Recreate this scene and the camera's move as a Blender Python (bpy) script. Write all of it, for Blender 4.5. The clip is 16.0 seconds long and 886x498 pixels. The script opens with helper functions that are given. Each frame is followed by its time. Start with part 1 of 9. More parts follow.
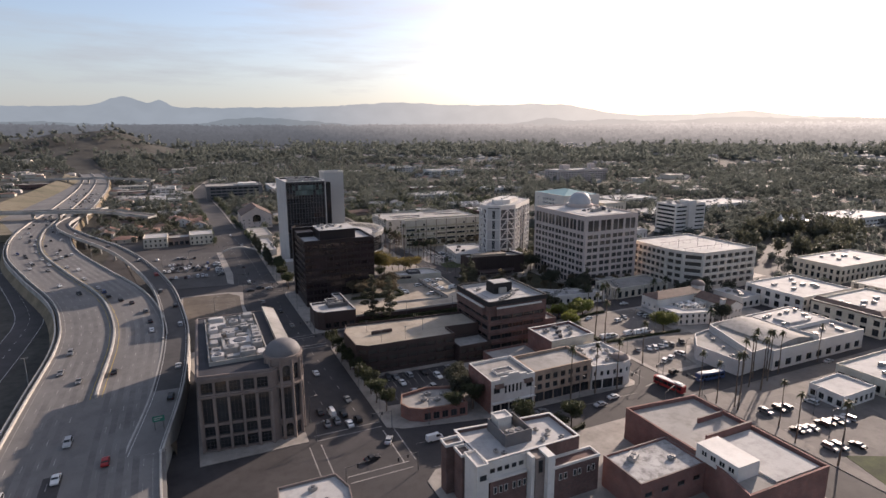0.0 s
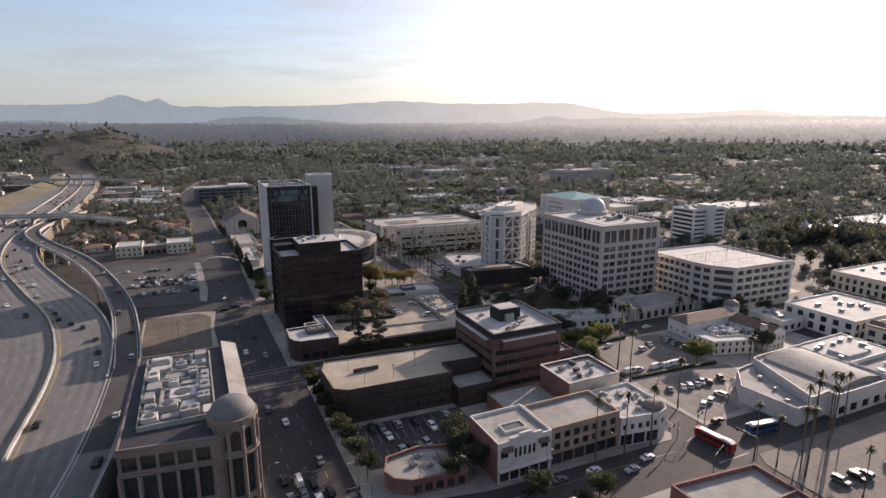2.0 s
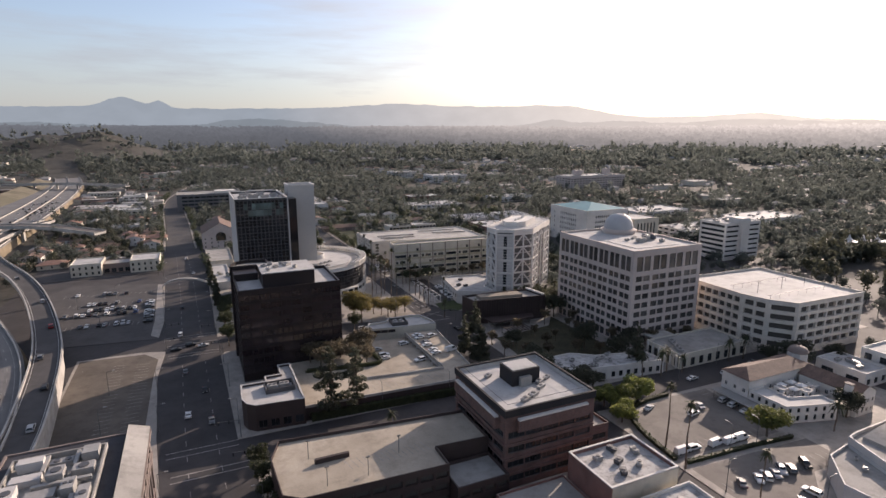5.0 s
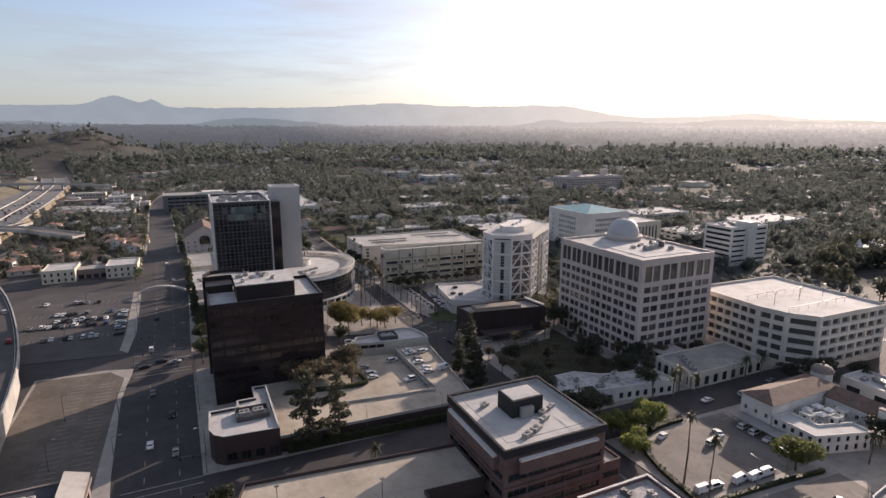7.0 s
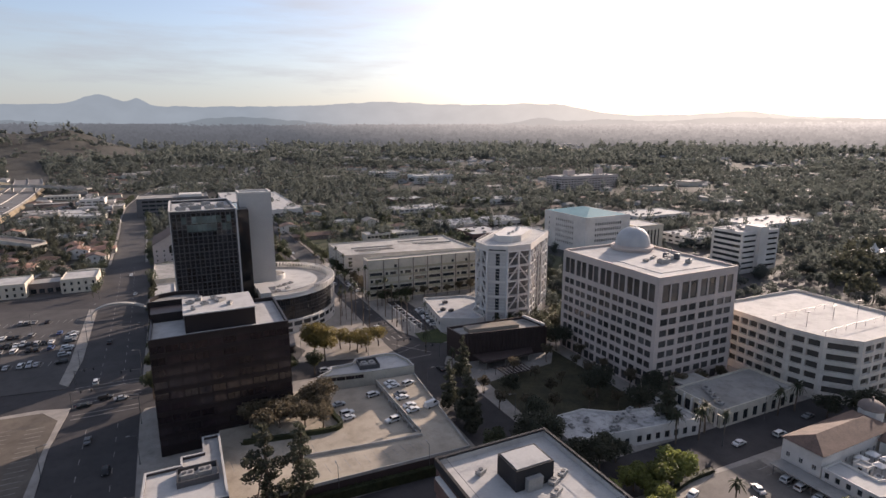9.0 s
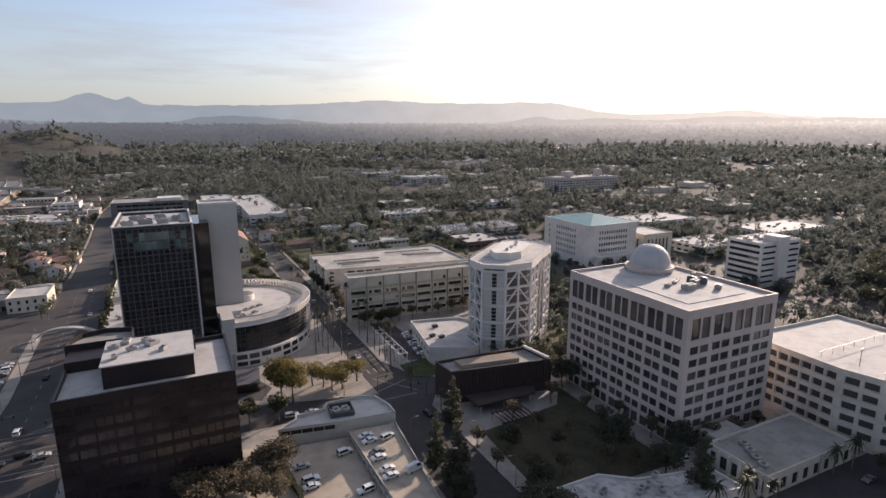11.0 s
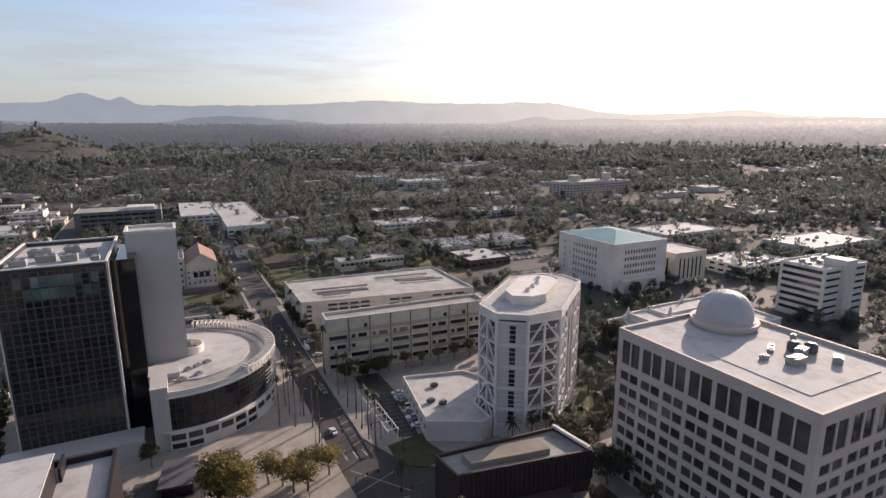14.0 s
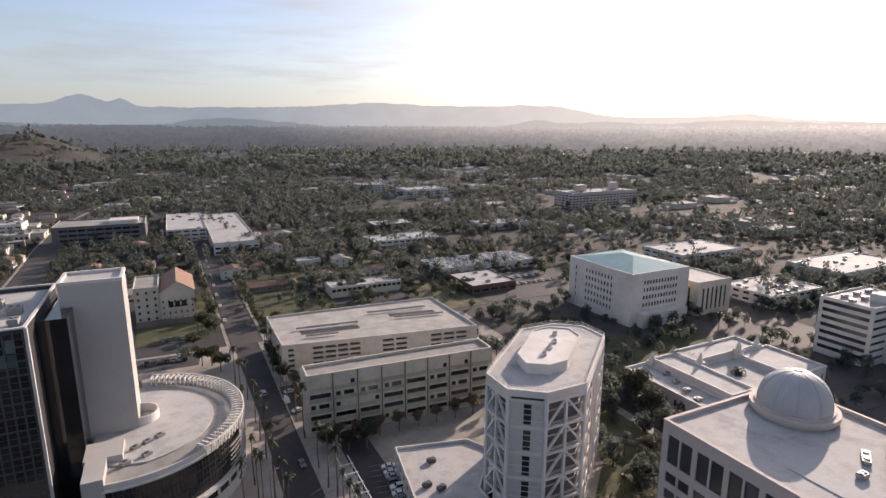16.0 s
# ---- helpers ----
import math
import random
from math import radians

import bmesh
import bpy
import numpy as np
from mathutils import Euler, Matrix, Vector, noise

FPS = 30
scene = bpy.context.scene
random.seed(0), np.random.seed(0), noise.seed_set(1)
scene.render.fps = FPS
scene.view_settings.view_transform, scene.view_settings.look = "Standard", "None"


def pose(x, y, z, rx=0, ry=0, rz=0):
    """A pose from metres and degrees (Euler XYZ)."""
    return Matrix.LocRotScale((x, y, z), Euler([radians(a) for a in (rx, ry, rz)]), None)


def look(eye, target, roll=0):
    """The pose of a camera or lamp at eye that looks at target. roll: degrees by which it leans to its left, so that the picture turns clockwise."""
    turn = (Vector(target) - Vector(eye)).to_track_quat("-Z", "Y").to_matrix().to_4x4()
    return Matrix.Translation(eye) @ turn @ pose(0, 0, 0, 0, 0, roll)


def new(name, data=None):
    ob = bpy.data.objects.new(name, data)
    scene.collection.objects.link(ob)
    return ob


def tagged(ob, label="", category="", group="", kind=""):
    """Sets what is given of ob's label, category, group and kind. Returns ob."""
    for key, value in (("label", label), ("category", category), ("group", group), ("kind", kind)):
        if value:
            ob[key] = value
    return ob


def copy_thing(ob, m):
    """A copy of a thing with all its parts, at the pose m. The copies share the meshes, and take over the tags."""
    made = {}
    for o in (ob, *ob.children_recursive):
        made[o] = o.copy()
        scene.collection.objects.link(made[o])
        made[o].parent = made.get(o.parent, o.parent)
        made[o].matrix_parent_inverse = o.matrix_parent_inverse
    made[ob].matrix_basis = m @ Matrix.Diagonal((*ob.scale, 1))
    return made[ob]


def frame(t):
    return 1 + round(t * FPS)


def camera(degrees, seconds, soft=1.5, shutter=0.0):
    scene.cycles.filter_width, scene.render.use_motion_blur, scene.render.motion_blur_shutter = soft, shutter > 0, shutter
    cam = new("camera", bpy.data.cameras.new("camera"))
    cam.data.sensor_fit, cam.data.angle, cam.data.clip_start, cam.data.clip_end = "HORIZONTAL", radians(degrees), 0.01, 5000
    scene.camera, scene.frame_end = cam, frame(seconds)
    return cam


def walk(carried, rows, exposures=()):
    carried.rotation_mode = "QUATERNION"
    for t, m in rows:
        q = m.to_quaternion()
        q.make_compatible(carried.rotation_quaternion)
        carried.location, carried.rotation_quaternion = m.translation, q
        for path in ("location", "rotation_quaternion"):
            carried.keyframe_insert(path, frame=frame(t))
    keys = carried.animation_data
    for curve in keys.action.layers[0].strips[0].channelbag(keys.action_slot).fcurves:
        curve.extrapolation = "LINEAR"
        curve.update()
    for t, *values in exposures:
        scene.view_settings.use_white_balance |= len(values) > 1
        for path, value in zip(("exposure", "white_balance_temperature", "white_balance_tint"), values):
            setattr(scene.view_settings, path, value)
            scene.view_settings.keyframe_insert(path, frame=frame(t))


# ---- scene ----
cam = camera(77.6, 16.0, 1.5)
EXPOSURE, KELVIN, TINT = 1.15, 7150, 22
PATH = [
    (0.0, (-3.07, -5.70, 92.33), 24.651, -12.089, -0.202),
    (0.5, (1.42, 2.36, 92.37), 24.633, -12.156, -0.240),
    (1.0, (5.75, 10.80, 92.35), 24.606, -12.197, -0.259),
    (1.5, (9.99, 19.31, 92.32), 24.567, -12.214, -0.258),
    (2.0, (14.23, 27.53, 92.37), 24.517, -12.205, -0.245),
    (2.5, (18.36, 35.47, 92.48), 24.460, -12.174, -0.231),
    (3.0, (22.35, 43.34, 92.63), 24.401, -12.126, -0.218),
    (3.5, (26.32, 51.39, 92.76), 24.342, -12.068, -0.200),
    (4.0, (30.30, 59.52, 92.83), 24.292, -12.008, -0.172),
    (4.5, (34.12, 67.06, 92.76), 24.257, -11.955, -0.130),
    (5.0, (37.36, 73.23, 92.66), 24.248, -11.915, -0.073),
    (5.5, (39.89, 77.93, 92.57), 24.280, -11.891, -0.011),
    (6.0, (41.93, 81.70, 92.48), 24.365, -11.885, 0.043),
    (6.5, (43.89, 85.42, 92.36), 24.510, -11.895, 0.076),
    (7.0, (46.17, 89.89, 92.20), 24.712, -11.918, 0.077),
    (7.5, (49.03, 95.58, 92.02), 24.957, -11.951, 0.047),
    (8.0, (52.36, 102.23, 91.97), 25.211, -11.990, -0.003),
    (8.5, (56.03, 109.31, 92.14), 25.443, -12.031, -0.056),
    (9.0, (59.91, 116.38, 92.44), 25.637, -12.071, -0.098),
    (9.5, (64.07, 123.33, 92.79), 25.790, -12.107, -0.119),
    (10.0, (68.43, 130.24, 93.14), 25.904, -12.138, -0.119),
    (10.5, (72.80, 137.36, 93.46), 25.986, -12.164, -0.104),
    (11.0, (76.99, 144.96, 93.76), 26.047, -12.186, -0.083),
    (11.5, (80.91, 153.23, 94.04), 26.094, -12.205, -0.067),
    (12.0, (84.57, 162.12, 94.33), 26.136, -12.223, -0.067),
    (12.5, (88.25, 171.23, 94.69), 26.175, -12.239, -0.091),
    (13.0, (92.23, 179.89, 95.08), 26.209, -12.248, -0.132),
    (13.5, (96.42, 187.92, 95.32), 26.242, -12.229, -0.157),
    (14.0, (100.48, 195.63, 95.37), 26.275, -12.172, -0.135),
    (14.5, (104.36, 203.20, 95.72), 26.297, -12.097, -0.075),
    (15.0, (108.10, 210.63, 96.97), 26.297, -12.035, -0.007),
    (15.5, (111.72, 217.91, 99.43), 26.271, -11.999, 0.057),
    (16.0, (115.25, 225.05, 103.20), 26.216, -11.994, 0.111),
]
walk(cam, [(t, pose(*eye, 90 + pitch, 0, -heading) @ pose(0, 0, 0, 0, 0, roll)) for t, eye, heading, pitch, roll in PATH], [(0, EXPOSURE, KELVIN, TINT), (16, EXPOSURE, KELVIN, TINT)])
# ---- light ----
SUN_AZ, SUN_EL = 63.0, 18.5     # degrees from +Y towards +X; above the horizon
world = bpy.data.worlds.new("world")
scene.world = world
world.use_nodes = True
wn, wl = world.node_tree.nodes, world.node_tree.links
wn.clear()
w_out = wn.new("ShaderNodeOutputWorld")
w_bg = wn.new("ShaderNodeBackground")
w_sky = wn.new("ShaderNodeTexSky")
w_sky.sky_type = "NISHITA"
w_sky.sun_disc = False
w_sky.sun_elevation = radians(SUN_EL)
w_sky.sun_rotation = radians(SUN_AZ)
w_sky.air_density, w_sky.dust_density, w_sky.ozone_density = 1.0, 1.3, 3.0
w_co = wn.new("ShaderNodeTexCoord")
w_map = wn.new("ShaderNodeMapping")
w_map.inputs["Scale"].default_value = (1.3, 1.3, 11.0)
w_noise = wn.new("ShaderNodeTexNoise")
w_noise.inputs["Scale"].default_value = 1.7
w_noise.inputs["Detail"].default_value = 6
w_noise.inputs["Roughness"].default_value = 0.6
w_ramp = wn.new("ShaderNodeValToRGB")
w_ramp.color_ramp.elements[0].position = 0.42
w_ramp.color_ramp.elements[1].position = 0.66
w_ramp.color_ramp.elements[0].color = (0.16, 0.16, 0.16, 1)
w_ramp.color_ramp.elements[1].color = (0.74, 0.74, 0.74, 1)
w_mix = wn.new("ShaderNodeMix")
w_mix.data_type = "RGBA"
wl.new(w_co.outputs["Generated"], w_map.inputs["Vector"])
wl.new(w_map.outputs["Vector"], w_noise.inputs["Vector"])
wl.new(w_noise.outputs["Fac"], w_ramp.inputs["Fac"])
w_sep = wn.new("ShaderNodeSeparateXYZ")
w_low = wn.new("ShaderNodeMapRange")
w_low.interpolation_type = "SMOOTHSTEP"
w_low.inputs["From Min"].default_value, w_low.inputs["From Max"].default_value = 0.02, 0.24
w_low.inputs["To Min"].default_value, w_low.inputs["To Max"].default_value = 0.62, 0.0
w_max = wn.new("ShaderNodeMath")
w_max.operation = "MAXIMUM"
wl.new(w_co.outputs["Generated"], w_sep.inputs["Vector"])
wl.new(w_sep.outputs["Z"], w_low.inputs["Value"])
wl.new(w_ramp.outputs["Color"], w_max.inputs[0])
wl.new(w_low.outputs["Result"], w_max.inputs[1])
wl.new(w_max.outputs[0], w_mix.inputs["Factor"])
# thin cloud is brightest round the sun
w_dot = wn.new("ShaderNodeVectorMath")
w_dot.operation = "DOT_PRODUCT"
w_dot.inputs[1].default_value = (math.sin(radians(SUN_AZ)) * math.cos(radians(SUN_EL)), math.cos(radians(SUN_AZ)) * math.cos(radians(SUN_EL)), math.sin(radians(SUN_EL)))
w_pos, w_pow, w_glow = wn.new("ShaderNodeMath"), wn.new("ShaderNodeMath"), wn.new("ShaderNodeMix")
w_pos.operation, w_pow.operation = "MAXIMUM", "POWER"
w_pos.inputs[1].default_value, w_pow.inputs[1].default_value = 0.0, 6.0
w_glow.data_type, w_glow.clamp_factor = "RGBA", False
w_glow.inputs["A"].default_value, w_glow.inputs["B"].default_value = (2.15, 2.5, 2.85, 1), (11.0, 10.3, 9.2, 1)
wl.new(w_co.outputs["Generated"], w_dot.inputs[0])
wl.new(w_dot.outputs["Value"], w_pos.inputs[0])
wl.new(w_pos.outputs[0], w_pow.inputs[0])
wl.new(w_pow.outputs[0], w_glow.inputs["Factor"])
wl.new(w_glow.outputs["Result"], w_mix.inputs["B"])
wl.new(w_sky.outputs["Color"], w_mix.inputs["A"])
wl.new(w_mix.outputs["Result"], w_bg.inputs["Color"])
w_bg.inputs["Strength"].default_value = 0.092
wl.new(w_bg.outputs["Background"], w_out.inputs["Surface"])

sun_data = bpy.data.lights.new("sun", "SUN")
sun_data.energy = 3.1
sun_data.angle = radians(0.6)
sun_data.color = (1.0, 0.905, 0.79)
sun = new("sun", sun_data)
_a, _e = radians(SUN_AZ), radians(SUN_EL)
sun.matrix_world = look((Vector((math.sin(_a) * math.cos(_e), math.cos(_a) * math.cos(_e), math.sin(_e))) * 900), (0, 0, 0))


# ---- materials ----
def mat(name, col, rough=0.8, metal=0.0, var=0.15, scale=0.6, fine=8.0, bump=0.15, col2=None, spec=0.4, per_ob=0.0, stain=0.0, trans=0.0):
    """A surface with large patches, fine grain, bump and optional stains; sizes are cycles per metre."""
    m = bpy.data.materials.new(name)
    m.use_nodes = True
    n, l = m.node_tree.nodes, m.node_tree.links
    b = n["Principled BSDF"]
    geo = n.new("ShaderNodeNewGeometry")
    big, small = n.new("ShaderNodeTexNoise"), n.new("ShaderNodeTexNoise")
    big.inputs["Scale"].default_value, small.inputs["Scale"].default_value = scale * 0.25, fine
    big.inputs["Detail"].default_value, small.inputs["Detail"].default_value = 5, 3
    l.new(geo.outputs["Position"], big.inputs["Vector"])
    l.new(geo.outputs["Position"], small.inputs["Vector"])
    ramp = n.new("ShaderNodeValToRGB")
    c2 = col2 or tuple(c * (1 - var * 1.6) for c in col)
    ramp.color_ramp.elements[0].position, ramp.color_ramp.elements[1].position = 0.32, 0.66
    ramp.color_ramp.elements[0].color, ramp.color_ramp.elements[1].color = (*c2, 1), (*col, 1)
    l.new(big.outputs["Fac"], ramp.inputs["Fac"])
    mul = n.new("ShaderNodeMix")
    mul.data_type, mul.blend_type = "RGBA", "MULTIPLY"
    mul.inputs["Factor"].default_value = 1.0
    g = n.new("ShaderNodeMapRange")
    g.inputs["From Min"].default_value, g.inputs["From Max"].default_value = 0.25, 0.75
    g.inputs["To Min"].default_value, g.inputs["To Max"].default_value = 1 - var, 1 + var * 0.6
    l.new(small.outputs["Fac"], g.inputs["Value"])
    l.new(ramp.outputs["Color"], mul.inputs["A"])
    l.new(g.outputs["Result"], mul.inputs["B"])
    out = mul.outputs["Result"]
    if stain:
        st = n.new("ShaderNodeTexNoise")
        st.inputs["Scale"].default_value, st.inputs["Detail"].default_value, st.inputs["Roughness"].default_value = scale * 0.9, 8, 0.7
        l.new(geo.outputs["Position"], st.inputs["Vector"])
        sr = n.new("ShaderNodeMapRange")
        sr.inputs["From Min"].default_value, sr.inputs["From Max"].default_value = 0.47, 0.68
        sr.inputs["To Min"].default_value, sr.inputs["To Max"].default_value = 1.0, 1 - stain
        l.new(st.outputs["Fac"], sr.inputs["Value"])
        ms = n.new("ShaderNodeMix")
        ms.data_type, ms.blend_type = "RGBA", "MULTIPLY"
        ms.inputs["Factor"].default_value = 1.0
        l.new(out, ms.inputs["A"])
        l.new(sr.outputs["Result"], ms.inputs["B"])
        out = ms.outputs["Result"]
    if per_ob:
        oi = n.new("ShaderNodeObjectInfo")
        pr = n.new("ShaderNodeMapRange")
        pr.inputs["To Min"].default_value, pr.inputs["To Max"].default_value = 1 - per_ob, 1 + per_ob
        l.new(oi.outputs["Random"], pr.inputs["Value"])
        mp = n.new("ShaderNodeMix")
        mp.data_type, mp.blend_type = "RGBA", "MULTIPLY"
        mp.inputs["Factor"].default_value = 1.0
        l.new(out, mp.inputs["A"])
        l.new(pr.outputs["Result"], mp.inputs["B"])
        out = mp.outputs["Result"]
    l.new(out, b.inputs["Base Color"])
    b.inputs["Roughness"].default_value = rough
    b.inputs["Metallic"].default_value = metal
    b.inputs["Specular IOR Level"].default_value = spec
    if bump:
        bp = n.new("ShaderNodeBump")
        bp.inputs["Strength"].default_value, bp.inputs["Distance"].default_value = bump, 0.05
        l.new(small.outputs["Fac"], bp.inputs["Height"])
        l.new(bp.outputs["Normal"], b.inputs["Normal"])
    if trans:
        tr = n.new("ShaderNodeBsdfTranslucent")
        mx = n.new("ShaderNodeMixShader")
        mx.inputs["Fac"].default_value = trans
        l.new(out, tr.inputs["Color"])
        l.new(b.outputs["BSDF"], mx.inputs[1])
        l.new(tr.outputs["BSDF"], mx.inputs[2])
        l.new(mx.outputs["Shader"], n["Material Output"].inputs["Surface"])
    return m


def leafy(name, col, col2, trans=0.5, spec=0.4, var=0.3):
    """Foliage: two tones mixed per clump and along the crown, part of the light passing through."""
    m = mat(name, col, 0.6, 0, var, 1.6, 2.5, 0.4, col2, spec, 0.25, trans=trans)
    return m


def brickwork(name, c1, c2, mortar, w=0.6, h=0.2):
    m = bpy.data.materials.new(name)
    m.use_nodes = True
    n, l = m.node_tree.nodes, m.node_tree.links
    b = n["Principled BSDF"]
    geo, sep, add, com = n.new("ShaderNodeNewGeometry"), n.new("ShaderNodeSeparateXYZ"), n.new("ShaderNodeMath"), n.new("ShaderNodeCombineXYZ")
    l.new(geo.outputs["Position"], sep.inputs["Vector"])
    l.new(sep.outputs["X"], add.inputs[0])
    l.new(sep.outputs["Y"], add.inputs[1])
    l.new(add.outputs[0], com.inputs["X"])
    l.new(sep.outputs["Z"], com.inputs["Y"])
    br = n.new("ShaderNodeTexBrick")
    br.inputs["Color1"].default_value, br.inputs["Color2"].default_value, br.inputs["Mortar"].default_value = (*c1, 1), (*c2, 1), (*mortar, 1)
    br.inputs["Scale"].default_value, br.inputs["Brick Width"].default_value, br.inputs["Row Height"].default_value = 1.0, w, h
    br.inputs["Mortar Size"].default_value = 0.012
    l.new(com.outputs["Vector"], br.inputs["Vector"])
    no = n.new("ShaderNodeTexNoise")
    no.inputs["Scale"].default_value, no.inputs["Detail"].default_value = 0.25, 7
    l.new(geo.outputs["Position"], no.inputs["Vector"])
    r = n.new("ShaderNodeMapRange")
    r.inputs["From Min"].default_value, r.inputs["From Max"].default_value, r.inputs["To Min"].default_value, r.inputs["To Max"].default_value = 0.3, 0.7, 0.7, 1.15
    l.new(no.outputs["Fac"], r.inputs["Value"])
    mu = n.new("ShaderNodeMix")
    mu.data_type, mu.blend_type = "RGBA", "MULTIPLY"
    mu.inputs["Factor"].default_value = 1
    l.new(br.outputs["Color"], mu.inputs["A"])
    l.new(r.outputs["Result"], mu.inputs["B"])
    l.new(mu.outputs["Result"], b.inputs["Base Color"])
    b.inputs["Roughness"].default_value = 0.85
    bp = n.new("ShaderNodeBump")
    bp.inputs["Strength"].default_value, bp.inputs["Distance"].default_value = 0.4, 0.02
    l.new(br.outputs["Fac"], bp.inputs["Height"])
    bp.invert = True
    l.new(bp.outputs["Normal"], b.inputs["Normal"])
    return m


ASPHALT = mat("asphalt", (0.054, 0.049, 0.050), 0.85, 0, 0.18, 0.35, 6, 0.2, (0.036, 0.033, 0.034), stain=0.25)
ASPHALT_GREY = mat("asphalt_grey", (0.15, 0.134, 0.124), 0.85, 0, 0.16, 0.3, 5, 0.2, (0.10, 0.09, 0.084), stain=0.3)
ASPHALT_OLD = mat("asphalt_old", (0.185, 0.165, 0.147), 0.85, 0, 0.15, 0.3, 5, 0.2, (0.125, 0.111, 0.10), stain=0.25)
ASPHALT_MID = mat("asphalt_mid", (0.076, 0.070, 0.068), 0.85, 0, 0.15, 0.3, 5, 0.2, (0.052, 0.048, 0.047), stain=0.25)
FWY = mat("freeway_concrete", (0.175, 0.168, 0.160), 0.8, 0, 0.12, 0.2, 4, 0.15, (0.125, 0.119, 0.114), stain=0.2)
CONCRETE = mat("concrete", (0.42, 0.40, 0.37), 0.8, 0, 0.12, 0.5, 5, 0.15, (0.30, 0.285, 0.26), stain=0.2)
PAVING = mat("pavement", (0.33, 0.30, 0.268), 0.8, 0, 0.12, 0.6, 4, 0.15, (0.22, 0.20, 0.18), stain=0.2)
PLAZA = mat("plaza_paving", (0.34, 0.30, 0.26), 0.8, 0, 0.1, 0.6, 3, 0.1, (0.25, 0.22, 0.19), stain=0.15)
ROOF_WHITE = mat("white_membrane", (0.455, 0.444, 0.428), 0.8, 0, 0.07, 0.22, 2, 0.06, (0.40, 0.39, 0.378), 0.15, stain=0.28)
ROOF_GREY = mat("grey_gravel", (0.345, 0.33, 0.308), 0.85, 0, 0.12, 0.3, 5, 0.2, (0.25, 0.238, 0.222), 0.2, stain=0.3)
ROOF_WORN = mat("worn_patched_membrane", (0.50, 0.49, 0.475), 0.8, 0, 0.12, 0.5, 3, 0.1, (0.33, 0.32, 0.31), 0.15, stain=0.65)
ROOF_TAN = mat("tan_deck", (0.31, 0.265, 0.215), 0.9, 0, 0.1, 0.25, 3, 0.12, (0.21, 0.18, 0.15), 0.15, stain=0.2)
# brighter copy of the tan deck, with sunlight lifted into its colour
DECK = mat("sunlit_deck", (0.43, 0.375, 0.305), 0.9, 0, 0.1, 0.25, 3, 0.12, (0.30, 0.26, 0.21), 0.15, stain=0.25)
ROOF_DARK = mat("dark_roof", (0.09, 0.088, 0.095), 0.7, 0, 0.15, 0.5, 4, 0.15)
GLASS = mat("window_glass", (0.030, 0.034, 0.038), 0.08, 0, 0.25, 0.3, 0.3, 0.0, spec=0.6, per_ob=0.5)
GLASS_OFFICE = mat("grey_window_glass", (0.075, 0.070, 0.068), 0.12, 0, 0.25, 0.3, 0.3, 0.0, spec=0.7, per_ob=0.4)
GLASS_BLACK = mat("bronze_glass", (0.030, 0.021, 0.024), 0.16, 0, 0.2, 0.3, 0.3, 0.0, spec=0.65, per_ob=0.35)
GLASS_SCREEN = mat("sea_green_glass", (0.10, 0.145, 0.14), 0.12, 0, 0.25, 0.3, 0.3, 0.0, spec=0.7, per_ob=0.45)
GLASS_TOWER = mat("tower_glass", (0.022, 0.023, 0.026), 0.06, 0, 0.2, 0.3, 0.2, 0.0, spec=0.6, per_ob=0.4)
FRAME_DARK = mat("dark_frame", (0.05, 0.05, 0.055), 0.5, 0.3, 0.1, 1, 3, 0.05)
FRAME_LIGHT = mat("light_frame", (0.55, 0.53, 0.50), 0.6, 0, 0.08, 1, 3, 0.05)
STONE_OFFICE = mat("pale_pink_stone", (0.52, 0.44, 0.40), 0.75, 0, 0.06, 0.3, 2, 0.08, (0.45, 0.38, 0.345), stain=0.1)
STONE_BEIGE = mat("beige_stone", (0.225, 0.180, 0.160), 0.8, 0, 0.1, 0.5, 3, 0.12, (0.165, 0.133, 0.12), stain=0.2)
SLATE = mat("dark_slate", (0.058, 0.058, 0.066), 0.75, 0, 0.15, 0.5, 4, 0.15, (0.04, 0.04, 0.046), 0.2, stain=0.2)
WHITE_WALL = mat("white_plaster", (0.63, 0.60, 0.56), 0.75, 0, 0.06, 0.4, 3, 0.08, (0.52, 0.49, 0.455), stain=0.12)
CREAM_WALL = mat("cream_plaster", (0.58, 0.53, 0.44), 0.75, 0, 0.07, 0.4, 3, 0.08, (0.475, 0.435, 0.36), stain=0.2)
GREY_WALL = mat("grey_concrete_wall", (0.50, 0.48, 0.46), 0.7, 0, 0.06, 0.3, 2, 0.08, (0.42, 0.40, 0.385), stain=0.12)
CORE_WALL = mat("pale_grey_panel", (0.43, 0.415, 0.395), 0.6, 0, 0.04, 0.2, 1, 0.05, (0.38, 0.366, 0.35), stain=0.06)
DARK_PANEL = mat("dark_bronze_panel", (0.024, 0.017, 0.018), 0.45, 0.2, 0.15, 0.5, 3, 0.05)
DARK_BROWN = mat("dark_brown_cladding", (0.055, 0.037, 0.034), 0.6, 0, 0.15, 0.5, 3, 0.1)
BLACK_TRIM = mat("black_parapet", (0.030, 0.029, 0.031), 0.75, 0.0, 0.1, 0.5, 3, 0.05, spec=0.2)
BRICK = brickwork("red_brick", (0.235, 0.105, 0.085), (0.17, 0.075, 0.065), (0.22, 0.18, 0.16))
BRICK_BROWN = brickwork("brown_brick", (0.15, 0.083, 0.073), (0.105, 0.06, 0.053), (0.13, 0.105, 0.095))
BRICK_TAN = brickwork("tan_brick", (0.36, 0.26, 0.19), (0.29, 0.21, 0.155), (0.33, 0.29, 0.25))
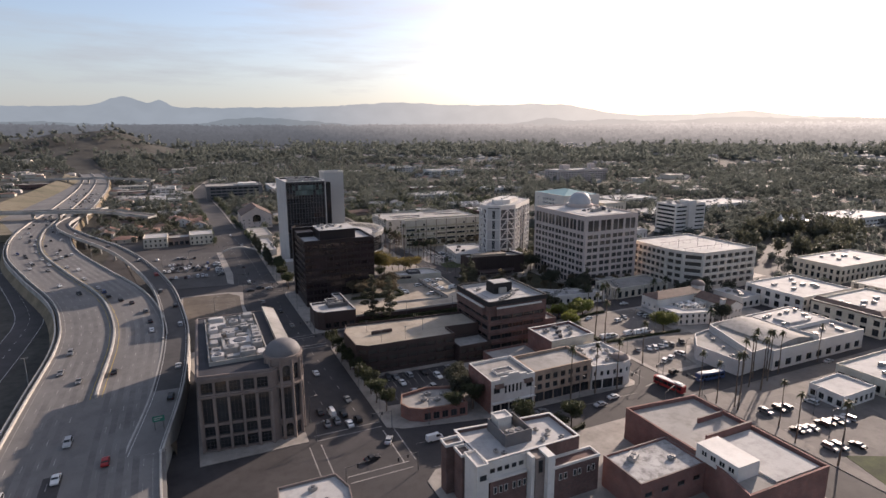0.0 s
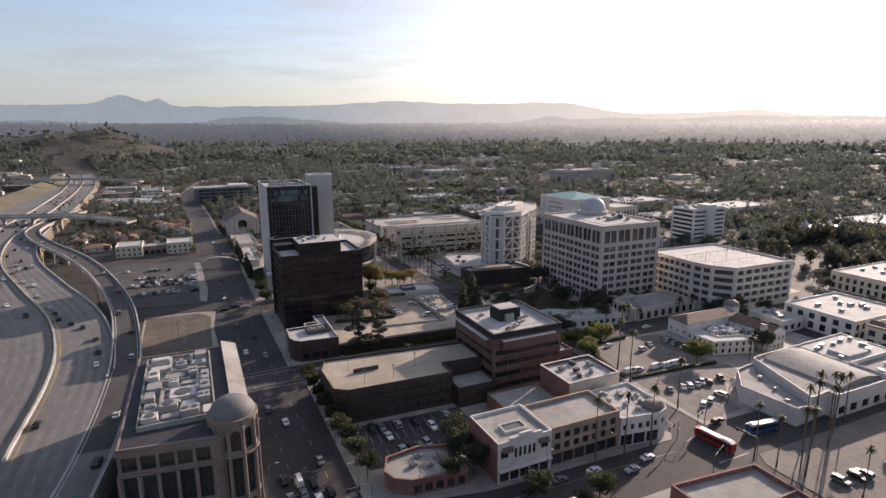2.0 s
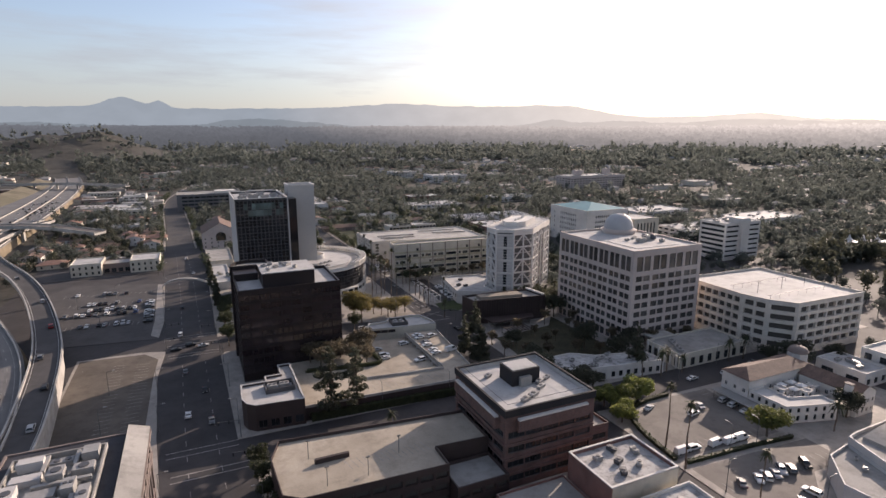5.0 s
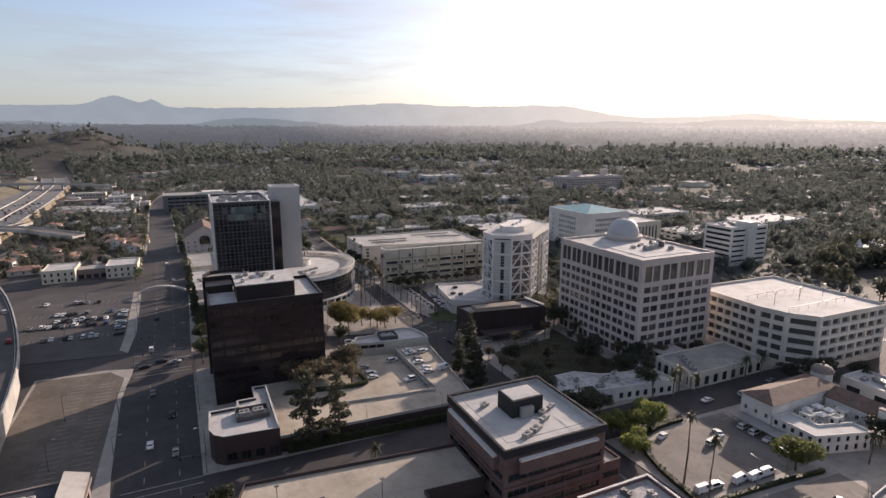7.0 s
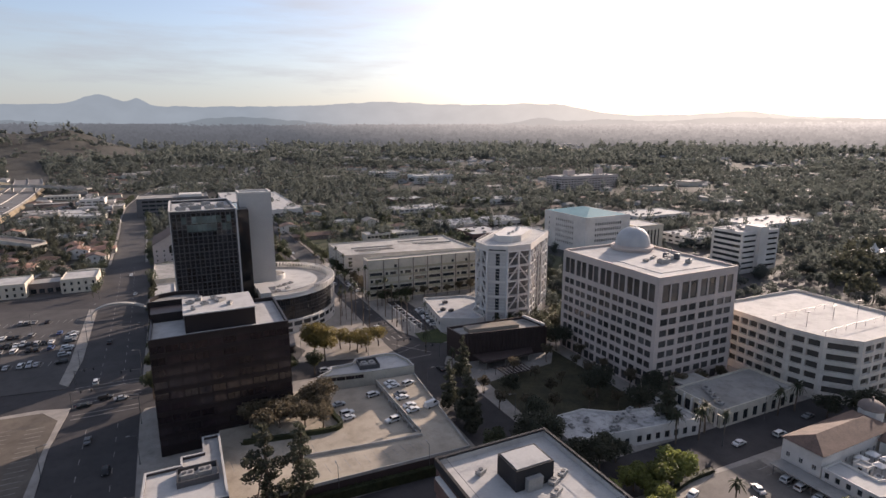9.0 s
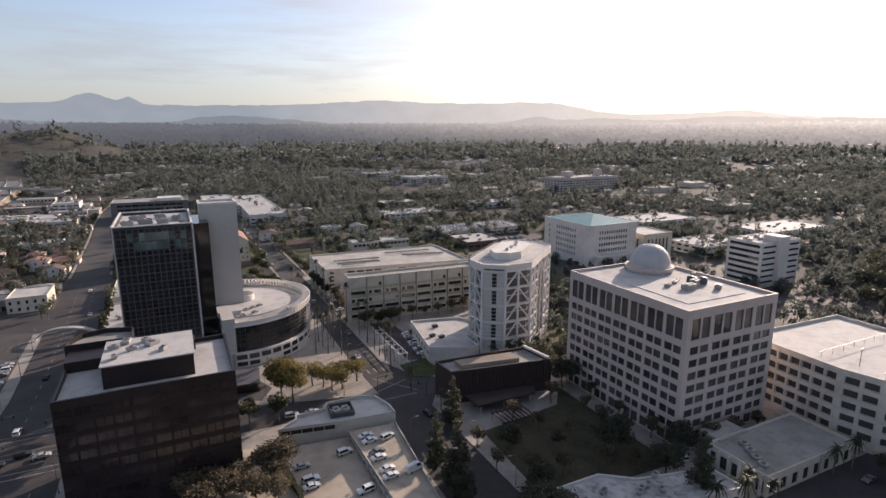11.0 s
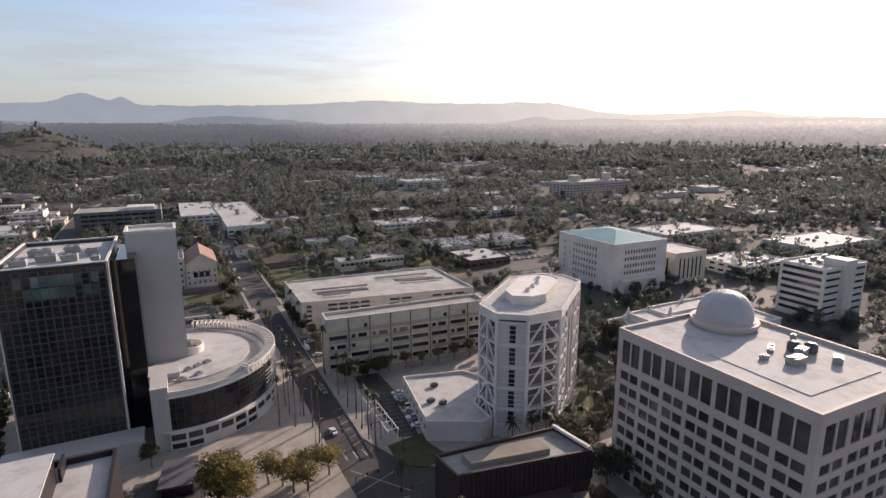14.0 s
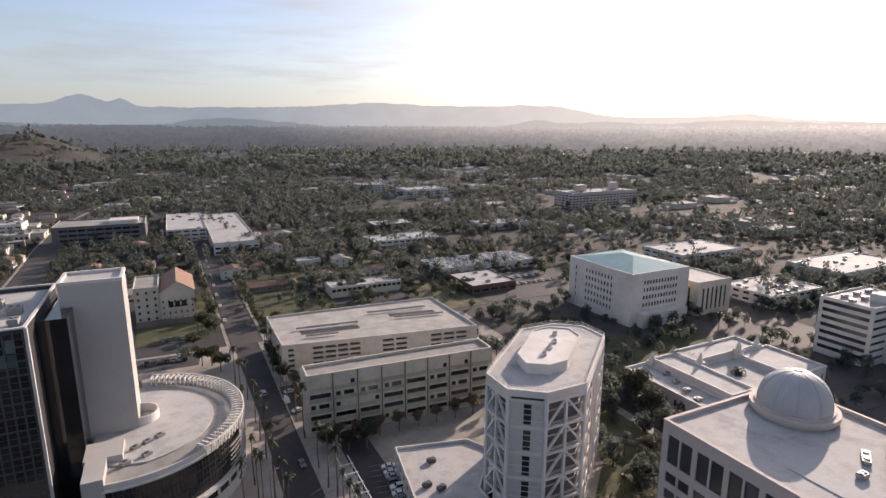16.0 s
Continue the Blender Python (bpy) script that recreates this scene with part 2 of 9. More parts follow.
TILE = mat("clay_tile", (0.30, 0.175, 0.13), 0.8, 0, 0.25, 1.5, 3, 0.4, (0.22, 0.13, 0.10), stain=0.2)
TILE_DARK = mat("dark_tile", (0.165, 0.105, 0.082), 0.8, 0, 0.25, 1.5, 3, 0.4, (0.11, 0.072, 0.058), stain=0.2)
COPPER = mat("pale_green_roof", (0.17, 0.33, 0.36), 0.75, 0.0, 0.06, 0.3, 2, 0.08, (0.14, 0.28, 0.31), 0.2, stain=0.12)
METAL = mat("galvanised_metal", (0.34, 0.33, 0.315), 0.6, 0.2, 0.1, 1, 3, 0.05, stain=0.15)
METAL_DOME = mat("brushed_dome_metal", (0.44, 0.44, 0.445), 0.62, 0.2, 0.06, 0.6, 2, 0.04, (0.36, 0.36, 0.365))
WHITE_STEEL = mat("white_steel", (0.64, 0.625, 0.605), 0.5, 0, 0.05, 0.5, 2, 0.04, stain=0.08)
POLE = mat("pole_steel", (0.14, 0.14, 0.14), 0.55, 0.4, 0.1, 1, 3, 0.05)
GRASS = mat("grass", (0.07, 0.085, 0.035), 0.9, 0, 0.3, 0.8, 6, 0.4, (0.04, 0.05, 0.025), 0.2, stain=0.2)
DRY = mat("dry_earth", (0.27, 0.21, 0.145), 0.9, 0, 0.2, 0.3, 3, 0.3, (0.15, 0.125, 0.085), 0.2, stain=0.3)
LEAF_GREEN = leafy("green_leaves", (0.068, 0.078, 0.038), (0.038, 0.045, 0.025))
LEAF_DARK = leafy("dark_leaves", (0.088, 0.092, 0.062), (0.054, 0.057, 0.041))
LEAF_YELLOW = leafy("autumn_leaves", (0.25, 0.195, 0.060), (0.13, 0.108, 0.042))
LEAF_BROWN = leafy("brownish_leaves", (0.16, 0.13, 0.085), (0.09, 0.077, 0.052))
LEAF_LIME = leafy("lime_leaves", (0.20, 0.22, 0.06), (0.12, 0.135, 0.045))
# foliage paled and greyed in its base colour to imitate distance haze
LEAF_FAR = leafy("haze_paled_leaves", (0.126, 0.140, 0.124), (0.112, 0.126, 0.114), 0.62, 0.15, 0.1)
BARK = mat("bark", (0.16, 0.12, 0.09), 0.9, 0, 0.25, 2, 8, 0.4)
PAINT_WHITE = mat("road_paint", (0.62, 0.61, 0.58), 0.7, 0, 0.2, 1, 4, 0.05, stain=0.4)
LANE_WORN = mat("worn_lane_paint", (0.36, 0.34, 0.32), 0.7, 0, 0.3, 1, 4, 0.05, stain=0.5)
PAINT_YELLOW = mat("yellow_road_paint", (0.55, 0.38, 0.08), 0.7, 0, 0.2, 1, 4, 0.05, stain=0.4)
TYRE = mat("tyre_rubber", (0.02, 0.02, 0.02), 0.8, 0, 0.1, 2, 5, 0.05)
CAR_GLASS = mat("car_glass", (0.02, 0.022, 0.025), 0.08, 0, 0.1, 1, 1, 0.0, spec=0.6)
CAR_PAINT = {k: mat(k + "_car_paint", c, 0.45, 0.05, 0.03, 1, 2, 0.0, spec=0.3) for k, c in
             {"white": (0.62, 0.62, 0.61), "silver": (0.36, 0.365, 0.37), "grey": (0.15, 0.155, 0.16), "black": (0.02, 0.02, 0.022), "red": (0.30, 0.03, 0.03), "blue": (0.04, 0.07, 0.16)}.items()}
SIGN_GREEN = mat("sign_green", (0.02, 0.16, 0.11), 0.5, 0, 0.05, 1, 3, 0.02)
SOLAR = mat("dark_equipment", (0.10, 0.10, 0.105), 0.5, 0.3, 0.1, 1, 3, 0.05)
GARAGE_WALL = mat("garage_concrete", (0.60, 0.55, 0.49), 0.8, 0, 0.08, 0.4, 3, 0.1, (0.48, 0.44, 0.39), stain=0.18)
# flat fill painted dark for the shade inside open garage decks
OPENING_SHADE = mat("painted_opening_shade", (0.085, 0.078, 0.072), 0.9, 0, 0.1, 1, 2, 0.0, spec=0.1)
GREY_DOME = mat("grey_dome_metal", (0.145, 0.14, 0.143), 0.7, 0.05, 0.08, 0.8, 2, 0.04)
MULLION = mat("mullion_grey", (0.095, 0.098, 0.10), 0.5, 0.3, 0.08, 1, 3, 0.03)


# ---- mesh tools ----
class MB:
    """Collects vertices and faces for one mesh; each face keeps a material slot."""

    def __init__(self):
        self.v, self.f, self.m = [], [], []

    def face(self, pts, m=0):
        k = len(self.v)
        self.v += [tuple(p) for p in pts]
        self.f.append(tuple(range(k, k + len(pts))))
        self.m.append(m)

    def box(self, x0, y0, z0, x1, y1, z1, m=0, top=None):
        k = len(self.v)
        self.v += [(x, y, z) for z in (z0, z1) for x, y in ((x0, y0), (x1, y0), (x1, y1), (x0, y1))]
        for q, mm in (((3, 2, 1, 0), m), ((4, 5, 6, 7), m if top is None else top), ((0, 1, 5, 4), m), ((1, 2, 6, 5), m), ((2, 3, 7, 6), m), ((3, 0, 4, 7), m)):
            self.f.append(tuple(k + i for i in q))
            self.m.append(mm)

    def prism(self, poly, z0, z1, m=0, top=None, bottom=True):
        k, n = len(self.v), len(poly)
        self.v += [(x, y, z0) for x, y in poly] + [(x, y, z1) for x, y in poly]
        for i in range(n):
            j = (i + 1) % n
            self.f.append((k + i, k + j, k + n + j, k + n + i))
            self.m.append(m)
        self.f.append(tuple(range(k + n, k + 2 * n)))
        self.m.append(m if top is None else top)
        if bottom:
            self.f.append(tuple(range(k + n - 1, k - 1, -1)))
            self.m.append(m)

    def ring(self, poly, inner, z0, z1, m=0):
        """A wall that runs round between two outlines of equal length."""
        n = len(poly)
        for i in range(n):
            j = (i + 1) % n
            a, b, c, d = poly[i], poly[j], inner[j], inner[i]
            self.face([(*a, z0), (*b, z0), (*b, z1), (*a, z1)], m)
            self.face([(*c, z0), (*d, z0), (*d, z1), (*c, z1)], m)
            self.face([(*a, z1), (*b, z1), (*c, z1), (*d, z1)], m)
            self.face([(*a, z0), (*d, z0), (*c, z0), (*b, z0)], m)

    def beam(self, a, b, w, h=None, m=0):
        """A square bar from a to b."""
        a, b = Vector(a), Vector(b)
        d = (b - a).normalized()
        s = d.cross(Vector((0, 0, 1)))
        s = Vector((1, 0, 0)) if s.length < 1e-3 else s.normalized()
        u = s.cross(d)
        s, u = s * w / 2, u * (h or w) / 2
        k = len(self.v)
        self.v += [tuple(p + i * s + j * u) for p in (a, b) for i, j in ((-1, -1), (1, -1), (1, 1), (-1, 1))]
        for q in ((0, 1, 2, 3), (7, 6, 5, 4), (0, 4, 5, 1), (1, 5, 6, 2), (2, 6, 7, 3), (3, 7, 4, 0)):
            self.f.append(tuple(k + i for i in q))
            self.m.append(m)

    def tube(self, x, y, z0, z1, r0, r1=None, n=10, m=0, cap=True):
        r1 = r0 if r1 is None else r1
        k = len(self.v)
        for z, r in ((z0, r0), (z1, r1)):
            self.v += [(x + r * math.cos(2 * math.pi * i / n), y + r * math.sin(2 * math.pi * i / n), z) for i in range(n)]
        for i in range(n):
            j = (i + 1) % n
            self.f.append((k + i, k + j, k + n + j, k + n + i))
            self.m.append(m)
        if cap:
            self.f.append(tuple(range(k + n, k + 2 * n)))
            self.m.append(m)

    def dome(self, x, y, z, r, h, n=32, rows=8, m=0, bulge=1.0):
        k = len(self.v)
        for a in range(rows):
            t = a / rows * math.pi / 2
            self.v += [(x + r * math.cos(t) ** bulge * math.cos(2 * math.pi * i / n), y + r * math.cos(t) ** bulge * math.sin(2 * math.pi * i / n), z + h * math.sin(t)) for i in range(n)]
        self.v.append((x, y, z + h))
        for a in range(rows - 1):
            for i in range(n):
                j = (i + 1) % n
                self.f.append((k + a * n + i, k + a * n + j, k + a * n + n + j, k + a * n + n + i))
                self.m.append(m)
        for i in range(n):
            self.f.append((k + (rows - 1) * n + i, k + (rows - 1) * n + (i + 1) % n, k + rows * n))
            self.m.append(m)

    def mesh(self, name, *mats):
        me = bpy.data.meshes.new(name)
        me.from_pydata(self.v, [], self.f)
        for m in mats:
            me.materials.append(m)
        if any(self.m):
            me.polygons.foreach_set("material_index", self.m)
        me.update()
        return me


def smooth(me):
    me.polygons.foreach_set("use_smooth", [True] * len(me.polygons))
    return me


def thing(name, label, category, at=(0, 0, 0), group="", kind=""):
    ob = new(name)
    ob.empty_display_size = 0.5
    ob.location = at
    return tagged(ob, label, category, group, kind)


def part(name, mb, material, parent, label="", round_off=False):
    """One mesh, given in world places, as a part of a thing or of a part."""
    mats = material if isinstance(material, (list, tuple)) else [material]
    me = mb.mesh(name, *mats) if isinstance(mb, MB) else mb
    if round_off:
        smooth(me)
    ob = new(name, me)
    place(ob, parent)
    return tagged(ob, label)


def place(ob, parent, m=None):
    root = Matrix.Identity(4)
    p = parent
    while p is not None:
        root = p.matrix_basis.copy() @ root if p.parent is None else p.matrix_parent_inverse.copy() @ p.matrix_basis.copy() @ root
        p = p.parent
    ob.parent = parent
    ob.matrix_parent_inverse = Matrix.Identity(4)
    ob.matrix_basis = root.inverted() @ (m or Matrix.Identity(4))


def setting(name, mb, material, label, category):
    mats = material if isinstance(material, (list, tuple)) else [material]
    return tagged(new(name, mb.mesh(name, *mats)), label, category, kind="structure")


PANES = {}


def pane_mesh(w, h, glass, frame, bars=1, rail=0, d=0.12):
    """A window: glass with a frame round it and upright bars; it faces -Y, its foot's middle at the origin."""
    key = (round(w, 2), round(h, 2), glass.name, frame.name, bars, rail)
    if key not in PANES:
        b, f = MB(), min(0.12, w * 0.08)

        def cuts(size, n):
            c = [0.0, f]
            for i in range(n):
                m = size * (i + 1) / (n + 1)
                c += [m - f / 2, m + f / 2]
            return c + [size - f, size]
        xs_, zs_ = [x - w / 2 for x in cuts(w, bars)], cuts(h, rail)
        seen = {}

        def V(x, y, z):
            k = (round(x, 4), round(y, 4), round(z, 4))
            if k not in seen:
                seen[k] = len(b.v)
                b.v.append(k)
            return seen[k]

        def quad(p, m):
            b.f.append(tuple(V(*q) for q in p))
            b.m.append(m)
        nx, nz = len(xs_) - 1, len(zs_) - 1
        deep = {(i, j): -0.02 if i % 2 == 1 and j % 2 == 1 else -0.09 for i in range(nx) for j in range(nz)}
        for (i, j), y in deep.items():
            x0, x1, z0, z1 = xs_[i], xs_[i + 1], zs_[j], zs_[j + 1]
            quad([(x0, y, z0), (x1, y, z0), (x1, y, z1), (x0, y, z1)], 0 if y > -0.05 else 1)
            for q, side in (((i + 1, j), [(x1, z0), (x1, z1)]), ((i - 1, j), [(x0, z1), (x0, z0)]), ((i, j + 1), [(x1, z1), (x0, z1)]), ((i, j - 1), [(x0, z0), (x1, z0)])):
                y2 = deep.get(q, d)
                if y2 > y:
                    (xa, za), (xb, zb) = side
                    quad([(xa, y, za), (xa, y2, za), (xb, y2, zb), (xb, y, zb)], 1)
        PANES[key] = b.mesh("window", glass, frame)
    return PANES[key]


FAR_PANES = None    # a list while far buildings are built: their windows are too small to pick apart


def far_windows(root):
    """All windows gathered for one far building, joined."""
    b = MB()
    for me, m in FAR_PANES:
        vs = [m @ v.co for v in me.vertices]
        for p in me.polygons:
            b.face([vs[i] for i in p.vertices], p.material_index)
    FAR_PANES.clear()
    if b.f:
        ob = new("glazing", b.mesh("glazing", GLASS, FRAME_DARK))
        place(ob, root)
        tagged(ob, kind="stuff")


def facade(wall, parent, a, b, z0, z1, holes, depth=0.35, glass=None, frame=None, bars=1, rail=0, name="window", m=0):
    """The outer face of a wall from a to b (the outside to the right of the way), with real openings: holes are (u, z, w, h), u to the middle."""
    a, b = Vector((*a, 0)), Vector((*b, 0))
    d = (b - a)
    length = d.length
    d.normalize()
    inw = Vector((-d.y, d.x, 0))
    us, zs = {0.0, length}, {z0, z1}
    for u, z, w, h in holes:
        us |= {round(u - w / 2, 4), round(u + w / 2, 4)}
        zs |= {round(z, 4), round(z + h, 4)}
    us, zs = sorted(us), sorted(zs)
    rects = [(round(u - w / 2, 4), round(u + w / 2, 4), round(z, 4), round(z + h, 4)) for u, z, w, h in holes]

    def P(u, z, t=0.0):
        q = a + d * u + inw * t
        return (q.x, q.y, z)
    # rows of wall, joined over columns where nothing interrupts them
    for zi in range(len(zs) - 1):
        za, zb = zs[zi], zs[zi + 1]
        zc = (za + zb) / 2
        cuts = sorted((r[0], r[1]) for r in rects if r[2] < zc < r[3])
        u = 0.0
        for c0, c1 in cuts:
            if c0 > u + 1e-4:
                wall.face([P(u, za), P(c0, za), P(c0, zb), P(u, zb)], m)
            u = max(u, c1)
        if u < length - 1e-4:
            wall.face([P(u, za), P(length, za), P(length, zb), P(u, zb)], m)
    turn = Matrix.Rotation(math.atan2(d.y, d.x), 4, "Z")
    for (u0, u1, za, zb), (u, z, w, h) in zip(rects, holes):
        for q in ([P(u0, za), P(u1, za), P(u1, za, depth), P(u0, za, depth)], [P(u0, zb), P(u0, zb, depth), P(u1, zb, depth), P(u1, zb)],
                  [P(u0, za), P(u0, za, depth), P(u0, zb, depth), P(u0, zb)], [P(u1, za), P(u1, zb), P(u1, zb, depth), P(u1, za, depth)]):
            wall.face(q, m)
        if glass is not None:
            spot = Matrix.Translation(P(u, za, depth - 0.03)) @ turn
            if FAR_PANES is not None:
                FAR_PANES.append((pane_mesh(w, h, glass, frame or FRAME_DARK, bars, rail), spot))
                continue
            ob = new(name, pane_mesh(w, h, glass, frame or FRAME_DARK, bars, rail))
            place(ob, parent, spot)


def grid(length, cols, rows, w=None, fill=0.6, edge=0.0, pairs=0.0):
    """Openings in even columns; rows are (z, height). pairs: metres by which two neighbours close up."""
    step = (length - 2 * edge) / cols
    w = w or step * fill
    out = []
    for z, h in rows:
        for i in range(cols):
            u = edge + step * (i + 0.5) + (pairs / 2 if i % 2 == 0 else -pairs / 2)
            out.append((u, z, w, h))
    return out


def floors(n, first, pitch, h):
    return [(first + i * pitch, h) for i in range(n)]


def inset(poly, t):
    """The outline moved inwards by t (counter-clockwise outlines)."""
    n, out = len(poly), []
    for i in range(n):
        p, q, r = Vector(poly[i - 1]), Vector(poly[i]), Vector(poly[(i + 1) % n])
        e1, e2 = (q - p).normalized(), (r - q).normalized()
        n1, n2 = Vector((-e1.y, e1.x)), Vector((-e2.y, e2.x))
        k = (n1 + n2)
        k = k / max(0.2, k.dot(n1))
        out.append(tuple(q + k * t))
    return out


def rect(x0, y0, x1, y1):
    return [(x0, y0), (x1, y0), (x1, y1), (x0, y1)]


def block(name, label, category, poly, h, wall_mat, roof_mat, faces=None, parapet=0.9, thick=0.4, z0=0.0, cap=None, glass=GLASS, frame=FRAME_DARK, bars=1, rail=0, depth=0.35, parent=None, group=""):
    """A flat-roofed building: walls with real openings, parapet and roof. faces: side number -> openings (side 0 faces -Y, 3 faces -X for a rect)."""
    if len(poly) == 4 and not isinstance(poly[0], (tuple, list)):
        poly = rect(*poly)
    cx, cy = sum(p[0] for p in poly) / len(poly), sum(p[1] for p in poly) / len(poly)
    root = parent or thing(name, label, category, (cx, cy, z0), group)
    wall, n = MB(), len(poly)
    for i in range(n):
        facade(wall, root, poly[i], poly[(i + 1) % n], z0, h, (faces or {}).get(i, []), depth, glass, frame, bars, rail)
    inner = inset(poly, thick)
    for i in range(n):
        j = (i + 1) % n
        wall.face([(*inner[j], h - parapet), (*inner[i], h - parapet), (*inner[i], h), (*inner[j], h)])
        if cap is None:
            wall.face([(*poly[i], h), (*poly[j], h), (*inner[j], h), (*inner[i], h)])
    part("wall", wall, wall_mat, root)
    r = MB()
    r.face([(*p, h - parapet) for p in inner])
    part("roof", r, roof_mat, root)
    if cap is not None:
        c = MB()
        c.ring(inset(poly, -0.08), inset(poly, thick + 0.08), h, h + 0.22)
        part("coping", c, cap, root)
    return root


def unit(x, y, z, w, d, h, label="grey metal air-conditioning unit on a flat roof", body=METAL, fans=2, rot=0):
    """A rooftop air-conditioning unit on a curb, with fan rings and a side hood."""
    root = thing("rooftop_unit", label, "air conditioner", (x, y, z), "rooftop units")
    b = MB()
    b.box(-w / 2 + 0.1, -d / 2 + 0.1, 0, w / 2 - 0.1, d / 2 - 0.1, 0.25)
    b.box(-w / 2, -d / 2, 0.25, w / 2, d / 2, h)
    b.box(-w / 2 - 0.35, -d * 0.3, h * 0.45, -w / 2, d * 0.3, h * 0.85)
    ob = part("casing", b, body, None)
    ob.parent = root
    for i in range(fans):
        f = MB()
        f.tube(-w / 2 + w * (i + 0.5) / fans, 0, h, h + 0.18, min(w / fans, d) * 0.36, n=10)
        o = part("fan", f, SOLAR, None)
        o.parent = ob
    root.rotation_euler = (0, 0, radians(rot))
    return root


def spline(pts, step=6.0):
    """A smooth line through the points, with samples about step metres apart."""
    p = [Vector(q).to_3d() if len(q) == 2 else Vector(q) for q in pts]
    p = [2 * p[0] - p[1]] + p + [2 * p[-1] - p[-2]]
    out = []
    for i in range(1, len(p) - 2):
        k = max(1, int((p[i + 1] - p[i]).length / step))
        for s in range(k):
            t = s / k
            a, b, c, d = p[i - 1], p[i], p[i + 1], p[i + 2]
            out.append(0.5 * (2 * b + (c - a) * t + (2 * a - 5 * b + 4 * c - d) * t * t + (3 * b - a - 3 * c + d) * t ** 3))
    return out + [p[-2]]


def shift(line, off, dz=0.0):
    out = []
    for i, p in enumerate(line):
        d = (line[min(i + 1, len(line) - 1)] - line[max(i - 1, 0)])
        n = Vector((d.y, -d.x, 0)).normalized()
        out.append(p + n * off + Vector((0, 0, dz)))
    return out


def strip(mb, line, o0, o1, dz=0.0, m=0):
    """A band along a line between two offsets to its right."""
    a, b = shift(line, o0, dz), shift(line, o1, dz)
    for i in range(len(line) - 1):
        mb.face([a[i], b[i], b[i + 1], a[i + 1]], m)


def kerbwall(mb, line, o0, o1, z0, z1, m=0):
    """A low wall along a line, from offset o0 to o1 and from z0 to z1 over the line."""
    a0, b0, a1, b1 = shift(line, o0, z0), shift(line, o1, z0), shift(line, o0, z1), shift(line, o1, z1)
    for i in range(len(line) - 1):
        mb.face([a1[i], b1[i], b1[i + 1], a1[i + 1]], m)
        mb.face([a0[i + 1], a1[i + 1], a1[i], a0[i]][::-1], m)
        mb.face([b0[i], b0[i + 1], b1[i + 1], b1[i]], m)
    for e in (0, len(line) - 1):
        mb.face([a0[e], b0[e], b1[e], a1[e]], m)


def dashes(mb, line, off, w, dz, dash=3.0, gap=9.0, m=0):
    s, i = 0.0, 0
    q = shift(line, off, dz)
    acc = 0.0
    for i in range(len(q) - 1):
        seg = q[i + 1] - q[i]
        L = seg.length
        d = seg.normalized()
        n = Vector((d.y, -d.x, 0)) * w / 2
        pos = -(acc % (dash + gap))
        while pos < L:
            a, b = max(0, pos), min(L, pos + dash)
            if b > a:
                p, r = q[i] + d * a, q[i] + d * b
                mb.face([p - n, p + n, r + n, r - n], m)
            pos += dash + gap
        acc += L


# ---- ground, roads, blocks ----
def rise(x, y):
    """Height of the land: level in town, a knoll in the west, then slowly up towards the hills."""
    r = math.hypot(x - 50, y - 100)
    t = min(1.0, max(0.0, (r - 1100) / 3700))
    z = 160 * t ** 1.2
    for cx, cy, hh, rx, ry in ((-268, 2040, 56, 130, 230), (-150, 2000, 26, 90, 200), (-480, 1960, 40, 170, 260), (-800, 2300, 30, 260, 300)):
        z += hh * math.exp(-((x - cx) / rx) ** 2 - ((y - cy) / ry) ** 2) * (1 + 0.25 * noise.noise(Vector((x / 60, y / 60, 0))))
    return z - 0.12


g = MB()
rings = [0, 200, 420, 560, 800, 1100, 1300, 1500, 1650, 1750, 1850, 1950]
nseg = 240


def polar(r, i):
    a = 2 * math.pi * i / nseg
    x, y = 50 + r * math.sin(a), 100 + r * math.cos(a)
    return (x, y, rise(x, y))


def ringland(mb, rr):
    base = len(mb.v)
    for r in rr:
        mb.v += [polar(r, i) for i in range(nseg)]
    for k in range(len(rr) - 1):
        for i in range(nseg):
            j = (i + 1) % nseg
            mb.f.append((base + k * nseg + i, base + (k + 1) * nseg + i, base + (k + 1) * nseg + j, base + k * nseg + j)[::-1])
            mb.m.append(0)


ringland(g, rings + [2055])
LAND = mat("land", (0.080, 0.077, 0.068), 0.95, 0, 0.3, 0.05, 0.3, 0.2, (0.056, 0.053, 0.047), 0.2, stain=0.4)
setting("ground", g, LAND, "dry suburban ground that reaches to the hills", "ground")

road = MB()
road.face([(-64, 30, 0), (420, 30, 0), (420, 560, 0), (-64, 560, 0)])
setting("road", road, ASPHALT, "dark grey asphalt streets of the town centre", "road")

MAIN = spline([(38, 20), (37, 150), (33, 240), (30.5, 335), (28, 437), (23, 560), (18, 700), (12, 830), (14, 960), (40, 1150)], 10)
far_road = MB()
strip(far_road, [p for p in MAIN if p.y > 552], -10, 10, 0.02)
setting("road_far", far_road, ASPHALT_MID, "long straight asphalt street that runs out of town", "road")
EAST = spline([(142, 500), (140, 620), (136, 760), (120, 1000)], 12)
er = MB()
strip(er, EAST, -7, 7, 0.025)
setting("road_east", er, ASPHALT_MID, "grey asphalt street between low houses", "road")
for k, (ln, o) in enumerate(((EAST, -9.4), (EAST, 8.0), ([p for p in MAIN if p.y > 552], -12.6), ([p for p in MAIN if p.y > 552], 10.6))):
    b = MB()
    kerbwall(b, ln, o, o + 1.6, -0.1, 0.14)
    setting("pavement_%d" % (15 + k), b, PAVING, "pale concrete footpath along a suburban street", "pavement")


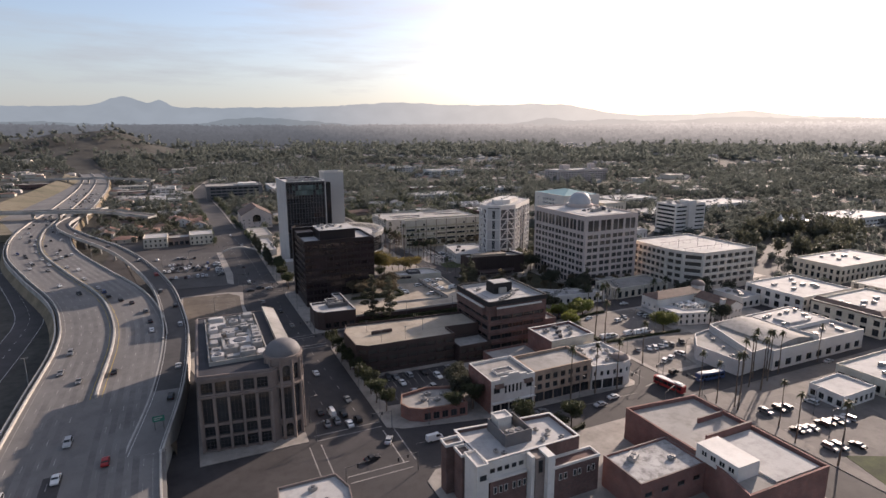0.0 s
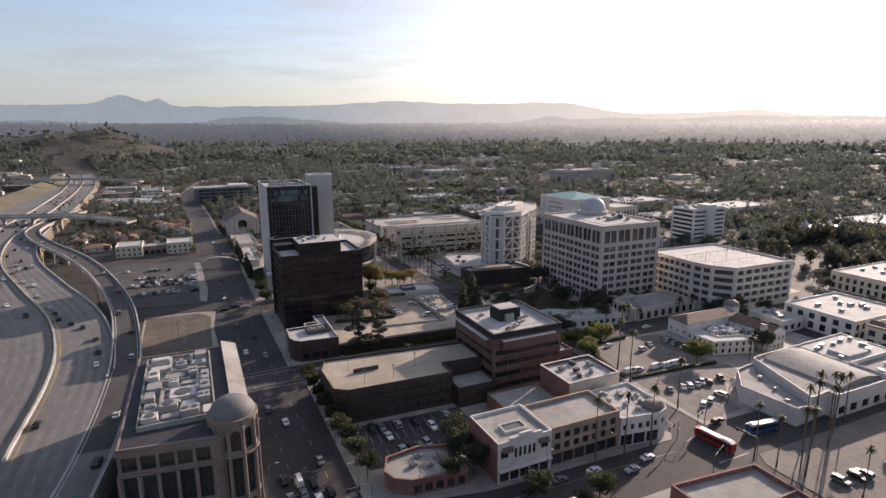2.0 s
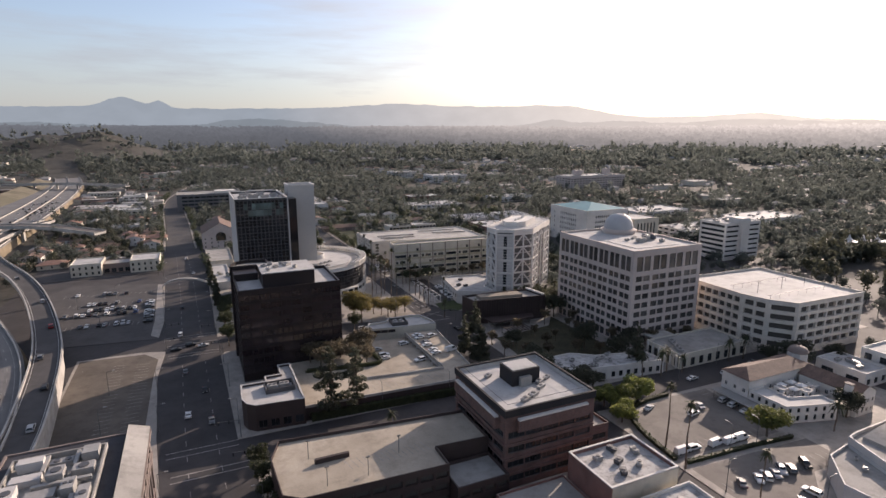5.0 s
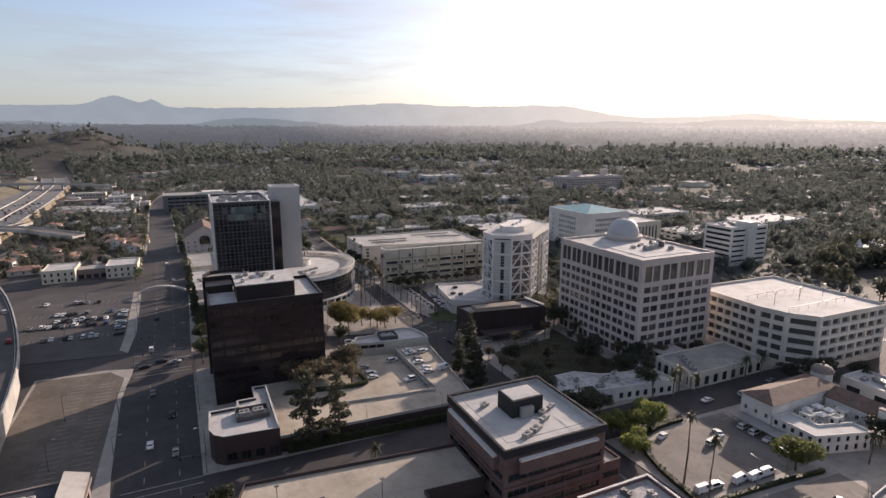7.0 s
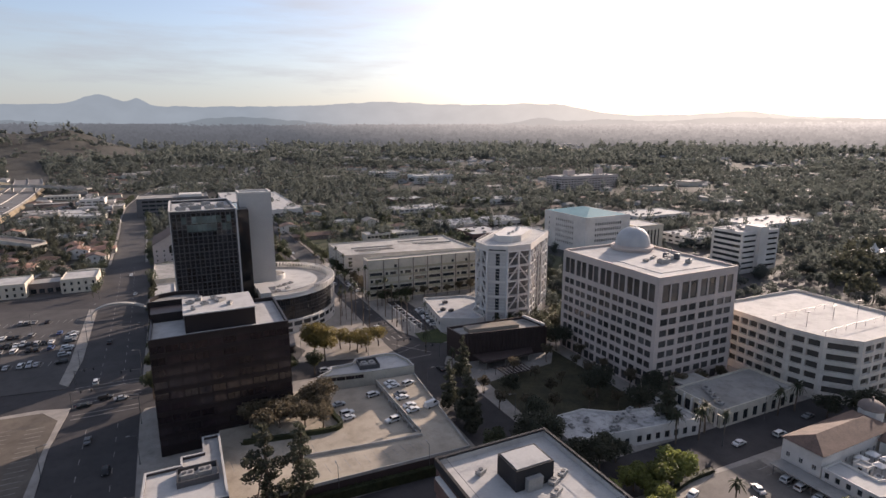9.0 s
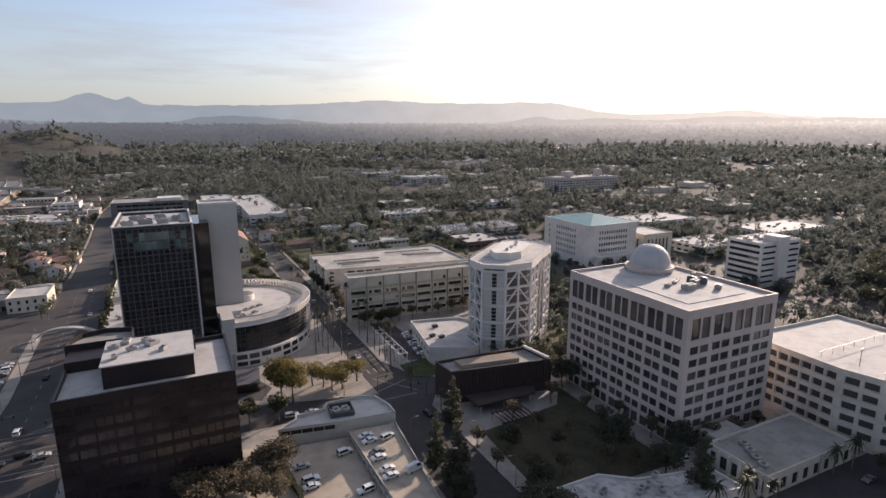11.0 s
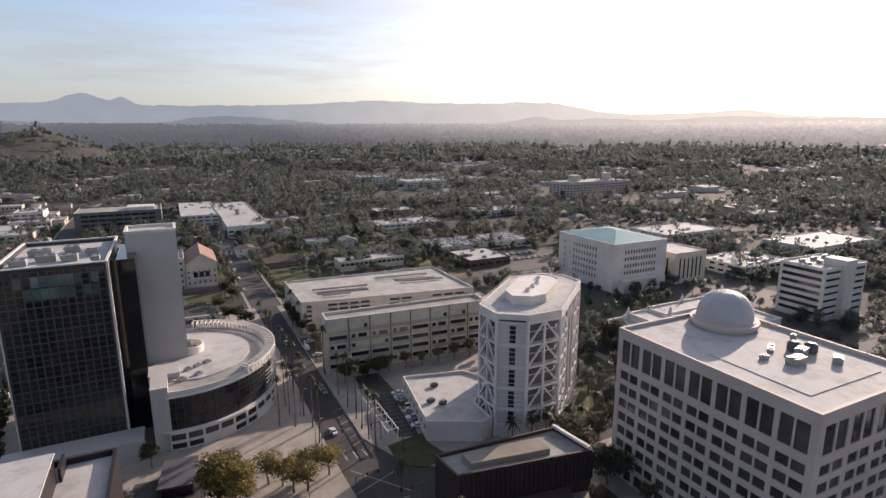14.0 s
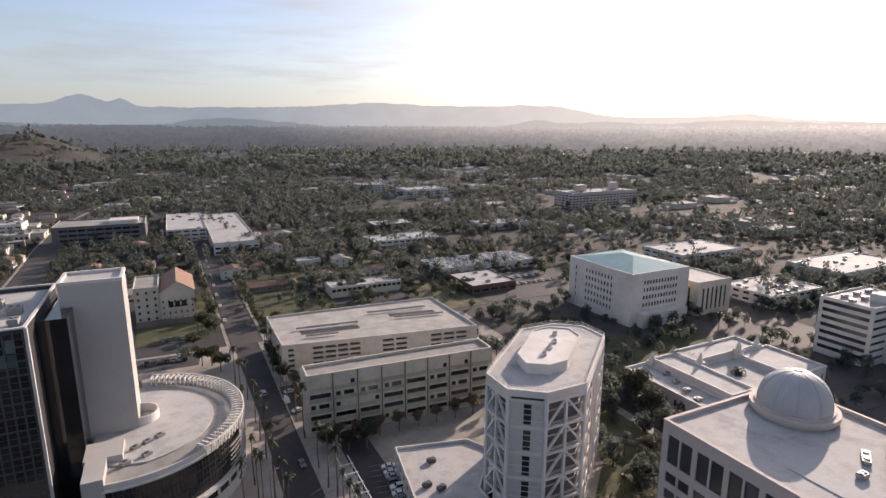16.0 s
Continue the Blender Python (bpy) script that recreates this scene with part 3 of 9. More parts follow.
def slab(name, poly, label, m=PAVING, h=0.15):
    b = MB()
    b.prism(poly, -0.05, h)
    return setting(name, b, m, label, "pavement")


slab("pavement_1", [(-7.5, 149), (23, 149), (23.5, 200), (20, 250), (18, 300), (20, 327), (10, 330), (-13, 330), (-13, 238), (-7.5, 214)], "grey concrete pavement with a kerb round a corner block")
slab("pavement_2", [(47, 147), (52, 144), (78, 138.5), (140, 136.5), (142.5, 139), (142.5, 206), (136, 222), (48, 224), (46.5, 220)], "grey concrete pavement with a kerb round shops")
slab("pavement_3", [(43, 240), (128, 239), (133, 243), (134, 309), (128, 314), (43, 316), (41.5, 312)], "grey concrete pavement with a kerb round a car deck")
slab("pavement_4", [(41, 337), (98, 331), (137, 321), (136.2, 343), (136.4, 380), (136.8, 420), (135.6, 500), (44, 503), (40, 480)], "pale paved plaza and pavement round a round building", PLAZA)
slab("pavement_5", [(152, 224), (330, 220), (330, 312), (200, 314), (155, 311), (151, 305)], "grey concrete pavement with a kerb round a park")
slab("pavement_6", [(147.2, 349), (155, 329), (163, 324), (200, 322), (262, 328), (262, 498), (147, 499)], "grey concrete pavement with a kerb beside a palm-lined street")
slab("pavement_7", [(156, 138), (262, 136), (262, 206), (155, 208)], "grey concrete pavement with a kerb round car parks")
slab("pavement_8", [(154, 30), (268, 30), (268, 119), (157, 120), (154, 116)], "grey concrete pavement with a kerb round a car park", ASPHALT_OLD)
slab("pavement_9", [(49, 30), (138, 30), (138, 116), (132, 119.5), (52, 120), (48, 116)], "grey concrete pavement with a kerb round brick buildings")
slab("pavement_10", [(-20, 30), (27, 30), (27, 120), (22, 123), (-20, 124)], "grey concrete pavement with a kerb round a low roof")
slab("pavement_11", [(-34, 352), (4, 347), (16, 345), (18, 372), (15.5, 450), (-36, 466), (-50, 440)], "dark asphalt pavement with a kerb round a car park", ASPHALT_MID)
slab("pavement_12", [(-60, 482), (13, 484), (11, 560), (-60, 560)], "dark asphalt pavement with a kerb round pale houses", ASPHALT_MID)
slab("pavement_13", [(272, 118), (420, 112), (420, 204), (272, 206)], "grey concrete pavement with a kerb round arcaded buildings", ASPHALT_MID)
slab("pavement_14", [(275, 330), (420, 322), (420, 498), (275, 500)], "grey concrete pavement with a kerb round public buildings", ASPHALT_MID)


def lot(name, poly, label, m=ASPHALT_OLD, stalls=(), z=0.155):
    b = MB()
    b.prism(poly, 0.1, z, 0)
    root = setting(name, b, m, label, "car park")
    for k, (x0, y0, x1, y1, n, depth, side) in enumerate(stalls):
        s = MB()
        a, c = Vector((x0, y0, z + 0.02)), Vector((x1, y1, z + 0.02))
        d = (c - a).normalized()
        nrm = Vector((-d.y, d.x, 0)) * side
        for i in range(n + 1):
            p = a + (c - a) * i / n
            w = d * 0.09
            s.face([p - w, p + w, p + w + nrm * depth, p - w + nrm * depth])
        tagged(part("stall_line", s, LANE_WORN, root), kind="stuff")
    return root


LOT_TAN = mat("worn_tan_asphalt", (0.145, 0.123, 0.102), 0.9, 0, 0.12, 0.3, 4, 0.15, (0.10, 0.086, 0.073), 0.2, stain=0.25)
slab("pavement_19", [(12.9, 351), (16.4, 346.6), (17.9, 372), (15.4, 449), (11.4, 449.4), (13.4, 372)], "pale concrete pavement along a car park", PAVING, 0.172)
lot("car_park_1", [(-12, 240), (16.2, 240), (16.6, 300), (17.5, 319), (12, 327), (-12, 329)], "empty tan asphalt car park with faded white lines", LOT_TAN, [(14, 246, 14.6, 316, 25, 5.0, 1), (1.5, 250, 1.2, 318, 24, 4.4, -1), (-9.4, 258, -9.2, 318, 1, 0.3, 1)])
lot("car_park_2", [(-32, 356), (12, 352), (13, 372), (11, 446), (-34, 460), (-46, 440)], "asphalt car park half full of parked cars", ASPHALT_MID,
    [(-28, 375, 6, 372, 13, 5, 1), (-30, 395, 8, 390, 14, 5, 1), (-33, 415, 8, 410, 15, 5, 1), (-36, 437, 8, 430, 16, 5, 1)])
lot("car_park_3", [(52, 160), (78, 158), (90, 160), (90, 182), (52, 184)], "shaded asphalt car park behind a corner cafe", ASPHALT,
    [(54, 163, 78, 162, 9, 5, 1), (54, 182, 88, 181, 12, 5, -1), (57, 172, 84, 171, 10, 4.6, 1)])
lot("car_park_4", [(158, 176), (199, 174), (203, 205), (186, 206), (163, 201)], "pale asphalt car park with vans along a hedge", ASPHALT_OLD,
    [(160, 176.5, 196, 174.5, 13, 5, 1), (203, 180, 203, 202, 8, 5, 1)])
lot("car_park_5", [(158, 140), (176, 140), (178, 148), (188, 156), (202, 156), (203, 168), (158, 171)], "grey asphalt car park with a row of parked cars", ASPHALT_OLD,
    [(160, 158, 200, 156.5, 14, 5, 1), (160, 142, 175, 142, 5, 5, 1)])
lot("car_park_6", [(158, 68), (186, 62), (200, 90), (186, 90), (186, 108), (160, 110)], "asphalt car park shaded by tall palms", ASPHALT_GREY,
    [(160, 88, 186, 86, 9, 5, 1), (162, 104, 186, 102, 8, 5, -1)])
lot("car_park_7", [(158, 344), (164, 342), (168.5, 370), (168, 392), (158, 393)], "narrow asphalt car park with a row of parked cars", ASPHALT, [(163.5, 344, 167.5, 374, 11, 4.8, 1)])

# lawns
for nm, poly, lab in (("lawn_1", [(153, 341), (152.4, 330), (159, 325.5), (168, 327), (165, 337), (165.5, 343)], "dark green lawn with a rounded kerb"),
                      ("lawn_2", [(156, 245), (198, 243), (199, 297), (190, 286), (158, 282)], "shaded dark lawn under park trees"),
                      ("lawn_3", [(157, 62), (170, 58), (178, 68), (162, 76)], "small green lawn beside a car park")):
    b = MB()
    b.prism(poly, 0.1, 0.2)
    setting(nm, b, GRASS if nm != "lawn_2" else mat("worn_park_lawn", (0.085, 0.075, 0.045), 0.9, 0, 0.3, 0.8, 5, 0.4, (0.05, 0.048, 0.032), 0.2, stain=0.3), lab, "lawn")


for nm, poly, lab in (("lawn_5", [(92, 517), (126, 516), (128, 600), (92, 605)], "dry lawn round a cream villa"),
                      ("lawn_6", [(152, 516), (200, 514), (198, 586), (152, 588)], "shaded green lawn with scattered trees"),
                      ("lawn_7", [(152, 606), (262, 604), (262, 676), (152, 680)], "rough green park land under trees"),
                      ("lawn_9", [(206, 318), (258, 328), (258, 372), (236, 384), (234, 347), (207, 323)], "shaded garden lawn with curved paths"),
                      ("lawn_10", [(276, 390), (360, 388), (360, 424), (314, 424), (312, 470), (276, 472)], "dry lawn before a public building"),
                      ("lawn_8", [(250, 505), (282, 503), (282, 570), (252, 574)], "dry lawn beside a low shed")):
    b = MB()
    b.prism(poly, -0.05, 0.165)
    setting(nm, b, mat(nm + "_grass", (0.105, 0.105, 0.062) if nm != "lawn_8" else (0.19, 0.16, 0.10), 0.9, 0, 0.3, 0.5, 4, 0.4, (0.065, 0.07, 0.038), 0.2, stain=0.3), lab, "lawn")
lot("car_park_8", [(286, 506), (352, 500), (360, 560), (318, 566), (318, 522), (286, 524)], "broad asphalt car park beside a low shed", ASPHALT_MID,
    [(322, 530, 356, 527, 12, 5, 1), (322, 546, 357, 543, 12, 5, 1)])
lot("car_park_10", [(92, 483), (119, 482), (121, 498), (92, 499.5)], "asphalt car park with a few cars behind a round building", ASPHALT_MID, [(94, 492, 118, 491.5, 9, 4.8, 1)])
lot("car_park_11", [(147.6, 412), (157, 411.5), (158, 442), (147.6, 444)], "small asphalt yard between two buildings", ASPHALT_MID, [])
lot("driveway", [(80, 341), (98, 334.5), (103, 343), (99, 353), (84, 354)], "dark asphalt drive before an office tower", ASPHALT_MID, [], 0.175)
lot("car_park_9", [(60, 700, ), (100, 700), (100, 792), (60, 794)], "asphalt car park before a dark office", ASPHALT_MID, [(64, 760, 98, 760, 12, 5, 1), (64, 740, 98, 740, 12, 5, 1)])


def lines(name, mk, label="worn white road markings on asphalt"):
    b = MB()
    mk(b)
    return setting(name, b, LANE_WORN, label, "road marking")


def bar(b, x0, y0, x1, y1, w=0.3, z=0.012):
    d = Vector((x1 - x0, y1 - y0, 0)).normalized()
    n = Vector((d.y, -d.x, 0)) * w / 2
    p, q = Vector((x0, y0, z)), Vector((x1, y1, z))
    b.face([p - n, p + n, q + n, q - n])


def mk1(b):
    low = [p for p in MAIN if 152 < p.y < 318]
    for o in (-4.5, 4.2):
        dashes(b, low, o, 0.18, 0.012, 3, 6)
    hi = [p for p in MAIN if 344 < p.y < 552]
    for o in (-4.0, 4.0):
        dashes(b, hi, o, 0.18, 0.012, 3, 6)
    for y, x0, x1 in ((148.5, 25, 46), (124, 29, 47), (330, 20, 41), (341, 19, 41), (237, 23, 43), (224, 24.5, 46), (318, 21, 41)):
        bar(b, x0, y, x1, y, 0.35)
        bar(b, x0, y + 3, x1, y + 3, 0.35)
    for x in (26, 45.5, 22.5, 49):
        bar(b, x, 127, x, 146, 0.35)
    for x in (137, 140, 143, 146):
        bar(b, x - 0.2, 339, x - 0.6, 343, 0.5)
    for k in range(6):
        bar(b, 143.5, 346 + 4.6 * k, 147.5, 348 + 4.6 * k, 0.25)
    bar(b, 137, 316, 150, 316, 0.35)
    bar(b, 151, 318, 139, 334, 0.3)
    bar(b, 135, 322, 150, 328, 0.3)
    for y in (122, 135):
        bar(b, 52, y - 0.5, 136, y - 3.5, 0.16)
    for x in (147.3, 147.7):
        bar(b, x, 140, x, 205, 0.14)
    bar(b, 143, 134, 155, 136, 0.4)
    bar(b, 143, 122, 155, 122, 0.4)


lines("road_markings", mk1)
# ---- freeway ----
FW = spline([(-22, -60, 7), (-30, 60, 7), (-36, 130, 7), (-37.2, 193, 7), (-37.4, 246, 7), (-41.8, 284, 7), (-53.2, 330, 7), (-78.6, 396, 7), (-104.6, 471, 7), (-121, 560, 6.6), (-127, 660, 6), (-130, 794, 5.5), (-144, 1040, 5), (-175, 1300, 5), (-260, 1700, 5)], 8)
deck = MB()
strip(deck, FW, -20.5, 20.5, 0.0)
kerbwall(deck, FW, -21.2, 21.2, -1.6, -0.02)
freeway = setting("freeway", deck, FWY, "pale concrete freeway on a fill, worn wheel tracks", "freeway")
# pale shoulder and dry cut slope on the freeway's west side
shoulder, slope = MB(), MB()
row = [p for p in FW if 570 < p.y < 1310]
cut = []
for p in row:
    f = min(1, max(0, (p.y - 578) / 110))
    x1 = p.x - 22 - (max(24, 54 - 0.057 * max(0, p.y - 739)) - 22) * f
    cut.append(((p.x - 22, p.y, p.z - 0.5), (x1, p.y, p.z - 0.5), (x1 - 26, p.y, p.z - 0.5 + 7 * f), (x1 - 44, p.y, -0.1)))
for (a, b_, c, d), (a2, b2, c2, d2) in zip(cut, cut[1:]):
    shoulder.face([b_, a, a2, b2])
    slope.face([c, b_, b2, c2])
    slope.face([d, c, c2, d2])
for (a, b_, c, d), end in ((cut[0], 1), (cut[-1], -1)):
    slope.face([d, (a[0], a[1], -0.1), a, b_, c][::end])
setting("freeway_shoulder", shoulder, FWY, "pale concrete frontage lanes beside a freeway", "road")
setting("freeway_bank", slope, mat("dry_cut_slope", (0.19, 0.165, 0.122), 0.95, 0, 0.25, 0.06, 0.8, 0.3, (0.125, 0.115, 0.08), 0.2, stain=0.4), "dry tan cut slope beside a freeway", "slope")
fw_side = MB()
a0, a1 = shift(FW, 21.0, -0.6), [Vector((p.x, p.y, -0.1)) for p in shift(FW, 23.5)]
b0, b1 = shift(FW, -21.0, -0.6), [Vector((p.x, p.y, -0.1)) for p in shift(FW, -25)]
for i in range(len(FW) - 1):
    if FW[i].y > 150 or FW[i].y < 112:
        fw_side.face([a0[i], a1[i], a1[i + 1], a0[i + 1]])
        fw_side.face([b0[i + 1], b1[i + 1], b1[i], b0[i]])
part("embankment", fw_side, DRY, freeway, "dry earth embankment")
for nm, o0, o1, z1, sel in (("barrier", 19.8, 20.3, 0.95, lambda p: p.y < 150), ("barrier", 19.8, 20.3, 0.95, lambda p: p.y > 240), ("barrier", -20.3, -19.8, 1.1, lambda p: p.y < 2000), ("barrier", -0.35, 0.35, 1.2, lambda p: p.y > 192)):
    b = MB()
    kerbwall(b, [p for p in FW if sel(p)], o0, o1, 0.0, z1)
    part(nm, b, CONCRETE, freeway, "weathered concrete barrier")
wl_ = MB()
for o in (5.2, 8.8, 12.4, -5.2, -8.8, -12.4, 16.0, -16.0):
    dashes(wl_, [p for p in FW if 60 < p.y < 1000], o, 0.2, 0.015, 3.5, 8.5)
for o in (18.2, -18.4):
    strip(wl_, [p for p in FW if 60 < p.y < 1000], o - 0.1, o + 0.1, 0.015)
part("lane_line", wl_, LANE_WORN, freeway, "white lane lines")
yl_ = MB()
for o in (1.7, -1.7):
    strip(yl_, [p for p in FW if 190 < p.y < 1000], o - 0.1, o + 0.1, 0.015)
part("edge_line", yl_, PAINT_YELLOW, freeway, "yellow edge lines")
# flat strip painted dark for the gap between the two carriageways
dk = MB()
strip(dk, [p for p in FW if 60 < p.y < 158], -6.5, -2.2, 0.012)
part("dark_strip", dk, ASPHALT, freeway, "dark flat strip standing in for the open median gap")
tar = MB()
for o in (3.4, 7.0, 10.6, 14.2, -3.4, -7.0, -10.6, -14.2):
    strip(tar, [p for p in FW if 60 < p.y < 700], o - 0.85, o + 0.85, 0.006)
part("wheel_tracks", tar, mat("worn_concrete", (0.152, 0.144, 0.137), 0.75, 0, 0.15, 0.25, 3, 0.1, (0.108, 0.102, 0.098), stain=0.25), freeway, "darker worn wheel tracks")

# on-ramp with its own parapet, on columns where it leaves the freeway
RAMP = spline([(-21, 150, 7.0), (-16, 190, 7.05), (-14.0, 234, 7.2), (-15.3, 271, 7.4), (-22.5, 331, 8), (-39.5, 400, 8.8), (-60, 460, 9), (-88, 522, 9), (-108, 575, 9), (-112, 612, 9.5), (-104, 668, 10), (-92, 705, 10.5)], 6)
rd = MB()
strip(rd, [p for p in RAMP if p.y > 184], -4.6, 4.6, 0.03)
ramp = setting("ramp", rd, ASPHALT_MID, "curved elevated on-ramp with pale parapets", "ramp")
mg = MB()
strip(mg, [p for p in RAMP if p.y < 192], -4.6, 4.6, 0.02)
part("merge_lane", mg, FWY, ramp, "pale concrete merging lane")
rb = MB()
kerbwall(rb, RAMP, -5.2, 5.2, -1.4, 0.0)
part("deck_slab", rb, CONCRETE, ramp)
for o0, o1 in ((4.6, 5.15), (-5.15, -4.6)):
    b = MB()
    kerbwall(b, [p for p in RAMP if o0 > 0 or p.y > 240], o0, o1, 0.0, 1.0)
    part("parapet", b, CONCRETE, ramp, "pale concrete parapet")
for i in range(44, len(RAMP) - 2, 5):
    p = RAMP[i]
    b = MB()
    b.tube(p.x, p.y, -0.1, p.z - 1.3, 0.9, n=12)
    part("column", b, CONCRETE, ramp)
rl = MB()
for o in (-3.8, 3.8):
    strip(rl, RAMP, o - 0.08, o + 0.08, 0.045)
part("edge_line", rl, PAINT_WHITE, ramp)
# wall under the ramp and freeway edge
uw = MB()
seg = [p for p in RAMP if p.y < 330]
kerbwall(uw, seg, 4.4, 5.0, -7.2, -1.4)
part("retaining_wall", uw, CONCRETE, ramp, "tall shaded concrete retaining wall")

# overpasses across the freeway
for nm, pts, w, lab in (("overpass", [(-210, 690, 13), (-150, 672, 13.5), (-88, 650, 13.5), (-40, 622, 9)], 7, "low concrete road bridge across the freeway"),
                        ("overpass", [(-260, 1150, 13), (-180, 1140, 13.5), (-125, 1118, 13.5), (-60, 1090, 10)], 7, "distant concrete road bridge across the freeway")):
    ln = spline(pts, 8)
    b = MB()
    strip(b, ln, -w, w, 0)
    o = setting(nm, b, ASPHALT_GREY, lab, "bridge")
    s = MB()
    kerbwall(s, ln, -w, w, -1.8, -0.03)
    kerbwall(s, ln, -w, -w + 0.5, 0.0, 1.0)
    kerbwall(s, ln, w - 0.5, w, 0.0, 1.0)
    part("girder", s, CONCRETE, o)
    for t in (0.35, 0.5, 0.65):
        p = ln[int(t * (len(ln) - 1))]
        c = MB()
        c.box(p.x - 1, p.y - 3, 0, p.x + 1, p.y + 3, p.z - 1.7)
        part("pier", c, CONCRETE, o)

# frontage road west of the freeway
FR = spline([(-84, 150, 0), (-80, 224, 0), (-79, 287, 0), (-81, 322, 0), (-93, 364, 0), (-117, 432, 0), (-142, 490, 0), (-190, 600, 0)], 8)
b = MB()
strip(b, FR, -8, 5, 0.02)
fr = setting("frontage_road", b, ASPHALT, "dark frontage road below the freeway wall", "road")
b = MB()
dashes(b, FR, -1.5, 0.16, 0.035, 3, 6)
strip(b, FR, 4.4, 4.6, 0.035)
strip(b, FR, -7.5, -7.3, 0.035)
part("lane_line", b, PAINT_WHITE, fr)
b = MB()
kerbwall(b, [p for p in FW if 150 < p.y < 600], -22.4, -21.8, -7, 0.4)
part("retaining_wall", b, CONCRETE, freeway, "pale concrete retaining wall")


# ---- buildings ----
# black office block
h = 36.0
rows = floors(9, 3.2, 3.55, 2.3)
bl = block("office_building", "black glass office block with a white roof", "building", (48.5, 281, 86.5, 309), h, DARK_PANEL, ROOF_WHITE,
           {0: grid(38, 10, rows, fill=0.94), 3: grid(28, 7, rows, fill=0.94)}, 1.2, 0.6, glass=GLASS_BLACK, frame=DARK_PANEL, bars=1, depth=0.18)
b = MB()
b.box(58.0, 286, h - 1.2, 77.6, 303, 40.2)
part("penthouse", b, DARK_PANEL, bl)
b = MB()
b.box(57.7, 285.7, 40.2, 77.9, 303.3, 40.5)
part("penthouse_roof", b, ROOF_WHITE, bl)
SWP = [(63, 309.02), (63, 318), (56, 320), (50.5, 318), (47.8, 313.5), (47.6, 309.02)]
b = MB()
b.prism(SWP, 0, 37.6)
b.ring(SWP, inset(SWP, 0.35), 37.6, 39.0)
b.prism([(48.52, 300), (57.6, 300), (57.6, 309), (48.52, 309)], h - 1.2, 37.6)
part("stair_wing", b, DARK_PANEL, bl, "raised dark stair wing with a curved end")
b = MB()
b.face([(*p, 37.65) for p in inset(SWP, 0.36)])
part("stair_wing_roof", b, ROOF_GREY, bl)
b = MB()
b.box(77.9, 303, h - 1.2, 78.4, 308.3, h + 1.4)
b.box(58.0, 285.9, h - 1.2, 59.0, 285.99, h + 1.0)
part("roof_fitting", b, DARK_PANEL, bl)
for i, (x, y, r) in enumerate(((60, 297, 0.6), (64, 294, 0.5), (68.5, 296, 0.9), (71, 291, 0.5), (62.5, 300, 0.8), (60.5, 290, 0.4), (67, 299, 0.6))):
    unit(x, y, 40.5, 2.6 * r + 0.6, 1.8 * r + 0.4, 1.0, "low grey vent on a white flat roof", METAL, 1, 20 * i)

# glass tower with a grey west wall, and its blank core
tw = block("office_tower", "dark glass office tower with a mullion grid", "building", (55.6, 375, 81.8, 416), 59, FRAME_DARK, ROOF_WHITE,
           {0: grid(26.2, 13, floors(16, 3.0, 3.45, 3.25), fill=0.93, edge=0.3)}, 1.0, 0.7, glass=GLASS_TOWER, frame=MULLION, bars=0, rail=1, depth=0.12)
b = MB()
b.box(55.2, 374.6, 0, 55.57, 416.2, 59.1)
part("west_wall", b, GREY_WALL, tw, "blank grey panelled side wall")
b = MB()
b.ring(rect(55.1, 374.5, 82.3, 416.5), rect(55.8, 375.2, 81.6, 415.8), 59.0, 59.4)
part("coping", b, WHITE_WALL, tw)
b = MB()
b.box(81.84, 374.7, 0, 82.5, 375.5, 59)
part("corner_fin", b, GREY_WALL, tw, "pale corner fin")
b = MB()
b.box(81.9, 386, 0, 88.5, 412, 57)
part("recessed_bay", b, GLASS_TOWER, tw)
b = MB()
b.box(51, 366, 0, 86.4, 374.9, 6.5)
part("podium", b, CORE_WALL, tw, "low pale grey podium")
for i, (x, y, w) in enumerate(((60, 384, 4), (66, 388, 5), (72, 386, 4), (77, 392, 3), (63, 398, 6), (71, 400, 4), (79, 381, 2))):
    unit(x, y, 58, w, 3, 2.0, "white air-conditioning unit on a tower roof", METAL, 2, 0)
for i in range(10):
    for z in (49.9, 53.4):
        if (i * 3 + int(z)) % 7 == 0:
            continue
        b = MB()
        b.box(59.8 + i * 2.015, 374.82, z, 61.7 + i * 2.015, 374.97, z + 3.2)
        part("screen_pane", b, GLASS_SCREEN, tw, "pale sea-green screen pane")
core = thing("stair_tower", "tall blank pale grey stair tower beside a glass tower", "building", (93, 402, 0))
b = MB()
b.box(85.7, 396, 0, 100.6, 409, 63)
part("wall", b, CORE_WALL, core)
b = MB()
b.ring(rect(85.5, 395.8, 100.8, 409.2), rect(86.3, 396.6, 100.0, 408.4), 63, 63.9)
part("coping", b, WHITE_WALL, core)

# round council building
CX, CY, RR = 98.0, 398.0, 31.8
rd_ = thing("round_building", "round white civic building with curved dark glazing", "building", (CX, CY, 0))


def arc(r, a0, a1, n):
    return [(CX + r * math.cos(radians(a0 + (a1 - a0) * i / n)), CY + r * math.sin(radians(a0 + (a1 - a0) * i / n))) for i in range(n + 1)]


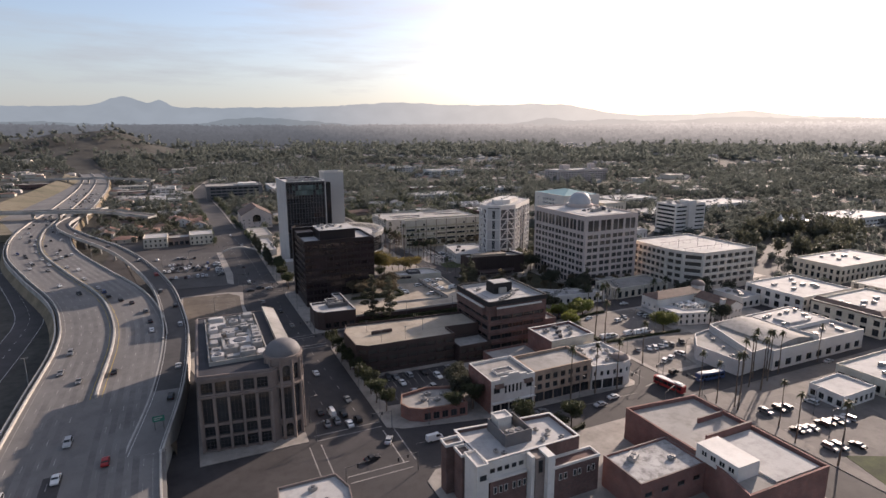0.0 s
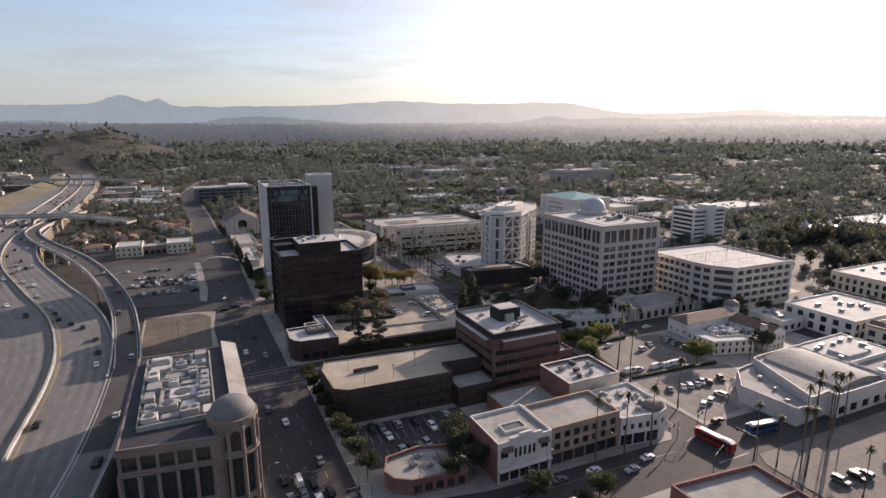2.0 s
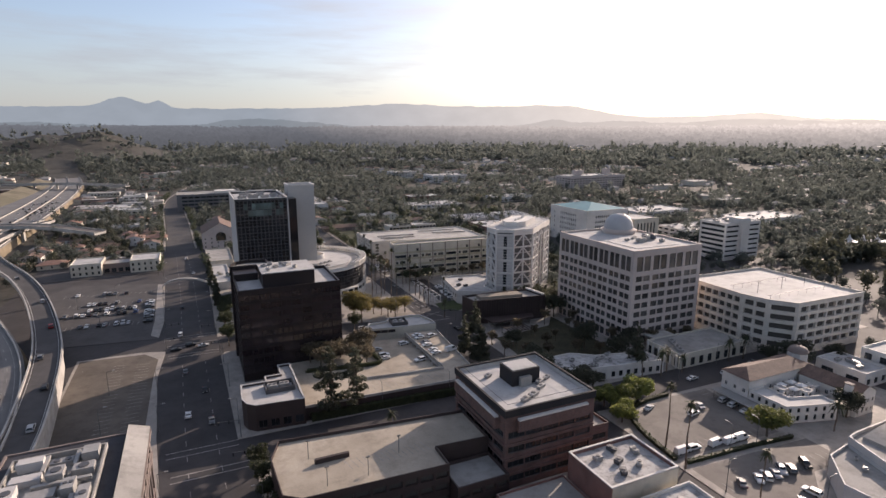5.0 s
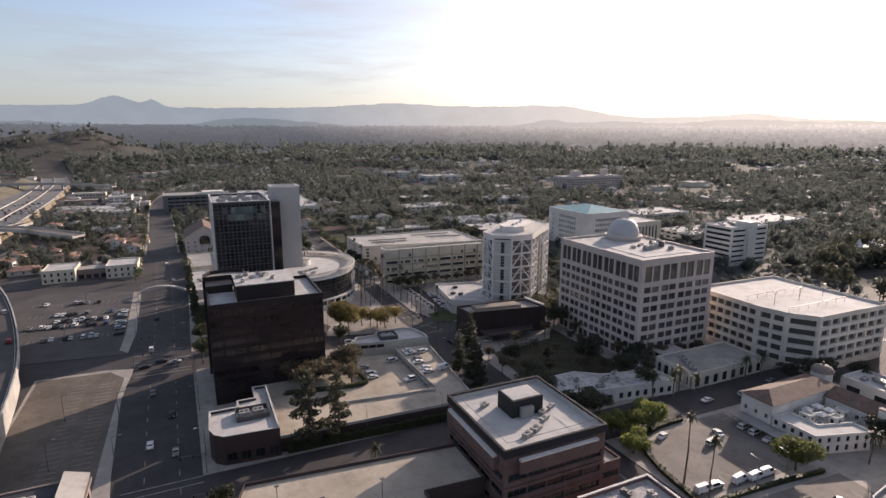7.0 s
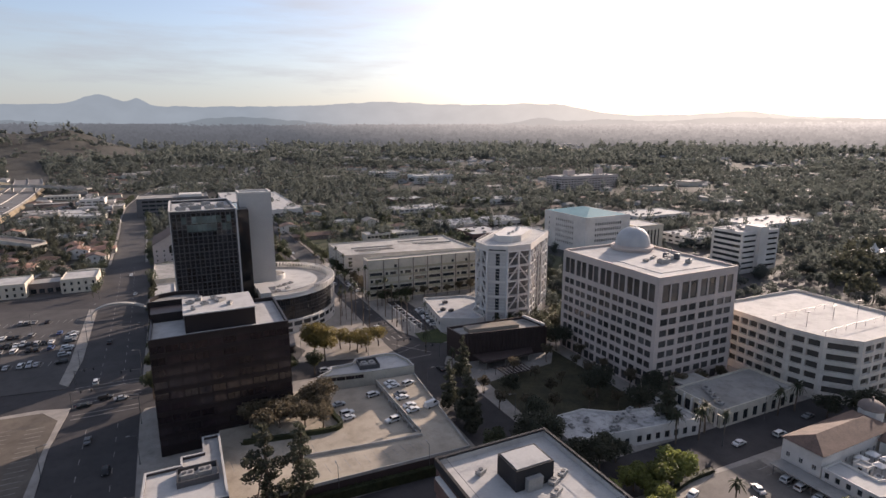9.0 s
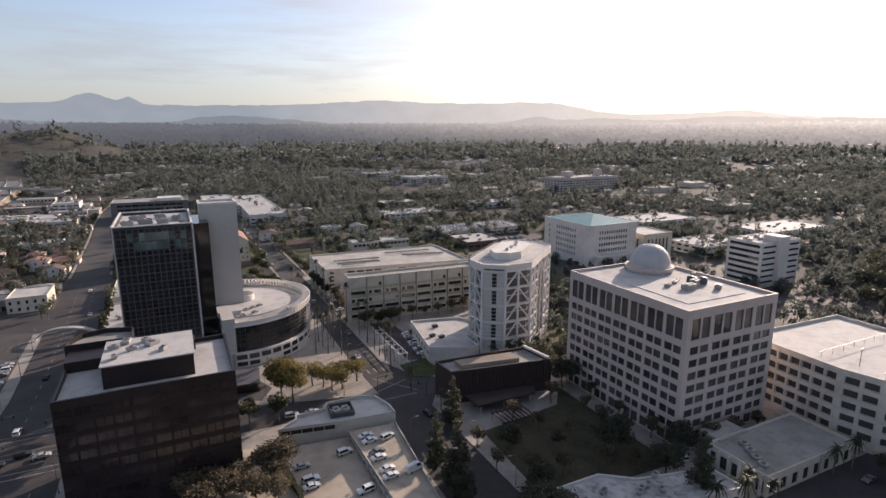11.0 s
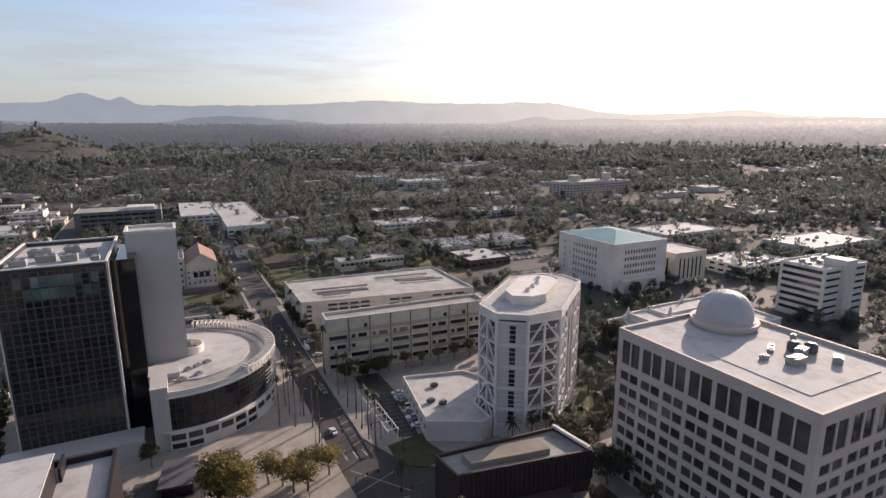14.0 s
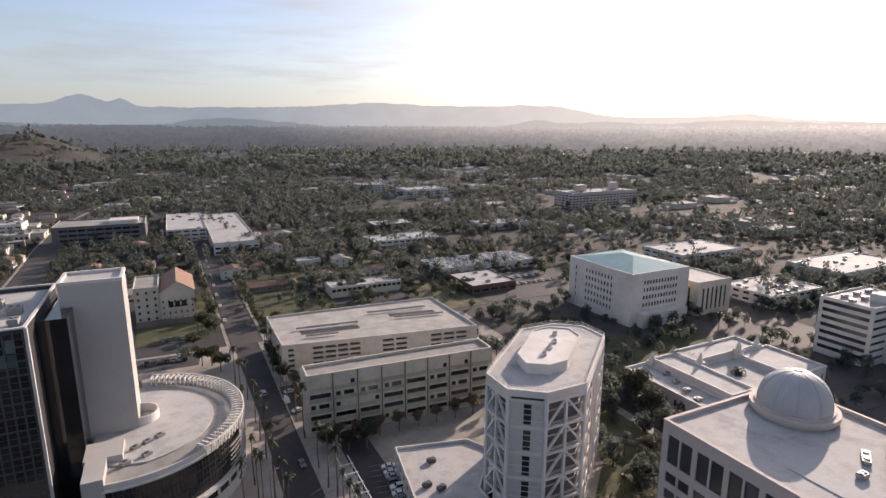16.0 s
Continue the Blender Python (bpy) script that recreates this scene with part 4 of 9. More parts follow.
A0, A1, NN = -99.0, 78.0, 42
outer = arc(RR - 1.0, A0, A1, NN)
b = MB()
low = arc(RR - 0.6, A0, A1, 20)
for i in range(20):
    u = Vector(low[i + 1]) - Vector(low[i])
    hole = [(u.length / 2, 3.2, u.length * 0.84, 2.2)] + ([(u.length / 2, 0.5, u.length * 0.84, 1.9)] if i % 4 < 2 else [])
    facade(b, rd_, low[i], low[i + 1], 0, 6.2, hole, 0.5, GLASS, FRAME_DARK, 0)
b.face([(*p, 6.2) for p in low] + [(88, 420, 6.2), (89, 369, 6.2)])
part("base_wall", b, WHITE_WALL, rd_)
gl = arc(RR - 2.2, A0, A1, NN)
for i in range(NN):
    p, q = Vector((*gl[i], 0)), Vector((*gl[i + 1], 0))
    w = (q - p).length
    for z, hh in ((6.2, 3.4), (9.65, 3.5), (13.2, 3.6)):
        ob = new("window", pane_mesh(w * 0.98, hh, GLASS_TOWER, FRAME_DARK, 1, 1))
        mid = (p + q) / 2
        place(ob, rd_, Matrix.Translation((mid.x, mid.y, z)) @ Matrix.Rotation(math.atan2(q.y - p.y, q.x - p.x), 4, "Z"))
for k, z in enumerate((7.6, 9.0, 10.4, 11.8, 13.2, 14.6)):
    b = MB()
    o1, i1 = arc(RR - 0.3, -35, 60, 24), arc(RR - 0.7, -35, 60, 24)
    for i in range(24):
        for m0, m1, z0, z1 in ((o1, i1, z, z + 0.16),):
            b.face([(*m0[i], z0), (*m0[i + 1], z0), (*m0[i + 1], z1), (*m0[i], z1)])
            b.face([(*m0[i], z1), (*m0[i + 1], z1), (*m1[i + 1], z1), (*m1[i], z1)])
            b.face([(*m0[i], z0), (*m1[i], z0), (*m1[i + 1], z0), (*m0[i + 1], z0)])
            b.face([(*m1[i + 1], z0), (*m1[i], z0), (*m1[i], z1), (*m1[i + 1], z1)])
    part("louvre", b, METAL, rd_)
b = MB()
o1, i1 = arc(RR - 1.6, A0, A1, NN), arc(RR - 5.0, A0, A1, NN)
for i in range(NN):
    j1 = arc(RR - 2.3, A0, A1, NN)
    b.face([(*o1[i], 16.75), (*o1[i + 1], 16.75), (*o1[i + 1], 17.2), (*o1[i], 17.2)])
    b.face([(*o1[i], 17.2), (*o1[i + 1], 17.2), (*j1[i + 1], 17.2), (*j1[i], 17.2)])
    b.face([(*j1[i], 17.2), (*j1[i + 1], 17.2), (*j1[i + 1], 18.7), (*j1[i], 18.7)])
    k1 = arc(RR - 2.7, A0, A1, NN)
    b.face([(*j1[i], 18.7), (*j1[i + 1], 18.7), (*k1[i + 1], 18.7), (*k1[i], 18.7)])
    b.face([(*k1[i + 1], 18.0), (*k1[i], 18.0), (*k1[i], 18.7), (*k1[i + 1], 18.7)])
b.face([(*o1[0], 0), (89.5, 369.4, 0), (89.5, 369.4, 19.6), (*o1[0], 19.6)][::-1])
part("drum_wall", b, WHITE_WALL, rd_)
b = MB()
ro = arc(RR - 2.4, A0, A1, NN)
b.face([(*p, 18.1) for p in ro] + [(96, 424, 18.1), (89, 420, 18.1), (89.4, 369.6, 18.1)])
part("roof", b, ROOF_GREY, rd_)
b = MB()
b.prism(arc(RR - 9.0, -78, 74, 36) + [(97, 420), (89.5, 418), (89.5, 379)], 18.1, 18.5)
part("inner_roof", b, ROOF_WHITE, rd_, "raised pale inner roof")
# ring of concrete fins round the roof
fin = MB()
fin.box(-0.2, -1.9, 0.2, 0.2, 1.7, 0.6)
fin.box(-0.2, -1.9, -1.9, 0.2, -1.5, 0.2)
fin.box(-0.2, 1.35, -2.1, 0.2, 1.7, 0.2)
fin_me = fin.mesh("roof_fin", WHITE_WALL)
n_f = 42
for i in range(n_f):
    a = radians(-52 + 132 * i / (n_f - 1))
    ob = new("roof_fin", fin_me)
    place(ob, rd_, Matrix.Translation((CX + (RR - 1.8) * math.cos(a), CY + (RR - 1.8) * math.sin(a), 19.9)) @ Matrix.Rotation(a - math.pi / 2, 4, "Z"))
b = MB()
for r0, r1, z0, z1 in ((RR - 0.45, RR - 0.05, 20.25, 20.65),):
    p0, p1 = arc(r1, -52, 80, 40), arc(r0, -52, 80, 40)
    for i in range(40):
        b.face([(*p0[i], z0), (*p0[i + 1], z0), (*p0[i + 1], z1), (*p0[i], z1)])
        b.face([(*p1[i + 1], z0), (*p1[i], z0), (*p1[i], z1), (*p1[i + 1], z1)])
        b.face([(*p0[i], z1), (*p0[i + 1], z1), (*p1[i + 1], z1), (*p1[i], z1)])
        b.face([(*p0[i], z0), (*p1[i], z0), (*p1[i + 1], z0), (*p0[i + 1], z0)])
part("roof_ring", b, WHITE_WALL, rd_)
b = MB()
b.box(89.2, 368.2, 0, 93.9, 379, 20.6)
b.box(88.5, 379, 18.2, 97.4, 388, 20.4)
part("stair_block", b, CORE_WALL, rd_, "plain pale grey stair block")
b = MB()
dr = [(100.6 + 5.2 * math.cos(2 * math.pi * i / 28), 401.5 + 5.2 * math.sin(2 * math.pi * i / 28)) for i in range(28)]
b.ring(dr, inset(dr, 0.4), 18.5, 21.2)
part("skylight_drum", b, WHITE_WALL, rd_)
for x, y in ((100, 384), (103, 386), (106, 388), (98, 377), (103, 379)):
    unit(x, y, 18.2, 2.2, 1.6, 1.1, "small grey vent unit on a round roof", METAL, 1, 30)

# pale stone office with a metal dome
ofr = [(33.8, 6.5)] + [(z - 1.15, 2.45) for z in (30.4, 26.4, 22.35, 18.3, 14.3, 10.3, 6.3)] + [(0.5, 3.3)]
X0, Y0, X1, Y1 = 205.6, 248.6, 245.6, 301.0
of = block("office_building", "pale pink stone office block with paired windows", "building", (X0, Y0, X1, Y1), 43, STONE_OFFICE, ROOF_WHITE,
           {0: grid(40, 8, ofr, w=3.55, edge=1.2, pairs=0.5), 3: grid(52.4, 14, ofr, w=2.8, edge=1.0, pairs=0.35)}, 0.7, 0.6, cap=STONE_OFFICE, glass=GLASS_OFFICE, frame=FRAME_DARK, depth=0.4, bars=0)
b = MB()
DX, DY = 235.0, 291.6
b.tube(DX, DY, 42.3, 43.2, 8.2, n=40)
b.tube(DX, DY, 43.2, 44.2, 8.8, n=40)
b.tube(DX, DY, 44.2, 44.6, 7.8, n=40)
part("dome_drum", b, STONE_OFFICE, of, "round stone drum", False)
b = MB()
b.dome(DX, DY, 44.6, 7.3, 7.5, 48, 12, 0, 0.85)
dome_ = part("dome", b, METAL_DOME, of, "brushed metal dome", True)
for i in range(10):
    a = 2 * math.pi * i / 10
    r_ = MB()
    for k in range(10):
        t0, t1 = k / 10 * math.pi / 2, (k + 1) / 10 * math.pi / 2
        c0, c1 = 7.34 * math.cos(t0) ** 0.85, 7.34 * max(0.0, math.cos(t1)) ** 0.85
        r_.beam((DX + c0 * math.cos(a), DY + c0 * math.sin(a), 44.6 + 7.54 * math.sin(t0)), (DX + c1 * math.cos(a), DY + c1 * math.sin(a), 44.6 + 7.54 * math.sin(t1)), 0.07)
    part("seam", r_, METAL_DOME, dome_)
for i, (x, y, w, d, hh) in enumerate(((226, 266, 4.5, 2.5, 1.8), (231, 268, 3.5, 2.2, 2.2), (235, 262, 3, 2, 1.6), (222, 271, 2, 1.4, 1.0), (237.5, 274, 1.2, 1.2, 2.5), (229, 274, 5, 1.5, 0.8))):
    unit(x, y, 42.5, w, d, hh, "grey mechanical unit on a white roof", METAL, 2, 15 * (i % 3))

b = MB()
b.prism([(213, 255), (239, 255), (239, 279), (213, 279)], 42.3, 42.5)
part("raised_roof", b, ROOF_WHITE, of)
for x, y, hh in ((233, 271, 1.9), (235.6, 268.5, 1.9)):
    b = MB()
    b.tube(x, y, 42.75, 42.75 + hh, 1.5, n=18)
    b.tube(x, y, 42.75 + hh, 43.0 + hh, 1.1, n=18)
    part("cooling_drum", b, SOLAR, of, "dark round cooling drum", True)

# white garage beside it, with cut corners
PG = [(261.5, 211.7), (304, 210.6), (304, 261), (253.5, 263), (252.4, 231), (254.8, 220.4)]
prow = floors(5, 3.0, 4.0, 2.5)


def ph(i):
    return math.dist(PG[i], PG[(i + 1) % len(PG)])


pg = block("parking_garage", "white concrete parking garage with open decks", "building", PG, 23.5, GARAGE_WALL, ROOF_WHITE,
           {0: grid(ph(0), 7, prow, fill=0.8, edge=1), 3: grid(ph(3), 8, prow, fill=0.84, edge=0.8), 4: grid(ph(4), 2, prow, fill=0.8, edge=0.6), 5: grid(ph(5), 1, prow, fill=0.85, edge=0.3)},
           1.0, 0.4, glass=OPENING_SHADE, frame=GARAGE_WALL, bars=0, depth=0.9)
for z in (2.9, 6.9, 10.9, 14.9, 18.9):
    b = MB()
    b.ring(inset(PG, -0.12), inset(PG, -0.005), z - 1.3, z + 0.1)
    part("spandrel", b, GARAGE_WALL, pg)
b = MB()
for y in (222, 240):
    b.beam((256, y, 24.6), (296, y, 24.6), 0.16)
    for x in range(258, 297, 6):
        b.tube(x, y, 22.5, 24.6, 0.07, n=6)
part("roof_rail", b, POLE, pg)
for x, y in ((262, 231), (278, 231), (294, 231)):
    b = MB()
    b.tube(x, y, 22.5, 28, 0.1, n=6)
    b.beam((x - 1, y, 28), (x + 1, y, 28), 0.3, 0.15)
    part("deck_lamp", b, POLE, pg)

# lattice tower: an eight-sided white tower with braced bays
LC = (208.8, 345.0)
LP = [(185.2, 331), (193, 325), (205.3, 325), (232.4, 348.6), (232.4, 359), (224.6, 365), (212.5, 365), (185.2, 341.3)]
LH, lt = 40.8, thing("octagonal_tower", "white eight-sided tower with braced steel lattice bays", "building", (*LC, 0))
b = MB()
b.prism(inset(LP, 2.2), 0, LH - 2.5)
# panel grey is darkened to hold the shade behind the braces
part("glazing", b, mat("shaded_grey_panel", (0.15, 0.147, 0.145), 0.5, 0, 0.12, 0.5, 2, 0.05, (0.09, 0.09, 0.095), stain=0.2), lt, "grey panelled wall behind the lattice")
b = MB()
for k in range(9):
    z = LH - 2.4 - 3.575 * (k + 1)
    b.ring(inset(LP, 1.5 + 0.5 * (k % 2 == 0)), inset(LP, 2.5), z - 0.2, z + 0.2)
part("floor_edge", b, WHITE_WALL, lt)
b = MB()
b.ring(inset(LP, -0.05), inset(LP, 0.5), LH - 2.4, LH + 0.35)
part("top_wall", b, WHITE_WALL, lt)
b = MB()
b.ring(inset(LP, -0.05), inset(LP, 0.6), 0, 4.6)
part("base_wall", b, WHITE_WALL, lt)
b = MB()
b.face([(*p, LH) for p in inset(LP, 0.5)])
part("roof", b, ROOF_WHITE, lt)
for i in range(8):
    p = LP[i]
    b = MB()
    q = inset(LP, 0.35)[i]
    b.tube(q[0], q[1], 0, LH - 2.4, 0.55, n=8)
    part("column", b, WHITE_STEEL, lt)
for i in (0, 2, 3, 4, 5, 6, 7, 1):
    pa, pb = Vector((*inset(LP, 0.3)[i], 0)), Vector((*inset(LP, 0.3)[(i + 1) % 8], 0))
    L = (pb - pa).length
    if i == 0:      # blind face with a slot of windows
        b = MB()
        holes = [(L * 0.5, z, 1.9, 5.6) for z in [LH - 9.2 - 7.15 * k for k in range(4)]] + [(L * 0.5, 4.8, 1.9, 4.6)]
        facade(b, lt, inset(LP, 0.6)[0], inset(LP, 0.6)[1], 4.6, LH - 2.4, holes, 0.4, GLASS, FRAME_DARK, 0)
        part("blind_wall", b, GREY_WALL, lt)
        e0, e1 = Vector((*inset(LP, 0.5)[0], 0)), Vector((*inset(LP, 0.5)[1], 0))
        for k in range(5):
            b = MB()
            b.beam(e0 + Vector((0, 0, LH - 2.6 - 7.15 * k)), e1 + Vector((0, 0, LH - 2.6 - 7.15 * k)), 0.5, 0.9)
            part("panel_ledge", b, WHITE_WALL, lt)
            for d in (2.2, 3.8, 5.4):
                b = MB()
                b.beam(e0 + Vector((0, 0, LH - 2.6 - 7.15 * k - d)), e1 + Vector((0, 0, LH - 2.6 - 7.15 * k - d)), 0.14, 0.12)
                part("panel_ledge", b, WHITE_WALL, lt)
        continue
    nb = max(1, round(L / 6.0))
    for s in range(nb):
        u0, u1 = pa + (pb - pa) * s / nb, pa + (pb - pa) * (s + 1) / nb
        recess = nb > 4 and s in (2, 3)     # open stair bays half way along the long faces
        for k in range(5):
            z1_ = LH - 2.4 - 7.15 * k
            z0_ = max(4.6, z1_ - 7.15)
            if not recess or k == 0:
                br = MB()
                up = s % 2 == 0
                br.beam((u0.x, u0.y, z0_ if up else z1_), (u1.x, u1.y, z1_ if up else z0_), 0.55)
                part("brace", br, WHITE_STEEL, lt)
            if not recess:
                br = MB()
                br.beam((u0.x, u0.y, z1_), (u1.x, u1.y, z1_), 0.75, 0.6)
                part("cross_beam", br, WHITE_STEEL, lt)
                if nb > 4:
                    br = MB()
                    br.beam((u0.x, u0.y, (z0_ + z1_) / 2), (u1.x, u1.y, (z0_ + z1_) / 2), 0.4)
                    part("cross_beam", br, WHITE_STEEL, lt)
        br = MB()
        br.beam((u0.x, u0.y, 0), (u0.x, u0.y, LH - 2.4), 0.7)
        part("bay_post", br, WHITE_STEEL, lt)
e0, e1 = Vector((*inset(LP, -0.06)[0], LH - 1.75)), Vector((*inset(LP, -0.06)[1], LH - 1.75))
b = MB()
b.beam(e0 + (e1 - e0) * 0.1, e0 + (e1 - e0) * 0.92, 0.12, 0.55)
part("slot_window", b, GLASS, lt, "long dark slot window")
b = MB()
PP = [(195, 337), (200, 333.5), (206, 334), (221, 347), (222, 353), (217, 357), (211, 356.5), (196.5, 343.5)]
b.prism(PP, LH, LH + 2.7)
b.ring(inset(PP, -0.1), inset(PP, 0.25), LH + 2.7, LH + 3.0)
part("penthouse", b, WHITE_WALL, lt)
b = MB()
RP = inset(LP, 0.2)
for i in range(8):
    p, q = Vector((*RP[i], LH + 0.35)), Vector((*RP[(i + 1) % 8], LH + 0.35))
    for dz in (0.55, 1.1):
        b.beam(p + Vector((0, 0, dz)), q + Vector((0, 0, dz)), 0.07)
    for k in range(max(2, int((q - p).length / 2.4))):
        o = p + (q - p) * k / max(2, int((q - p).length / 2.4))
        b.beam(o, o + Vector((0, 0, 1.1)), 0.08)
part("roof_rail", b, WHITE_STEEL, lt)
for x, y in ((203, 340), (211, 346), (215, 351), (207, 343)):
    unit(x, y, LH + 2.7, 1.8, 1.6, 0.8, "small white vent on a penthouse roof", WHITE_STEEL, 1, 40)
# dark entrance pavilion between the plaza and the glass tower
ep = thing("pavilion", "low dark entrance pavilion with a flat roof on a plaza", "pavilion", (94.5, 349, 0.15))
b = MB()
b.prism([(90.5, 343.5), (98, 342.5), (99.5, 354.5), (92, 355.5)], 0.15, 3.4)
part("wall", b, GLASS_BLACK, ep)
b = MB()
b.prism([(89.7, 342.6), (98.7, 341.5), (100.4, 355.2), (91.4, 356.4)], 3.4, 3.9)
part("roof", b, ROOF_DARK, ep)
for x, y in ((90.1, 343), (98.3, 342), (99.9, 354.8), (91.8, 355.9)):
    b = MB()
    b.tube(x, y, 0.15, 3.4, 0.16, n=8)
    part("post", b, FRAME_DARK, ep)

# low white hall at the tower's foot
block("hall", "low white hall with a pale flat roof", "building", [(165, 338), (180, 330), (184.5, 331), (184.5, 342), (197, 358), (193, 365.5), (170.5, 371)], 7.0, WHITE_WALL, ROOF_WHITE, {6: grid(33, 7, [(2.6, 2.0)], fill=0.45)})
for x, y, r in ((172, 350, 10), (175, 347, 20), (178, 360, 0)):
    unit(x, y, 6.1, 2.4, 1.6, 1.2, "dark grey unit on a low roof", SOLAR, 1, r)
# curved planter wall behind
b = MB()
pw = spline([(238, 322, 0.15), (246, 326, 0.15), (250, 336, 0.15), (247, 348, 0.15), (240, 356, 0.15)], 1.5)
kerbwall(b, pw, -0.3, 0.3, 0, 1.1)
tagged(new("planter_wall", b.mesh("planter_wall", CONCRETE)), "curved pale concrete planter wall", "wall")

# cream office slab with thin pilasters and uneven window bands
CREAM_PANEL = mat("yellowed_panel", (0.46, 0.42, 0.31), 0.75, 0, 0.1, 0.4, 3, 0.08, (0.36, 0.33, 0.25), stain=0.25, per_ob=0.16)
CRW, CRE = Vector((150.2, 399.6, 0)), Vector((219.4, 394.6, 0))
cr_len, cr_dir = (CRE - CRW).length, (CRE - CRW).normalized()
cr_turn = Matrix.Rotation(math.atan2(cr_dir.y, cr_dir.x), 4, "Z")
cr_rows = floors(5, 2.0, 3.95, 1.7)
BAY = cr_len / 8
cw, ch = random.Random(29), []
for bay in range(8):
    for fl_, (z, hh) in enumerate(cr_rows):
        u, k = BAY * (bay + 0.5), cw.random()
        if fl_ == 4 and k < 0.6 or bay == 0 and fl_ < 4 and k < 0.2:
            continue
        if fl_ == 4 or k > 0.86:
            ch.append((u + cw.choice((-2.6, 2.6)), z, 1.5, hh))
        elif k > 0.7:
            ch += [(u - 2.5, z, 1.6, hh), (u + 1.2, z, 3.6, hh)]
        else:
            ch.append((u, z, BAY - 1.5, hh))
crm = block("office_building", "cream plaster office slab with uneven dark windows", "building", [tuple(CRW.xy), tuple(CRE.xy), (219.8, 405), (150.6, 409)], 22.6, CREAM_WALL, ROOF_GREY, {0: ch}, 0.8, 0.4, cap=CREAM_WALL)
for bay in range(8):
    for z, _ in cr_rows:
        b = MB()
        b.box(-BAY / 2 + 0.45, -0.07, -1.45, BAY / 2 - 0.45, -0.004, -0.1)
        b.box(-BAY / 2 + 0.45, -0.2, -0.1, BAY / 2 - 0.45, -0.004, 0.0)
        ob = new("spandrel", b.mesh("spandrel", CREAM_PANEL))
        place(ob, crm, Matrix.Translation(CRW + cr_dir * (BAY * (bay + 0.5)) + Vector((0, 0, z))) @ cr_turn)
for i in range(9):
    b = MB()
    b.box(-0.2, -0.34, 0, 0.2, -0.006, 22.6)
    ob = new("pilaster", b.mesh("pilaster", STONE_BEIGE if i not in (0, 8) else CREAM_WALL))
    place(ob, crm, Matrix.Translation(CRW + cr_dir * (BAY * i)) @ cr_turn)
for i in range(5):
    b = MB()
    b.box(149.7, 400.6 + i * 1.6, 0, 150.2, 401.2 + i * 1.6, 22.6)
    part("fin", b, WHITE_WALL, crm)
# parking structure behind it
cp_rows = floors(6, 1.3, 2.3, 1.4)
allh = []
for u0, u1, n in ((2, 5, 1), (12, 33, 4), (42, 54, 2), (64, 82, 3)):
    for z, hh in cp_rows:
        for i in range(n):
            allh.append((u0 + (u1 - u0) * (i + 0.5) / n, z, (u1 - u0) / n * 0.85, hh))
cpk = block("parking_garage", "cream concrete parking garage with long openings", "building", [(150.5, 448), (236, 434.5), (236, 484), (150.5, 489)], 16.2, GARAGE_WALL, CONCRETE, {0: allh, 3: grid(41, 6, cp_rows, fill=0.75, edge=2)}, 0.9, 0.4, glass=OPENING_SHADE, frame=GARAGE_WALL, bars=0, depth=0.9)
b = MB()
for x0, y0, x1, y1 in ((160, 466, 188, 463), (162, 455, 176, 453), (196, 474, 226, 471), (206, 462, 230, 458)):
    b.beam((x0, y0, 16.2), (x1, y1, 16.2), 0.3, 0.9)
part("ramp_wall", b, CONCRETE, cpk)
# flat dark patches painted on the roof for the shade in ramp wells
for x0, y0, x1, y1 in ((161, 459, 187, 456), (205, 465, 228, 461)):
    b = MB()
    b.face([(x0, y0, 15.34), (x1, y1, 15.34), (x1, y1 + 5, 15.34), (x0, y0 + 5, 15.34)])
    part("ramp_opening", b, ASPHALT, cpk)

# dark clad box with a white roof, and its court
db = block("office_building", "dark brown ribbed office box with a pale roof", "building", [(157, 302.5), (194.5, 296.5), (192.5, 310.5), (156, 313)], 12, DARK_BROWN, ROOF_GREY, {}, 0.8, 0.4, cap=DARK_BROWN)
for i in range(30):
    t = i / 29
    b = MB()
    x, y = 157 + 37.5 * t, 302.5 - 6 * t
    b.box(x - 0.14, y - 0.5, 4.0, x + 0.14, y - 0.02, 11.8)
    part("rib", b, DARK_BROWN, db)
b = MB()
b.prism([(162, 304.5), (184, 301), (184, 307), (162, 309.5)], 11.2, 12.9)
part("penthouse", b, ROOF_TAN, db)
b = MB()
b.beam((194, 297, 12.6), (192.2, 310.4, 12.6), 0.9, 0.8)
part("white_edge", b, WHITE_WALL, db)
b = MB()
b.prism([(161.5, 291), (184.3, 290.8), (187, 296), (161, 299.5)], 3.4, 4.1)
cn = thing("canopy", "flat dark canopy on posts over a shaded court", "canopy", (172, 294, 0.15))
part("slab", b, DARK_BROWN, cn)
for x, y in ((163, 292), (183, 292), (172, 292), (163, 298), (185, 295)):
    b = MB()
    b.tube(x, y, 0.15, 3.4, 0.2, n=8)
    part("post", b, CONCRETE, cn)
b = MB()
for k in range(8):
    b.box(164 + k * 1.6, 279, 3.0, 164.5 + k * 1.6, 287, 3.3)
b.box(163.5, 279.3, 2.7, 176, 279.6, 3.0)
b.box(163.5, 286.4, 2.7, 176, 286.7, 3.0)
pe = thing("pergola", "dark timber pergola in a shaded court", "pergola", (170, 283, 0.15))
part("slats", b, DARK_BROWN, pe)
for x, y in ((164, 279.5), (175.5, 279.5), (164, 286.5), (175.5, 286.5)):
    b = MB()
    b.tube(x, y, 0.15, 2.7, 0.15, n=6)
    part("post", b, DARK_BROWN, pe)

